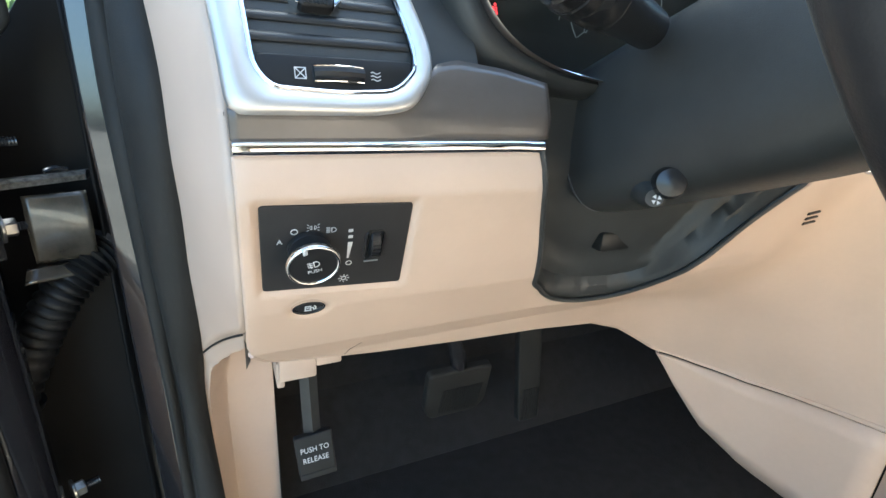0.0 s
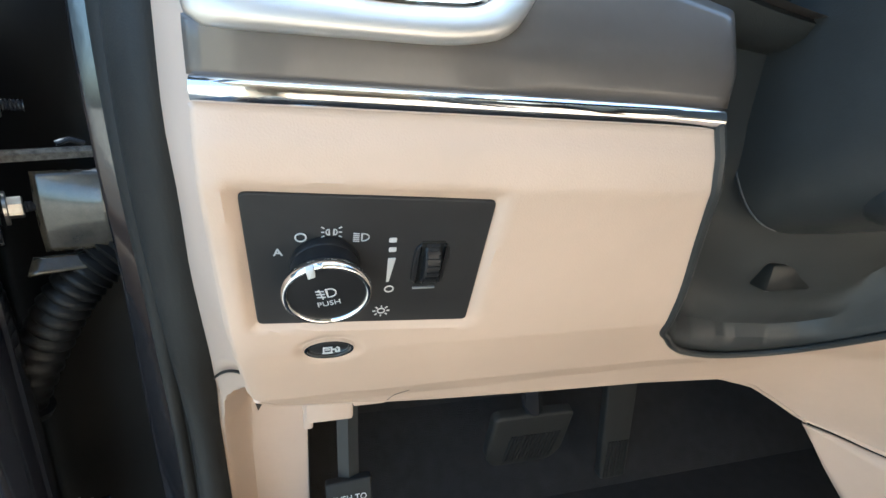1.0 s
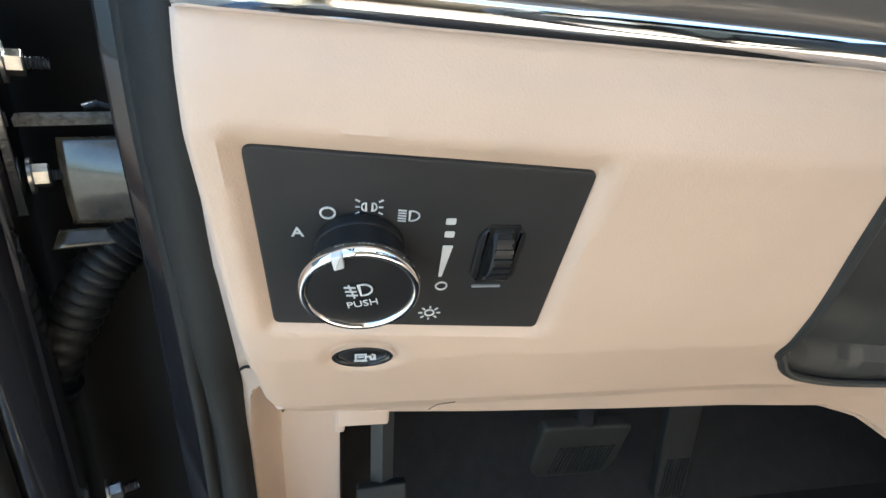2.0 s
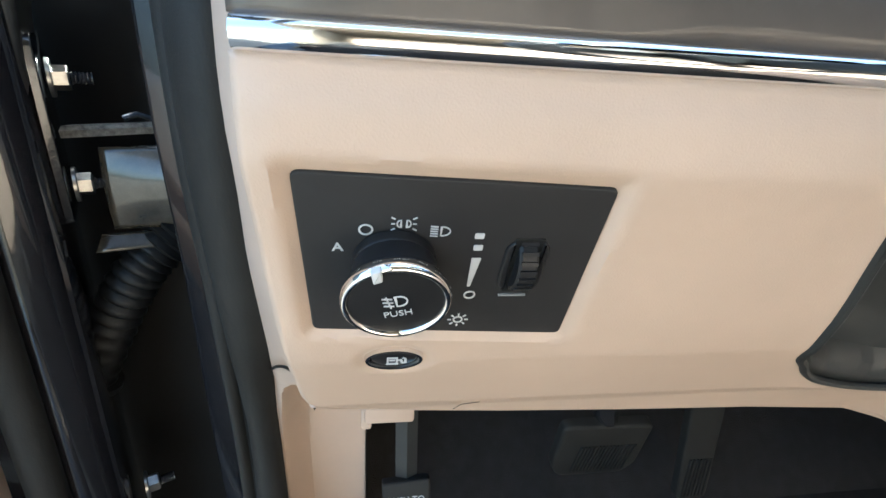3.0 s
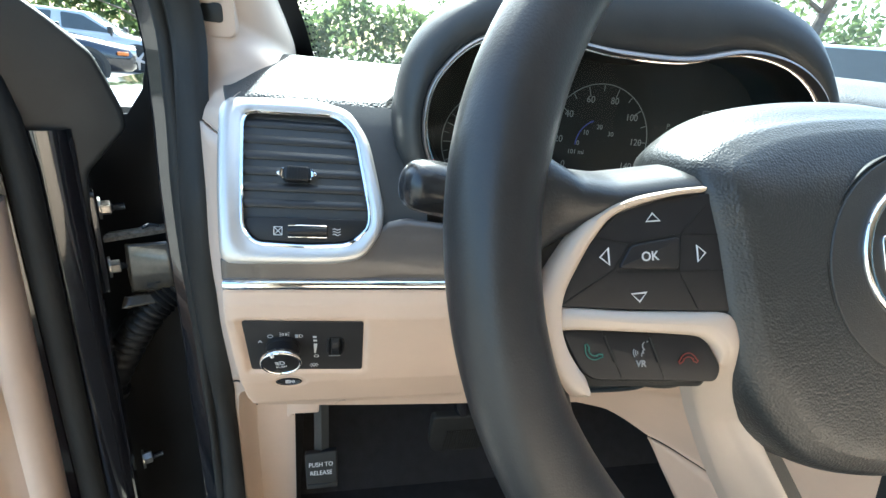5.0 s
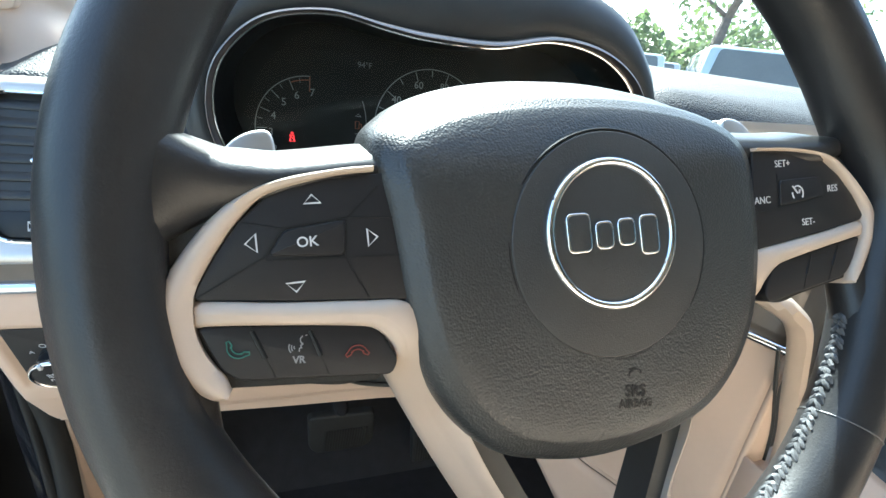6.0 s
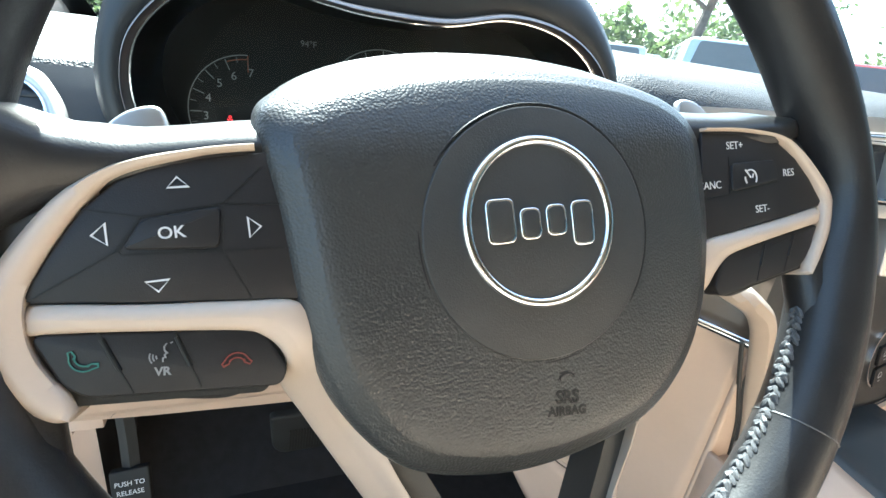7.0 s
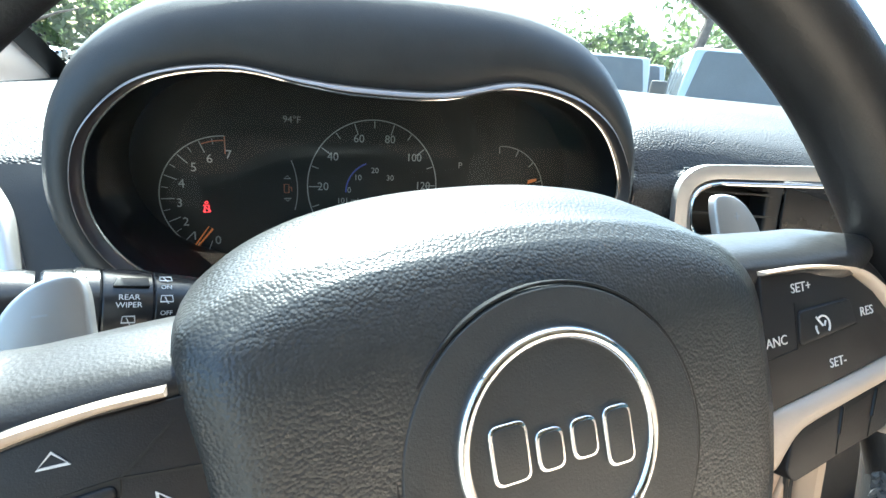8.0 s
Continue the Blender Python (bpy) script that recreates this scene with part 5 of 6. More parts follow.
for s in (-1, 1):
    m_ = CREAM2
    part("spoke_band", bezel(s, m_), m_, wheel, "cream satin band round the buttons", angle=60)
    part("spoke", spoke(s), m_, wheel, "cream satin spoke below the buttons, bent down to the rim", angle=60)
    part("leg_back", loft([[Vector((s * p[0], p[1], w)) for p in ((0.052, -0.066), (0.064, -0.064), (0.051, -0.096), (0.037, -0.123), (0.024, -0.155), (0.010, -0.155), (0.026, -0.122), (0.034, -0.106), (0.0420, -0.088))] for w in (-0.034, -0.0165, -0.0150)], True, (True, True)), BLACK, wheel)
    part("button_pad", prism(flip(BTN, s), -0.004, 0.0035, 0.0010), BUTTON, wheel, "black button pad", angle=40)
    part("lower_button_pad", prism(rounded(flip(LOW, s), 0.0050, 6), -0.004, 0.0034, 0.0008), BUTTON, wheel, "black lower buttons", angle=40)
    part("pad_lip", prism([Vector((p.x * 1.05, p.y - 0.0013 + 0.0004 * s)) for p in rounded(flip(LOW, s), 0.0050, 6)], -0.006, 0.0012, 0.0006), RUBBER, wheel, angle=40)
    # gaps between buttons
    lines = [([(-0.1233, 0.0010), (-0.1170, 0.0096), (-0.0962, 0.0115), (-0.0979, -0.0018), (-0.1225, -0.0002)], True), ([(-0.0962, 0.0115), (-0.0850, 0.0212)], False), ([(-0.0979, -0.0018), (-0.0915, -0.0165)], False), ([(-0.1170, 0.0096), (-0.1300, 0.0127)], False), ([(-0.1233, 0.0010), (-0.1440, -0.0095)], False), ([(-0.0962, 0.0115), (-0.0790, 0.0100)], False), ([(-0.0979, -0.0018), (-0.0790, -0.0030)], False)]
    if s > 0:
        lines = []
        for l in ([(0.1007, 0.0150), (0.0993, -0.0003), (0.1299, 0.0026)], [(0.0800, -0.0024), (0.0990, -0.0006)]):
            stroke([(l, False)], 0.0005, pose(0, 0, 0.0034), FACE, wheel, "button_gap")
    else:
        stroke([(flip(l, s), c) for l, c in lines], 0.0005, pose(0, 0, 0.0034), FACE, wheel, "button_gap")
    mid_ = flip([(-0.1222, 0.0011), (-0.1166, 0.0089), (-0.0968, 0.0107), (-0.0984, -0.0011)], s) if s < 0 else [Vector(q) for q in ((0.1000, 0.0002), (0.1012, 0.0120), (0.1270, 0.0125), (0.1292, 0.0030))]
    part("ok_button" if s < 0 else "cruise_button", prism(rounded(mid_, 0.0022, 6), 0.002, 0.0044, 0.0008), BUTTON, wheel, "raised middle button", angle=20)
    for l in ([(-0.1300, -0.0200), (-0.1238, -0.0375)], [(-0.1125, -0.0225), (-0.1075, -0.0392)]):
        stroke([(flip(l, s), False)], 0.0005, pose(0, 0, 0.0033), FACE, wheel, "button_gap")
        part("button_divider", tube([(q.x * (1 + 0.0 * k), q.y, 0.0034) for k, q in enumerate([flip(l, s)[0].lerp(flip(l, s)[1], t) for t in steps(0.10, 6, 0.62)])], 0.0007, 8), FACE, wheel)
for cx, cy, pts in ((-0.1070, 0.0180, ((0, 0.0017), (0.0027, -0.0011), (-0.0027, -0.0011))), (-0.1148, -0.0094, ((0, -0.0018), (0.0029, 0.0012), (-0.0029, 0.0012))), (-0.1266, 0.0056, ((-0.0020, 0), (0.0013, 0.0029), (0.0013, -0.0029))), (-0.0888, 0.0040, ((0.0020, 0), (-0.0013, 0.0029), (-0.0013, -0.0029)))):
    stroke([(pts, True)], 0.00042, Matrix.Translation((cx, cy, 0.0035)), WHITE, wheel, "arrow_symbol")
words("OK", 0.0047, Matrix.Translation((-0.1098, 0.0044, 0.0045)), WHITE, wheel, bold=0.00005)
words("VR", 0.0032, Matrix.Translation((-0.1163, -0.0330, 0.0036)) @ pose(0, 0, 0, 0, 0, -6), GREY, wheel, bold=0.0001)
stroke([(arc(-0.0002, -0.0006, 0.0012 + 0.0010 * k, 150, 215, 6), False) for k in range(3)] + [([(0.0004, -0.0026), (0.0006, -0.0012), (0.0014, -0.0012), (0.0012, -0.0002), (0.0020, 0.0002), (0.0013, 0.0014), (0.0014, 0.0026), (0.0024, 0.0036)], False), ([(0.0034, 0.0034), (0.0042, 0.0037)], False)], 0.00045, Matrix.Translation((-0.1163, -0.0283, 0.0036)) @ Matrix.Scale(0.8, 4), GREY, wheel, "voice_symbol")
def handset(m, mat, name):
    """A telephone receiver: a bent grip with a swollen end at each side, in outline."""
    P = arc(0, 0, 0.0040, 205, 335, 10) + [Vector((0.0046, -0.0006)), Vector((0.0040, 0.0002)), Vector((0.0024, -0.0006)), Vector((0.0022, -0.0016))] + arc(0, 0.0004, 0.0028, 318, 222, 8) + [Vector((-0.0022, -0.0016)), Vector((-0.0024, -0.0006)), Vector((-0.0040, 0.0002)), Vector((-0.0046, -0.0006))]
    stroke([([(p.x, p.y + 0.0018) for p in P], True)], 0.00042, m @ Matrix.Scale(0.86, 4), mat, wheel, name)
handset(Matrix.Translation((-0.1345, -0.0272, 0.0036)) @ pose(0, 0, 0, 0, 0, -38), GREEN, "phone_symbol")
handset(Matrix.Translation((-0.0976, -0.0332, 0.0036)) @ pose(0, 0, 0, 0, 0, 176), RED, "hang_up_symbol")
words("SET+", 0.0046, Matrix.Translation((0.1046, 0.0196, 0.0036)), WHITE, wheel)
words("SET-", 0.0046, Matrix.Translation((0.1178, -0.0085, 0.0036)), WHITE, wheel)
words("RES", 0.0046, Matrix.Translation((0.1360, 0.0062, 0.0036)), WHITE, wheel)
words("CANC", 0.0046, Matrix.Translation((0.0885, 0.0035, 0.0036)), WHITE, wheel)
stroke([(arc(0, 0, 0.0034, -40, 130, 12), False), (arc(0, 0, 0.0034, 170, 220, 6), False), ([(0, 0), (-0.0030, 0.0036)], False), ([(0.0008, -0.0002), (0.0016, 0.0016)], False)], 0.0006, Matrix.Translation((0.1112, 0.0054, 0.0045)), WHITE, wheel, "cruise_symbol")
# paddles behind the arms
for s in (-1, 1):
    o = spline([(s * -0.1165, 0.0380), (s * -0.1168, 0.0520), (s * -0.1200, 0.0570), (s * -0.1300, 0.0552), (s * -0.1385, 0.0480), (s * -0.1440, 0.0360), (s * -0.1440, 0.0200), (s * -0.1165, 0.0200)], 5)
    out_ = 0.023 if s == -1 else 0.0
    o = [Vector((p[0] + out_, p[1])) for p in o]
    paddle = part("paddle", prism(o, -0.060, -0.0555, 0.0016), SATIN, wheel, "satin silver shift paddle")
    stroke([([(-0.002, 0), (0.002, 0)], False)] + ([([(0, -0.002), (0, 0.002)], False)] if s == -1 else []), 0.0007, Matrix.Translation((s * -0.1290 + out_, 0.0455, -0.0555)), WHITE, paddle, "paddle_mark")

# ---- pedals ----
brake = thing("brake_pedal", "black ribbed rubber brake pedal", "pedal")
BM = basis((0.2800, 0.508, 0.577), (1, 0, 0), (0, -0.28, 0.96), (0, -0.96, -0.28))
part("pad", prism(rounded([(-0.050, 0.048), (0.048, 0.046), (0.053, -0.030), (0.042, -0.050), (-0.034, -0.050), (-0.046, -0.030)], 0.010), -0.012, 0.0, 0.004, BM), RUBBER, brake, "black rubber pedal pad")
for i in range(16):
    part("rib", box(-0.022 + 0.0040 * i - 0.0009, -0.038, 0.0, -0.022 + 0.0040 * i + 0.0009, 0.012, 0.0020, m=BM), RUBBER, brake)
part("arm", tube([BM @ Vector(p) for p in ((0.0, 0.04, -0.012), (-0.02, 0.12, -0.02), (-0.03, 0.22, -0.01))], [0.012, 0.011, 0.010], 10), DARKSTEEL, brake, "black pedal arm")
gas = thing("accelerator_pedal", "black ribbed accelerator pedal", "pedal")
GM = basis((0.4200, 0.5290, 0.555), (1, 0, 0), (0, 0.06, 0.998), (0, -0.998, 0.06))
part("pad", prism(rounded([(-0.026, 0.10), (0.018, 0.10), (0.026, -0.08), (-0.014, -0.08)], 0.008), -0.012, 0.0, 0.003, GM), RUBBER, gas)
for i in range(7):
    part("rib", box(-0.008 + 0.0045 * i - 0.001, -0.075, 0.0, -0.008 + 0.0045 * i + 0.001, -0.020, 0.002, m=GM), RUBBER, gas)
part("arm", tube([GM @ Vector(p) for p in ((-0.004, 0.08, -0.010), (-0.01, 0.16, -0.02), (-0.02, 0.24, 0.0))], 0.010, 10), DARKSTEEL, gas)
park = thing("parking_brake_pedal", "black parking brake pedal with white lettering", "pedal")
KM = basis((0.0722, 0.4460, 0.5915), (0.9994, 0.0, 0.035), (-0.033, 0.30, 0.953), (-0.0105, -0.954, 0.30))
part("pad", prism(rounded([(-0.0215, 0.0230), (0.0205, 0.0245), (0.0210, -0.0235), (-0.0195, -0.0250)], 0.003), -0.010, 0.0, 0.002, KM), RUBBER, park, "black rubber pad")
for line, v in (("PUSH TO", 0.0068), ("RELEASE", -0.0048)):
    words(line, 0.0084, KM @ pose(-0.0005, v, 0.0003), WHITE, park, label="white printed words", squeeze=0.92)
part("pad_lip", box(-0.019, -0.0255, -0.003, 0.0205, -0.0195, 0.0012, 0.0006, m=KM), RUBBER, park)
part("arm", tube([KM @ Vector(p) for p in ((0.0, 0.012, -0.012), (0.001, 0.06, -0.004), (0.002, 0.115, 0.012), (0.0, 0.20, 0.020))], 0.0095, 4, flat=0.6, ref=(1, 0, 0)), BLACK, park, "flat black pedal arm")


# ---- left end of the dash, pillar and door opening ----
pillar = thing("windscreen_pillar_trim", "cream windscreen pillar and dash end trim", "pillar trim")
seam_z = lambda s: 0.7370 + 0.085 * max(0.0, s)
def cap_surface(s, z):
    """Cream end piece between dash and door seal; s from the seal to the dash."""
    back = lerp(z, (0.745, 0.85, 0.95, 1.0475), (0.443, 0.420, 0.412, 0.428))
    front = lerp(z, (0.66, 0.745, 0.80, 0.86, 0.93, 0.98, 1.0475), (0.425, 0.390, 0.346, 0.298, 0.272, 0.290, 0.325))
    left = lerp(z, (0.745, 0.9, 1.0475), (-0.034, -0.033, -0.040))
    p = Vector((left, back)).lerp(Vector((0.0085 - 0.0045 * smooth(z, 0.98, 1.0475), front)), s)
    if s < 0:
        p = Vector((left + 0.015 * s, back - 0.03 * s))
    p += Vector((-0.002, -0.003)) * max(0.0, math.sin(math.pi * s))
    return Vector((p.x, p.y, z))
def end_cap(s, v):
    return cap_surface(s, seam_z(s) + (1.0475 - seam_z(s)) * v)
part("end_cap", grid(end_cap, steps(-0.6, 6, 0, 14, 1), steps(0, 20, 1)), CREAM, pillar, "cream plastic dash end cap", mods=(SOLID(0.004, 1.0),))
# black sheet that stands in for the shade between end cap and dash
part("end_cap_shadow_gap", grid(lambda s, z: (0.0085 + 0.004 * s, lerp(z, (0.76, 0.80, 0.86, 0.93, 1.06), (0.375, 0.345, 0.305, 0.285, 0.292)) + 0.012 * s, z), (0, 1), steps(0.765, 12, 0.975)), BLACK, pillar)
def pillar_at(s, v):
    L = spline([(-0.040, 0.428, 1.049), (-0.0395, 0.444, 1.07), (-0.036, 0.446, 1.10), (-0.036, 0.446, 1.13), (-0.040, 0.436, 1.16), (-0.070, 0.33, 1.32), (-0.16, 0.05, 1.62)], 8, False)
    R = spline([(0.004, 0.325, 1.049), (0.006, 0.360, 1.075), (0.034, 0.430, 1.090), (0.030, 0.640, 1.096), (0.024, 0.582, 1.142), (-0.035, 0.37, 1.30), (-0.16, 0.0, 1.62)], 8, False)
    if s < 0:
        return L[v] + Vector((0.02 * s, -0.03 * s, 0))
    corner = Vector((R[v].x + 0.012, L[v].y - 0.004, (L[v].z + R[v].z) / 2))
    c_ = ((L[v] + R[v]) / 2).lerp(corner, smooth(v, 3, 16))
    return L[v] * (1 - s) ** 2 + c_ * (2 * s * (1 - s)) + R[v] * s * s
PH = basis((-0.0260, 0.4475, 1.1420), (0.995, -0.06, 0.0), (-0.03, 0.0, 0.999), (-0.06, -0.995, 0))
part("pillar_cover", grid(pillar_at, steps(-0.4, 4, 0, 14, 1), range(49)), CREAM, pillar, "cream windscreen pillar cover", mods=(SOLID(0.004, 1.0),))
part("clip_cover", prism(rect(-0.010, -0.026, 0.020, 0.060, 0.010), -0.012, 0.0012, 0.0010, PH), CREAM, pillar, "small cream clip cover")
part("clip_slot", prism(rect(-0.008, -0.014, 0.010, 0.002, 0.004), 0.0, 0.0022, 0.0004, PH), FACE, pillar)
part("end_cap_seam", tube([end_cap(q, 0.0) + Vector((-0.0002, 0.0002, -0.0012)) for q in steps(0.02, 14, 0.98)], 0.0009, 6), FACE, pillar, "dark joint below the end cap")
kick = thing("kick_panel", "cream plastic kick panel beside the footwell", "kick panel")
def kick_at(s, v):
    """A flush rim below the end cap, and an arched recess towards the footwell."""
    z = (seam_z(s) - 0.0022) * (1 - v) + 0.372 * v
    p = cap_surface(s, z) + Vector((0, 0.045 * v, 0))
    arch = lerp(z, (0.64, 0.70, 0.735, 0.765, 0.80), (0.20, 0.24, 0.36, 0.68, 1.05))
    deep = smooth(s, arch, arch + 0.12)
    return p.lerp(Vector((-0.034 + 0.070 * s, 0.468 + 0.045 * v, z)), deep)
part("panel", grid(kick_at, steps(-0.6, 8, 0, 60, 1), steps(0, 70, 0.5, 12, 1)), CREAM, kick, mods=(SOLID(0.004, 1.0),))
part("return_edge", grid(lambda s, v: (0.036, 0.485 + 0.20 * s, 0.742 - 0.36 * v), (0, 1), (0, 1)), CARPET, kick)

seal = thing("door_seal", "black rubber door opening seal", "door seal")
SR_ = spline([(-0.024, 0.425, 0.36), (-0.024, 0.420, 0.52), (-0.028, 0.440, 0.68), (-0.027, 0.402, 0.80), (-0.027, 0.376, 0.90), (-0.027, 0.376, 0.98), (-0.029, 0.408, 1.06), (-0.034, 0.425, 1.15), (-0.062, 0.335, 1.30), (-0.150, 0.03, 1.60)], 6, False)
SL_ = spline([(-0.060, 0.470, 0.36), (-0.060, 0.455, 0.52), (-0.060, 0.440, 0.68), (-0.061, 0.436, 0.80), (-0.063, 0.427, 0.90), (-0.067, 0.434, 0.98), (-0.068, 0.440, 1.06), (-0.076, 0.440, 1.15), (-0.105, 0.360, 1.30), (-0.195, 0.06, 1.60)], 6, False)
SP = [(p + q) / 2 for p, q in zip(SR_, SL_)]
def seal_section(p, q, lo, hi, thick):
    """A flattened rubber bulb between two edges, proud towards the driver."""
    d = q - p
    n_ = Vector((d.y, -d.x, 0)).normalized()
    n_ = n_ if n_.y < 0 else -n_
    out = [p + d * t + n_ * (thick * max(0.0, math.sin(math.pi * (t - lo) / (hi - lo))) ** 0.6) for t in steps(lo, 10, hi)]
    return out + [p + d * t - n_ * 0.006 for t in steps(hi, 6, lo)]
part("bulb", loft([seal_section(p, q, 0.0, 0.66, 0.010) for p, q in zip(SR_, SL_)], True, (True, True)), RUBBER, seal, "soft rubber bulb", angle=60)
part("lip", loft([seal_section(p, q, 0.70, 1.0, 0.006) for p, q in zip(SR_, SL_)], True, (True, True)), RUBBER, seal, "narrow outer lip", angle=60)
part("groove", loft([seal_section(p, q, 0.60, 0.78, 0.0005) for p, q in zip(SR_, SL_)], True, (True, True)), FACE, seal)

body = thing("door_jamb", "glossy black painted door jamb and hinge pillar", "door jamb")
SLZ, SLX, SLY = [p.z for p in SL_], [p.x for p in SL_], [p.y for p in SL_]
def jamb(s, v):
    """Painted flange beside the seal, turned towards the door, then away along the pillar."""
    z = 0.30 + 1.15 * v
    a = Vector((lerp(z, SLZ, SLX) + 0.003, lerp(z, SLZ, SLY) + 0.003))
    k_ = a + Vector((lerp(z, (0.79, 0.87), (-0.0200, -0.0165)), lerp(z, (0.79, 0.87), (0.0130, 0.0070))))
    c = Vector((k_.x - 0.010, k_.y + 0.10))
    p = a.lerp(k_, s / 0.5) if s <= 0.5 else k_.lerp(c, (s - 0.5) / 0.5)
    return p.x, p.y, z
part("jamb_face", grid(jamb, steps(0, 8, 0.46, 6, 0.54, 8, 1), steps(0, 36, 1)), PAINT, body, mods=(SOLID(0.003),))
part("hinge_pillar", grid(lambda s, v: (-0.106 + 0.03 * s, 0.545 + 0.22 * s, 0.30 + 0.76 * v), steps(0, 8, 1), steps(0, 16, 1)), INNER, body, mods=(SOLID(0.003),))
part("pillar_skin", grid(lambda s, v: SP[18 + v] + Vector((-0.012 - 0.014 * s, 0.02 + 0.16 * s, 0.0)), steps(0, 5, 1), range(len(SP) - 18)), PAINT, body, mods=(SOLID(0.003),))
part("wing_inner", grid(lambda s, v: (-0.08 - 0.31 * s, 0.66 - 0.03 * s, -0.10 + 1.12 * v), (0, 1), (0, 1)), INNER, body, mods=(SOLID(0.01),))
# dark closing panel behind the hinges, its top edge falling to a notch beside the door
COWL = [(-0.082, 0.28), (-0.082, 1.24), (-0.124, 1.20), (-0.1265, 1.145), (-0.130, 1.092), (-0.139, 1.050), (-0.158, 1.021), (-0.24, 1.008), (-0.24, 0.28)]
part("cowl_side", prism(COWL, -0.004, 0.0, 0.0015, basis((0, 0.590, 0), (1, 0, 0), (0, 0, 1), (0, -1, 0))), INNER, body, "black inner cowl side")
part("front_wing", box(-0.46, 0.705, 0.15, -0.10, 1.70, 1.00, 0.03), PAINT, body, "black front wing")
part("sill", box(-0.16, -0.70, 0.20, -0.03, 0.52, 0.36, 0.02), PAINT, body)

# hinge, bolts, strap, boot
DD, DN = Vector((-0.902, -0.431, 0)), Vector((0.431, -0.902, 0))
DM = basis((-0.150, 0.530, 0), DD, DN, (0, 0, 1))
def stamped(s, v, dz):
    p = Vector((-0.156, 0.528)).lerp(Vector((-0.111, 0.540)), s)
    z = 0.880 - 0.062 * v + dz
    bulge = 0.010 * math.sin(math.pi * min(1, v * 1.05)) * (0.4 + 0.6 * s)
    return p.x + 0.3 * bulge, p.y - bulge, z
def hinge_on(door, dz):
    """A stamped hinge, part of the door: leaf, pillar arm and foot."""
    leaf = part("hinge", prism(rounded([(-0.030, 0.832 + dz), (0.024, 0.832 + dz), (0.030, 0.905 + dz), (0.030, 0.955 + dz), (-0.030, 0.955 + dz), (-0.034, 0.90 + dz)], 0.008), -0.004, 0.001, 0.001, DM @ basis((0.029, 0.004, 0), (0, 1, 0), (0, 0, 1), (-1, 0, 0))), DARKSTEEL, door, "black painted stamped steel hinge")
    leaf.matrix_parent_inverse = DM.inverted()
    part("hinge_arm", grid(lambda s, v: stamped(s, v, dz), steps(0, 10, 1), steps(0, 14, 1)), HINGE, leaf, "glossy stamped hinge arm", mods=(SOLID(0.004),))
    part("hinge_foot", grid(lambda s, v: (lerp(s, (0, 1), (-0.160, -0.114)), 0.515 + 0.03 * s - 0.012 * v, 0.817 - 0.010 * v - 0.004 * s + dz), steps(0, 6, 1), steps(0, 4, 1)), HINGE, leaf, mods=(SOLID(0.003),))
def bolt(p, name="hinge_bolt"):
    th = thing(name, "zinc hex bolt with washer through the hinge", "bolt", "hinge bolts")
    m = basis(p, (0, 0, 1), Vector((0.431, -0.902, 0)), Vector((0.902, 0.431, 0)))
    th.matrix_world = m
    part("washer", prism(oval(0, 0, 0.0125, 0.0125, 24), -0.004, -0.0015, 0.0006), STEEL, th)
    part("head", prism([Vector((0.0082 * math.cos(radians(60 * k)), 0.0082 * math.sin(radians(60 * k)))) for k in range(6)], -0.0015, 0.0075, 0.0012), STEEL, th, "zinc hex nut")
    thread = bmesh.new()
    rows = [[Vector(((0.0042 + 0.0005 * (k % 2)) * math.cos(2 * math.pi * j / 14), (0.0042 + 0.0005 * (k % 2)) * math.sin(2 * math.pi * j / 14), 0.006 + 0.0011 * k)) for j in range(14)] for k in range(14)]
    part("thread", loft(rows, True, (False, True), thread), DARKSTEEL, th, "threaded stud end")
    return th
b1 = bolt((-0.1670, 0.5150, 0.9280))
for p in ((-0.1680, 0.5180, 0.8550), (-0.1660, 0.5160, 0.5640)):
    copy_thing(b1, Matrix.Translation(Vector(p)) @ b1.matrix_world.to_3x3().to_4x4())
strap = thing("door_check_strap", "dusty greased door check strap", "check strap")
part("strap", loft([[Vector((lerp(s, (0, 1), (-0.168, -0.110)), 0.515 + 0.04 * s + q[0], 0.8935 + q[1])) for q in ((-0.008, -0.004), (0.008, -0.004), (0.008, 0.003), (-0.005, 0.004), (-0.009, 0.001))] for s in steps(0, 24, 1)], True, (True, True)), GREASE, strap, "dusty strap")
part("strap_guide", tube([(-0.135, 0.525, 0.9015), (-0.128, 0.530, 0.9045), (-0.120, 0.535, 0.9015)], 0.0022, 8), DARKSTEEL, strap)
boot = thing("wiring_boot", "black corrugated rubber wiring boot", "wiring boot")
BP = spline([(-0.108, 0.560, 0.815), (-0.121, 0.545, 0.806), (-0.146, 0.532, 0.780), (-0.172, 0.525, 0.735), (-0.198, 0.518, 0.680)], 16, False)
part("bellows", tube(BP, [0.0185 + 0.0022 * math.sin(i * 2.1) for i in range(len(BP))], 18), BOOT, boot, "ribbed bellows", angle=80)
for i_, w_ in ((1, 0.024), (-3, 0.025)):
    d_ = (BP[i_ + 1] - BP[i_ - 1]).normalized() * 0.004
    part("end_collar", tube([BP[i_] - d_, BP[i_] - d_ * 0.8, BP[i_] + d_ * 0.8, BP[i_] + d_], [w_ - 0.002, w_, w_, w_ - 0.002], 24), BOOT, boot, "thick end collar of the boot")

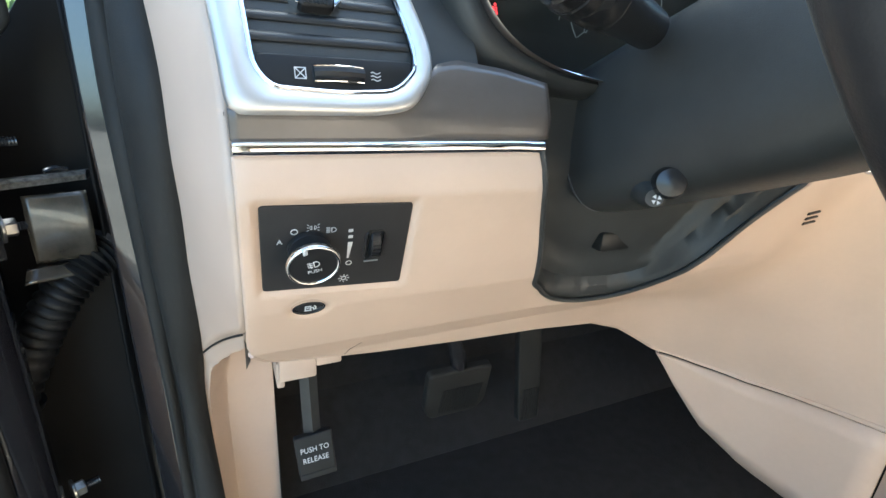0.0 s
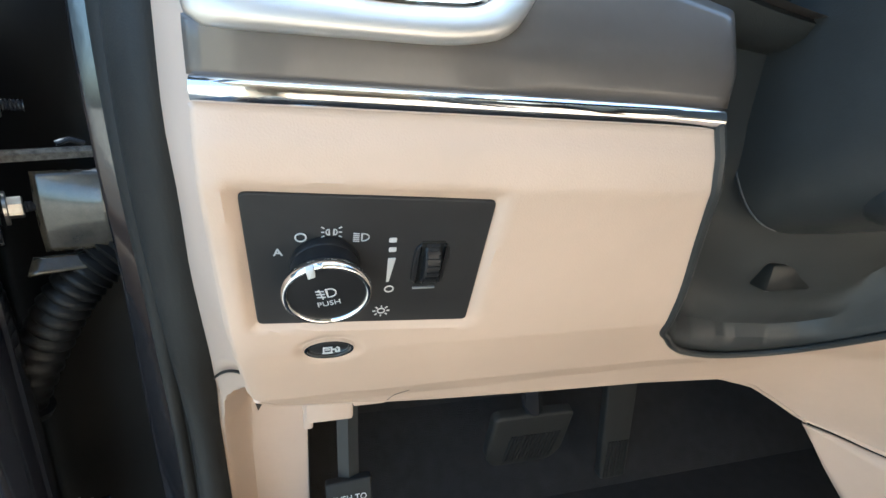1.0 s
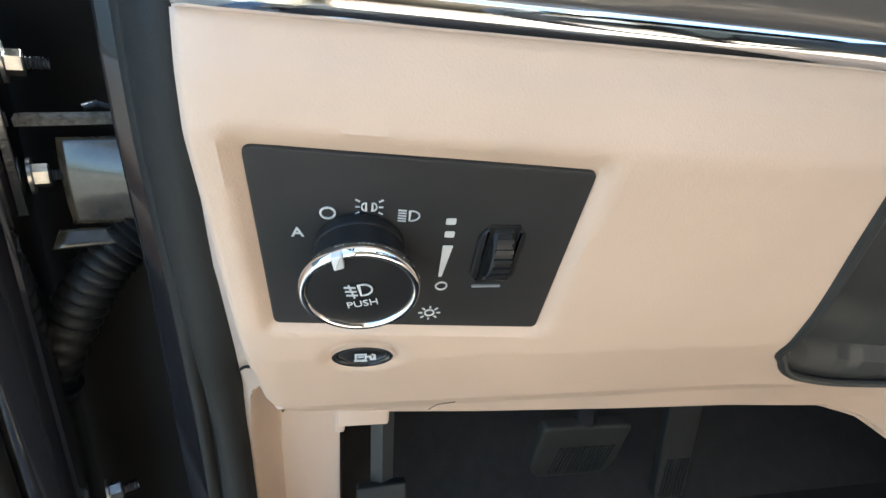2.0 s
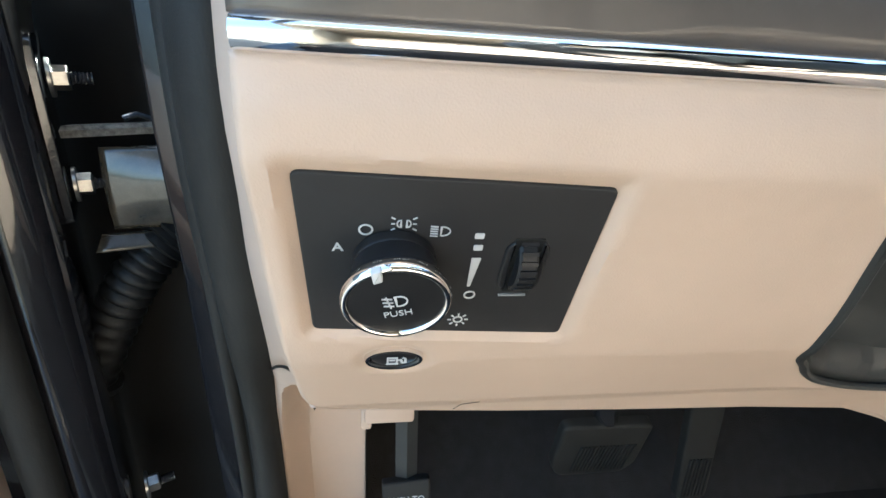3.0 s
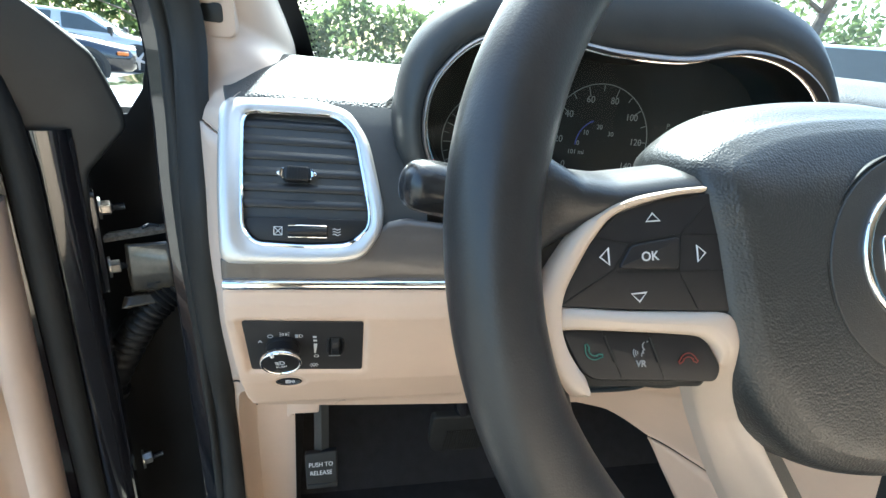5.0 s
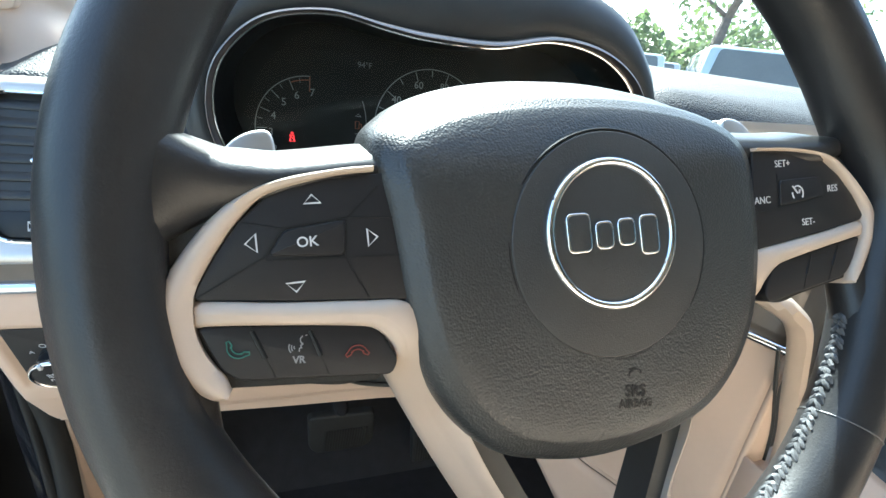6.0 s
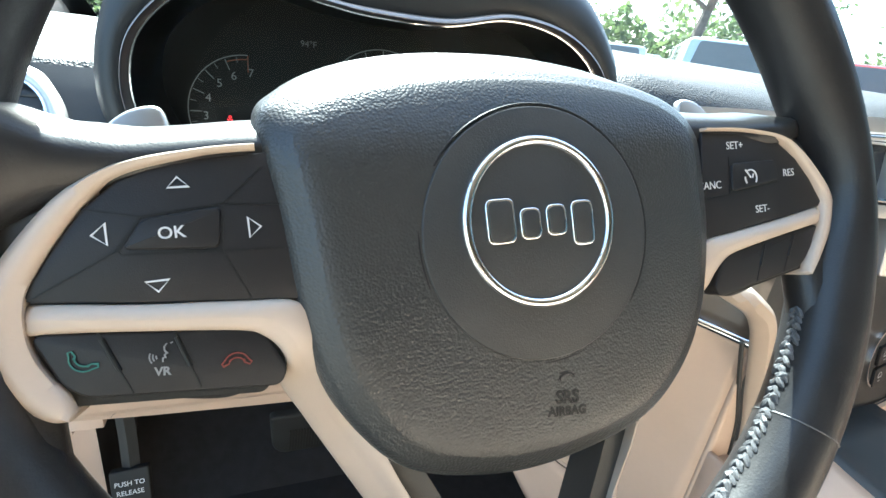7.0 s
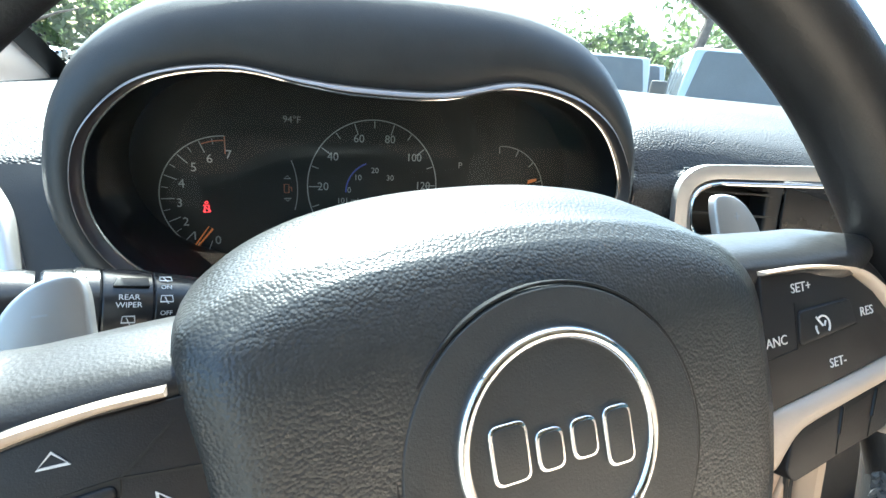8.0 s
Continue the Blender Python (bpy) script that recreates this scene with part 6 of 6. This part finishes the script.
# ---- open front door ----
door = thing("front_door", "open black front door with cream inner trim", "car door", m=DM)
part("shell", box(0.034, -0.085, 0.28, 1.05, 0.046, 1.02, 0.012), PAINT, door, "glossy black door shell")
part("front_flange", loft([[Vector((a, b_, z)) for z in steps(0.30, 10, 1.02)] for a, b_ in ((0.034, 0.020), (0.037, 0.040), (0.046, 0.050), (0.060, 0.054), (0.072, 0.050))], False), PAINT, door, "painted inner flange")
part("weatherstrip", tube([(0.080, 0.056, z) for z in steps(0.30, 14, 0.98)] + [(0.084, 0.050, 1.03), (0.095, 0.035, 1.08), (0.13, 0.01, 1.12)], 0.0125, 12), RUBBER, door, "black door weatherstrip")
part("trim_edge", loft([[Vector((a + lerp(z, (0.32, 0.958), (0.010, -0.002)), b_, z)) for a, b_ in ((0.098, 0.046), (0.098, 0.062), (0.0995, 0.071), (0.103, 0.079), (0.108, 0.085), (0.115, 0.0885), (0.122, 0.0885), (0.127, 0.085), (0.131, 0.052), (0.17, 0.050), (0.17, 0.040))] for z in steps(0.32, 12, 0.960)], True, (True, True)), CREAM, door, "cream door trim edge")
def trim_main(z):
    out = lerp(z, (0.32, 0.66, 0.695, 0.715, 0.745, 0.80, 0.945, 0.958), (0.082, 0.084, 0.088, 0.100, 0.112, 0.104, 0.098, 0.088))
    a0 = lerp(z, (0.32, 0.66, 0.70, 0.745, 0.82, 0.958), (0.166, 0.164, 0.166, 0.156, 0.150, 0.142))
    return [(a0, 0.060), (a0, out - 0.010), (a0 + 0.004, out - 0.003), (a0 + 0.012, out), (0.40, out + 0.004), (1.02, out), (1.02, 0.060)]
part("trim_panel", loft([[Vector((a, b_, z)) for a, b_ in trim_main(z)] for z in steps(0.32, 10, 0.66, 10, 0.75, 12, 0.957)], True, (True, True)), CREAM, door, "cream padded door panel", angle=50)
part("upper_trim", loft([[Vector((a, b_, z)) for a, b_ in ((0.098, 0.046), (0.098, 0.080), (0.110, 0.088), (0.16, 0.090), (0.30, 0.088), (1.02, 0.088), (1.02, 0.046))] for z in (0.9605, 1.00, 1.05, 1.13)], True, (True, True)), BLACK, door, "black upper door trim", mods=(BEVEL(0.006),))
part("mirror_sail", prism(rounded([(0.036, 0.900), (0.030, 0.975), (0.008, 1.000), (-0.008, 1.018), (-0.008, 1.036), (0.002, 1.066), (0.012, 1.091), (0.04, 1.118), (0.14, 1.20), (0.30, 1.33), (0.42, 1.40), (0.42, 0.900)], 0.006), -0.050, 0.040, 0.006, basis((0, 0, 0), (1, 0, 0), (0, 0, 1), (0, 1, 0))), BLACK, door, "black mirror mount")
part("speaker_grille", prism(oval(0.285, 0.60, 0.085, 0.085, 40), 0.07, 0.0885, 0.004, basis((0, 0, 0), (1, 0, 0), (0, 0, 1), (0, 1, 0))), GREY, door, "speaker grille")

hinge_on(door, 0.0)

# ---- windscreen and shell ----
wy = lambda z: lerp(z, (1.075, 1.124, 1.157, 1.30, 1.62), (0.722, 0.634, 0.575, 0.330, -0.10))
wx = lambda z: lerp(z, (1.075, 1.124, 1.157, 1.30, 1.62), (0.058, 0.048, 0.041, 0.0, -0.13))
screen = thing("windshield", "clear windscreen with black dotted border", "windscreen", kind="structure")
g_ = part("pane", grid(lambda s, v: (lerp(s, (0, 1), (wx(1.075 + 0.55 * v) - 0.02, 1.60 - wx(1.075 + 0.55 * v))), wy(1.075 + 0.55 * v) + 0.10 * math.sin(math.pi * s), 1.075 + 0.55 * v), steps(0, 24, 1), steps(0, 6, 1)), GLASS, screen, "clear glass")
g_.visible_shadow = False
part("border", grid(lambda s, v: (wx(1.075 + 0.55 * v) - 0.03 + 0.030 * s, wy(1.075 + 0.55 * v) - 0.004, 1.075 + 0.55 * v), (0, 1), steps(0, 10, 1)), FACE, screen, "black printed border")
dots = bmesh.new()
for i in range(70):
    for j in range(3):
        z = 1.085 + i * 0.0075
        r = 0.0016 - 0.0004 * j
        prism(oval(wx(z) + 0.0022 + 0.0042 * j, z + 0.002 * (j % 2), r, r, 8), 0, 0.0003, 0, basis((0, wy(z) - 0.005, 0), (1, 0, 0), (0, 0, 1), (0, -1, 0)), dots)
tagged(part("border_dots", dots, FACE, screen), kind="stuff")

def slab(name, bm, mat, label, category):
    ob = part(name, bm, mat)
    return tagged(ob, label, category, kind="structure")
slab("floor", grid(lambda x, v: (x, lerp(v, (0, 0.7, 0.85, 1), (-1.6, 0.56, 0.66, 0.72)), lerp(v, (0, 0.7, 0.85, 1), (0.40, 0.42, 0.52, 1.0))), steps(-0.035, 6, 1.5), steps(0, 20, 1)), CARPET, "black carpeted car floor and toe board", "floor")
slab("ceiling", box(-0.16, -1.70, 1.625, 1.60, -0.10, 1.66), HEADLINER, "pale cloth headliner", "ceiling")
slab("wall_right_lower", box(1.50, -1.70, 0.36, 1.56, 1.0, 1.08), CREAM, "cream far door trim", "wall")
slab("wall_right_upper", box(1.515, -1.70, 1.08, 1.535, 0.62, 1.625), glass("tinted_window_glass", (0.30, 0.33, 0.32), 0.4), "tinted side windows of the far doors", "window")
slab("wall_rear", box(-0.10, -1.76, 0.36, 1.55, -1.70, 1.64), HEADLINER, "plain rear of the cabin", "wall")
slab("wall_left_rear", box(-0.12, -1.70, 0.36, -0.06, -0.42, 1.64), HEADLINER, "plain cabin side behind the door opening", "wall")
slab("wall_seat_backs", box(0.0, -0.85, 0.42, 1.45, -0.70, 1.20, 0.03), CREAM, "cream seat backs", "wall")

# ---- outside ----
G = -0.12
slab("ground", grid(lambda x, y: (x, y, G + 0.01 * math.sin(x * 0.3) * math.cos(y * 0.21)), steps(-400, 30, -30, 20, 30, 30, 400), steps(-400, 20, -30, 20, 40, 30, 900)), CONCRETE, "sunlit pale concrete parking lot reaching the horizon", "ground")

CARGLASS = material("car_window_glass", (0.075, 0.085, 0.09), 0.12, vary=0.12, scale=2, spec=0.3)
TYRE = material("tyre_rubber", (0.02, 0.02, 0.02), 0.8, vary=0.2, scale=20, grain="noise", gscale=200, depth=0.001)
ALLOY = material("alloy_wheel", (0.5, 0.5, 0.52), 0.3, 0.9, vary=0.05)
def paint(name, col):
    return material(name, col, 0.25, 0.1, vary=0.05, scale=3, coat=1.0)
BLUE, WHITEP, REDP, BLACKP = paint("pale_blue_paint", (0.33, 0.39, 0.42)), paint("silver_paint", (0.42, 0.43, 0.43)), paint("red_paint", (0.35, 0.03, 0.025)), paint("dark_blue_black_paint", (0.012, 0.015, 0.025))


def pane(name, quad, inset, mat, th, label="", r=0.05):
    """A flat pane with rounded corners lying on a four-cornered face, 6 mm proud of it."""
    q = [Vector(p) for p in quad]
    u = (q[1] - q[0]).normalized()
    n = u.cross(q[3] - q[0]).normalized()
    if n.dot(sum(q, Vector()) / 4 - Vector((2.4, 0, 1.3))) < 0:
        n = -n
    v = n.cross(u)
    flat = [Vector(((p - q[0]).dot(u), (p - q[0]).dot(v))) for p in q]
    c = sum(flat, Vector((0, 0))) / 4
    flat = [p + (c - p).normalized() * inset for p in flat]
    return part(name, prism(rounded(flat, r, 4), -0.004, 0.006, 0.002, basis(q[0], u, v, n)), mat, th, label)


def car(label, mat, m, style):
    """A parked car, nose at the origin: body, glasshouse with panes, wheels in dark arches, lamps, mirrors."""
    stations, house, wheels, hw, lamp_z = style
    th = thing("parked_car", label, "car", m=m)
    rows = []
    for x, lo, hi, k in stations:
        w = hw * k
        half = [(0.80 * w, lo), (0.97 * w, lo + 0.10), (w, lo + 0.28), (w, hi - 0.22), (0.97 * w, hi - 0.07), (0.88 * w, hi - 0.01), (0.45 * w, hi + 0.02)]
        rows.append([Vector((x, y, z)) for y, z in half] + [Vector((x, -y, z)) for y, z in reversed(half)])
    part("body", loft(rows, True, (True, True)), mat, th, "", 50)
    (x0, z0), (x1, z1), (x2, z2), (x3, z3), wb, wt = house
    base = lambda s: (Vector((x0, s * wb, z0)), Vector((x1, s * wt, z1)), Vector((x2, s * wt, z2)), Vector((x3, s * wb, z3)))
    A, B = base(1), base(-1)
    part("roof", loft([list(A), [p + Vector((0, -0.06, 0.035)) if p.z > z0 + 0.3 else p for p in A], [p + Vector((0, 0.06, 0.035)) if p.z > z0 + 0.3 else p for p in B], list(B)], True, (True, True)), mat, th, "painted roof and window pillars", 30, (BEVEL(0.03, 2),))
    up = lambda p, s: p + Vector((0, -0.06 * s, 0.035))
    pane("windscreen", (A[0], B[0], up(B[1], -1), up(A[1], 1)), 0.085, CARGLASS, th, "reflecting windscreen")
    pane("rear_window", (B[3], A[3], up(A[2], 1), up(B[2], -1)), 0.10, CARGLASS, th, "dark rear window")
    for s, Q in ((1, A), (-1, B)):
        f = lambda t, up: (Q[0].lerp(Q[3], t)).lerp(Q[1].lerp(Q[2], t), up)
        pane("side_window", (f(0.03, 0.04), f(0.47, 0.04), f(0.46, 0.96), f(0.05, 0.96)), 0.05, CARGLASS, th, "side window")
        pane("side_window", (f(0.53, 0.04), f(0.93, 0.04), f(0.92, 0.96), f(0.54, 0.96)), 0.05, CARGLASS, th, "side window")
        mir = part("wing_mirror", box(x0 + 0.12, s * (hw + 0.12) - 0.10, z0 + 0.03, x0 + 0.24, s * (hw + 0.12) + 0.10, z0 + 0.21, 0.03), TRIMBLACK, th, "black door mirror")
        part("mirror_arm", tube([(x0 + 0.20, s * hw * 0.93, z0 - 0.02), (x0 + 0.19, s * (hw + 0.06), z0 + 0.06)], 0.022, 8), TRIMBLACK, mir)
        for x in (x0 + 0.35, (x0 + x3) / 2 + 0.12, x3 - 0.22):
            part("door_seam", tube([(x, s * (hw + 0.002), z) for z in (0.42, 0.7, z0 - 0.24)], 0.006, 6), TRIMBLACK, th)
        for x in ((x0 + x3) / 2 - 0.10, x3 - 0.42):
            part("door_handle", tube([(x - 0.10, s * (hw + 0.012), z0 - 0.27), (x, s * (hw + 0.03), z0 - 0.265), (x + 0.10, s * (hw + 0.012), z0 - 0.27)], 0.013, 8), ALLOY, th, "bright door handle")
        part("headlamp", tube([(stations[0][0] + 0.10, s * hw * 0.72, lamp_z), (stations[0][0] - 0.02, s * hw * 0.72, lamp_z)], [0.11, 0.10], 18), ALLOY, th, "headlamp")
        part("corner_lamp", box(stations[1][0] + 0.02, s * hw * 0.955 - 0.02, lamp_z - 0.05, stations[1][0] + 0.22, s * hw * 0.955 + 0.03, lamp_z + 0.02, 0.01), LAMP_AMBER, th, "amber corner lamp")
        for x in wheels:
            side = Matrix.Translation((x, s * (hw - 0.012), 0.335)) @ Matrix.Rotation(radians(-90 * s), 4, "X")
            ring = lambda prof, n=36: loft([[side @ Vector((r * math.cos(2 * math.pi * i / n), r * math.sin(2 * math.pi * i / n), w)) for i in range(n)] for r, w in prof], True, (True, True))
            part("wheel_arch", ring(((0.41, -0.10), (0.41, 0.016), (0.36, 0.016))), TRIMBLACK, th, "dark wheel arch")
            wh = part("wheel", ring(((0.30, -0.20), (0.33, -0.16), (0.335, 0.0), (0.325, 0.030), (0.30, 0.040), (0.265, 0.036), (0.255, 0.018))), TYRE, th, "black tyre")
            for k in range(5):
                a = 2 * math.pi * k / 5 + 0.3
                d, e = Vector((math.cos(a), math.sin(a), 0)), Vector((-math.sin(a), math.cos(a), 0))
                part("wheel_spoke", prism([(0.03, -0.040), (0.25, -0.022), (0.25, 0.022), (0.03, 0.040)], 0.016, 0.036, 0.006, side @ basis((0, 0, 0), d, e, (0, 0, 1))), ALLOY, wh)
            part("wheel_hub", prism(oval(0, 0, 0.06, 0.06, 18), 0.016, 0.042, 0.006, side), ALLOY, wh)
    for y in (-0.50, 0.12):
        part("wiper", tube([(x0 - 0.05, y * hw * 1.2, z0 + 0.015), (x0 + 0.02, y * hw * 1.2 + 0.12, z0 + 0.045), (x0 + 0.035, y * hw * 1.2 + 0.50, z0 + 0.06)], 0.014, 6), TRIMBLACK, th, "black wiper")
    part("grille", box(stations[0][0] - 0.012, -hw * 0.5, lamp_z - 0.12, stations[0][0] + 0.05, hw * 0.5, lamp_z + 0.10, 0.01), TRIMBLACK, th, "dark grille")
    return th


TRIMBLACK = material("black_exterior_trim", (0.02, 0.02, 0.02), 0.5, vary=0.1, scale=10)
LAMP_AMBER = material("amber_lamp_plastic", (0.55, 0.16, 0.03), 0.2, vary=0.05)
OFFROAD = (((0.0, 0.45, 1.02, 0.90), (0.06, 0.42, 1.08, 0.96), (0.7, 0.40, 1.13, 1.0), (1.40, 0.40, 1.19, 1.0), (3.9, 0.40, 1.20, 1.0), (4.2, 0.45, 1.18, 0.97)), ((1.40, 1.17), (1.60, 1.76), (3.95, 1.78), (4.12, 1.17), 0.76, 0.70), (0.78, 3.28), 0.86, 0.86)
SALOON = (((0.0, 0.35, 0.66, 0.80), (0.10, 0.28, 0.76, 0.92), (0.8, 0.25, 0.88, 1.0), (1.35, 0.25, 0.95, 1.0), (3.7, 0.25, 1.00, 1.0), (4.5, 0.28, 0.98, 0.94), (4.65, 0.38, 0.86, 0.86)), ((1.25, 0.92), (2.05, 1.40), (3.25, 1.42), (4.10, 0.98), 0.84, 0.66), (0.88, 3.66), 0.92, 0.66)
car("pale blue boxy off-road car facing the windscreen", BLUE, Matrix.Translation((4.648, 3.178, G)) @ pose(0, 0, 0, 0, 0, 50), OFFROAD)
car("dark blue-black saloon with five-spoke alloy wheels", BLACKP, Matrix.Translation((-4.44, 12.84, G)) @ pose(0, 0, 0, 0, 0, 200), SALOON)
car("silver off-road car parked beyond the pale blue one", WHITEP, Matrix.Translation((5.35, 6.65, G)) @ pose(0, 0, 0, 0, 0, 52), OFFROAD)
car("silver grey off-road car in the same row", WHITEP, Matrix.Translation((7.3, 8.4, G)) @ pose(0, 0, 0, 0, 0, 50), OFFROAD)
car("red off-road car parked beside the pale blue one", REDP, Matrix.Translation((6.9, 3.0, G)) @ pose(0, 0, 0, 0, 0, 44), OFFROAD)
car("pale silver saloon seen past the windscreen pillar", WHITEP, Matrix.Translation((-4.6, 16.6, G)) @ pose(0, 0, 0, 0, 0, 190), SALOON)

BARK = material("tree_bark", (0.10, 0.08, 0.065), 0.9, vary=0.3, scale=6, grain="noise", gscale=40, depth=0.01)
LEAF = leaf_material("green_leaves", (0.11, 0.155, 0.06))
def tree(seed, x, y, height, crown, label):
    r = random.Random(seed)
    th = thing("tree", label, "tree", "trees beyond the lot", m=Matrix.Translation((x, y, G)))
    top = height * 0.75
    trunk = [Vector((r.uniform(-0.15, 0.15) * k, r.uniform(-0.15, 0.15) * k, top * k / 5)) for k in range(6)]
    tr = bmesh.new()
    tube(trunk, [0.24 - 0.035 * k for k in range(6)], 9, bm=tr)
    tips = []
    for k in range(9):
        s = trunk[2 + k % 4]
        a = r.uniform(0, 6.28)
        e = s + Vector((math.cos(a), math.sin(a), r.uniform(0.3, 0.9))) * crown * r.uniform(0.5, 0.9)
        tube([s, (s + e) / 2 + Vector((0, 0, 0.1)), e], [0.08, 0.05, 0.02], 6, bm=tr)
        tips.append(e)
    part("trunk", tr, BARK, th, "brown trunk and limbs")
    vs_, fs = [], []
    for k in range(26):
        c = r.choice(tips + [trunk[-1]]) + Vector((r.gauss(0, 1), r.gauss(0, 1), r.gauss(0, 0.8))) * crown * 0.30
        for q in range(38):
            p = c + Vector((r.gauss(0, 1), r.gauss(0, 1), r.gauss(0, 0.8))) * crown * 0.13
            u_ = Vector((r.gauss(0, 1), r.gauss(0, 1), r.gauss(0, 1))).normalized() * 0.14
            v_ = u_.cross(Vector((r.gauss(0, 1), r.gauss(0, 1), r.gauss(0, 1)))).normalized() * 0.07
            n0 = len(vs_)
            vs_ += [p - u_, p + v_, p + u_, p - v_]
            fs.append((n0, n0 + 1, n0 + 2, n0 + 3))
    me = bpy.data.meshes.new("crown")
    me.from_pydata([tuple(p) for p in vs_], [], fs)
    me.materials.append(LEAF)
    ob = tagged(new("crown", me), kind="stuff")
    ob.parent = th
    ob["label"] = "loose green leaves"
rt = random.Random(9)
for k, (x, y, h, c) in enumerate(((12.6, 11.9, 7.5, 2.2), (18, 27, 4.2, 2.4), (24, 20, 4.6, 2.8), (9, 38, 5.0, 3.0), (-2.5, 26, 5, 3.0), (-9, 27, 4.5, 2.8), (-15, 24, 5, 3.0), (29, 13, 5, 3.0))):
    tree(20 + k, x, y, h, c, "leafy green tree at the edge of the lot")
hv, hf = [], []
for k in range(15000):
    a = rt.uniform(-0.9, 1.35)
    d = 34 + rt.uniform(-1.5, 1.5)
    top = 3.2 + 0.9 * math.sin(a * 11) + 0.6 * math.sin(a * 29 + 1) + 0.4 * math.sin(a * 67)
    p = Vector((d * math.sin(a), d * math.cos(a), G + top * rt.uniform(0.0, 1.0) ** 0.8 + abs(rt.gauss(0, 0.25))))
    u_ = Vector((rt.gauss(0, 1), rt.gauss(0, 1), rt.gauss(0, 1))).normalized() * 0.32
    v_ = u_.cross(Vector((rt.gauss(0, 1), rt.gauss(0, 1), rt.gauss(0, 1)))).normalized() * 0.16
    n0 = len(hv)
    hv += [p - u_, p + v_, p + u_, p - v_]
    hf.append((n0, n0 + 1, n0 + 2, n0 + 3))
me = bpy.data.meshes.new("hedge")
me.from_pydata([tuple(p) for p in hv], [], hf)
me.materials.append(LEAF)
tagged(new("hedge", me), "band of green bushes along the lot's far edge", "bushes", kind="stuff")
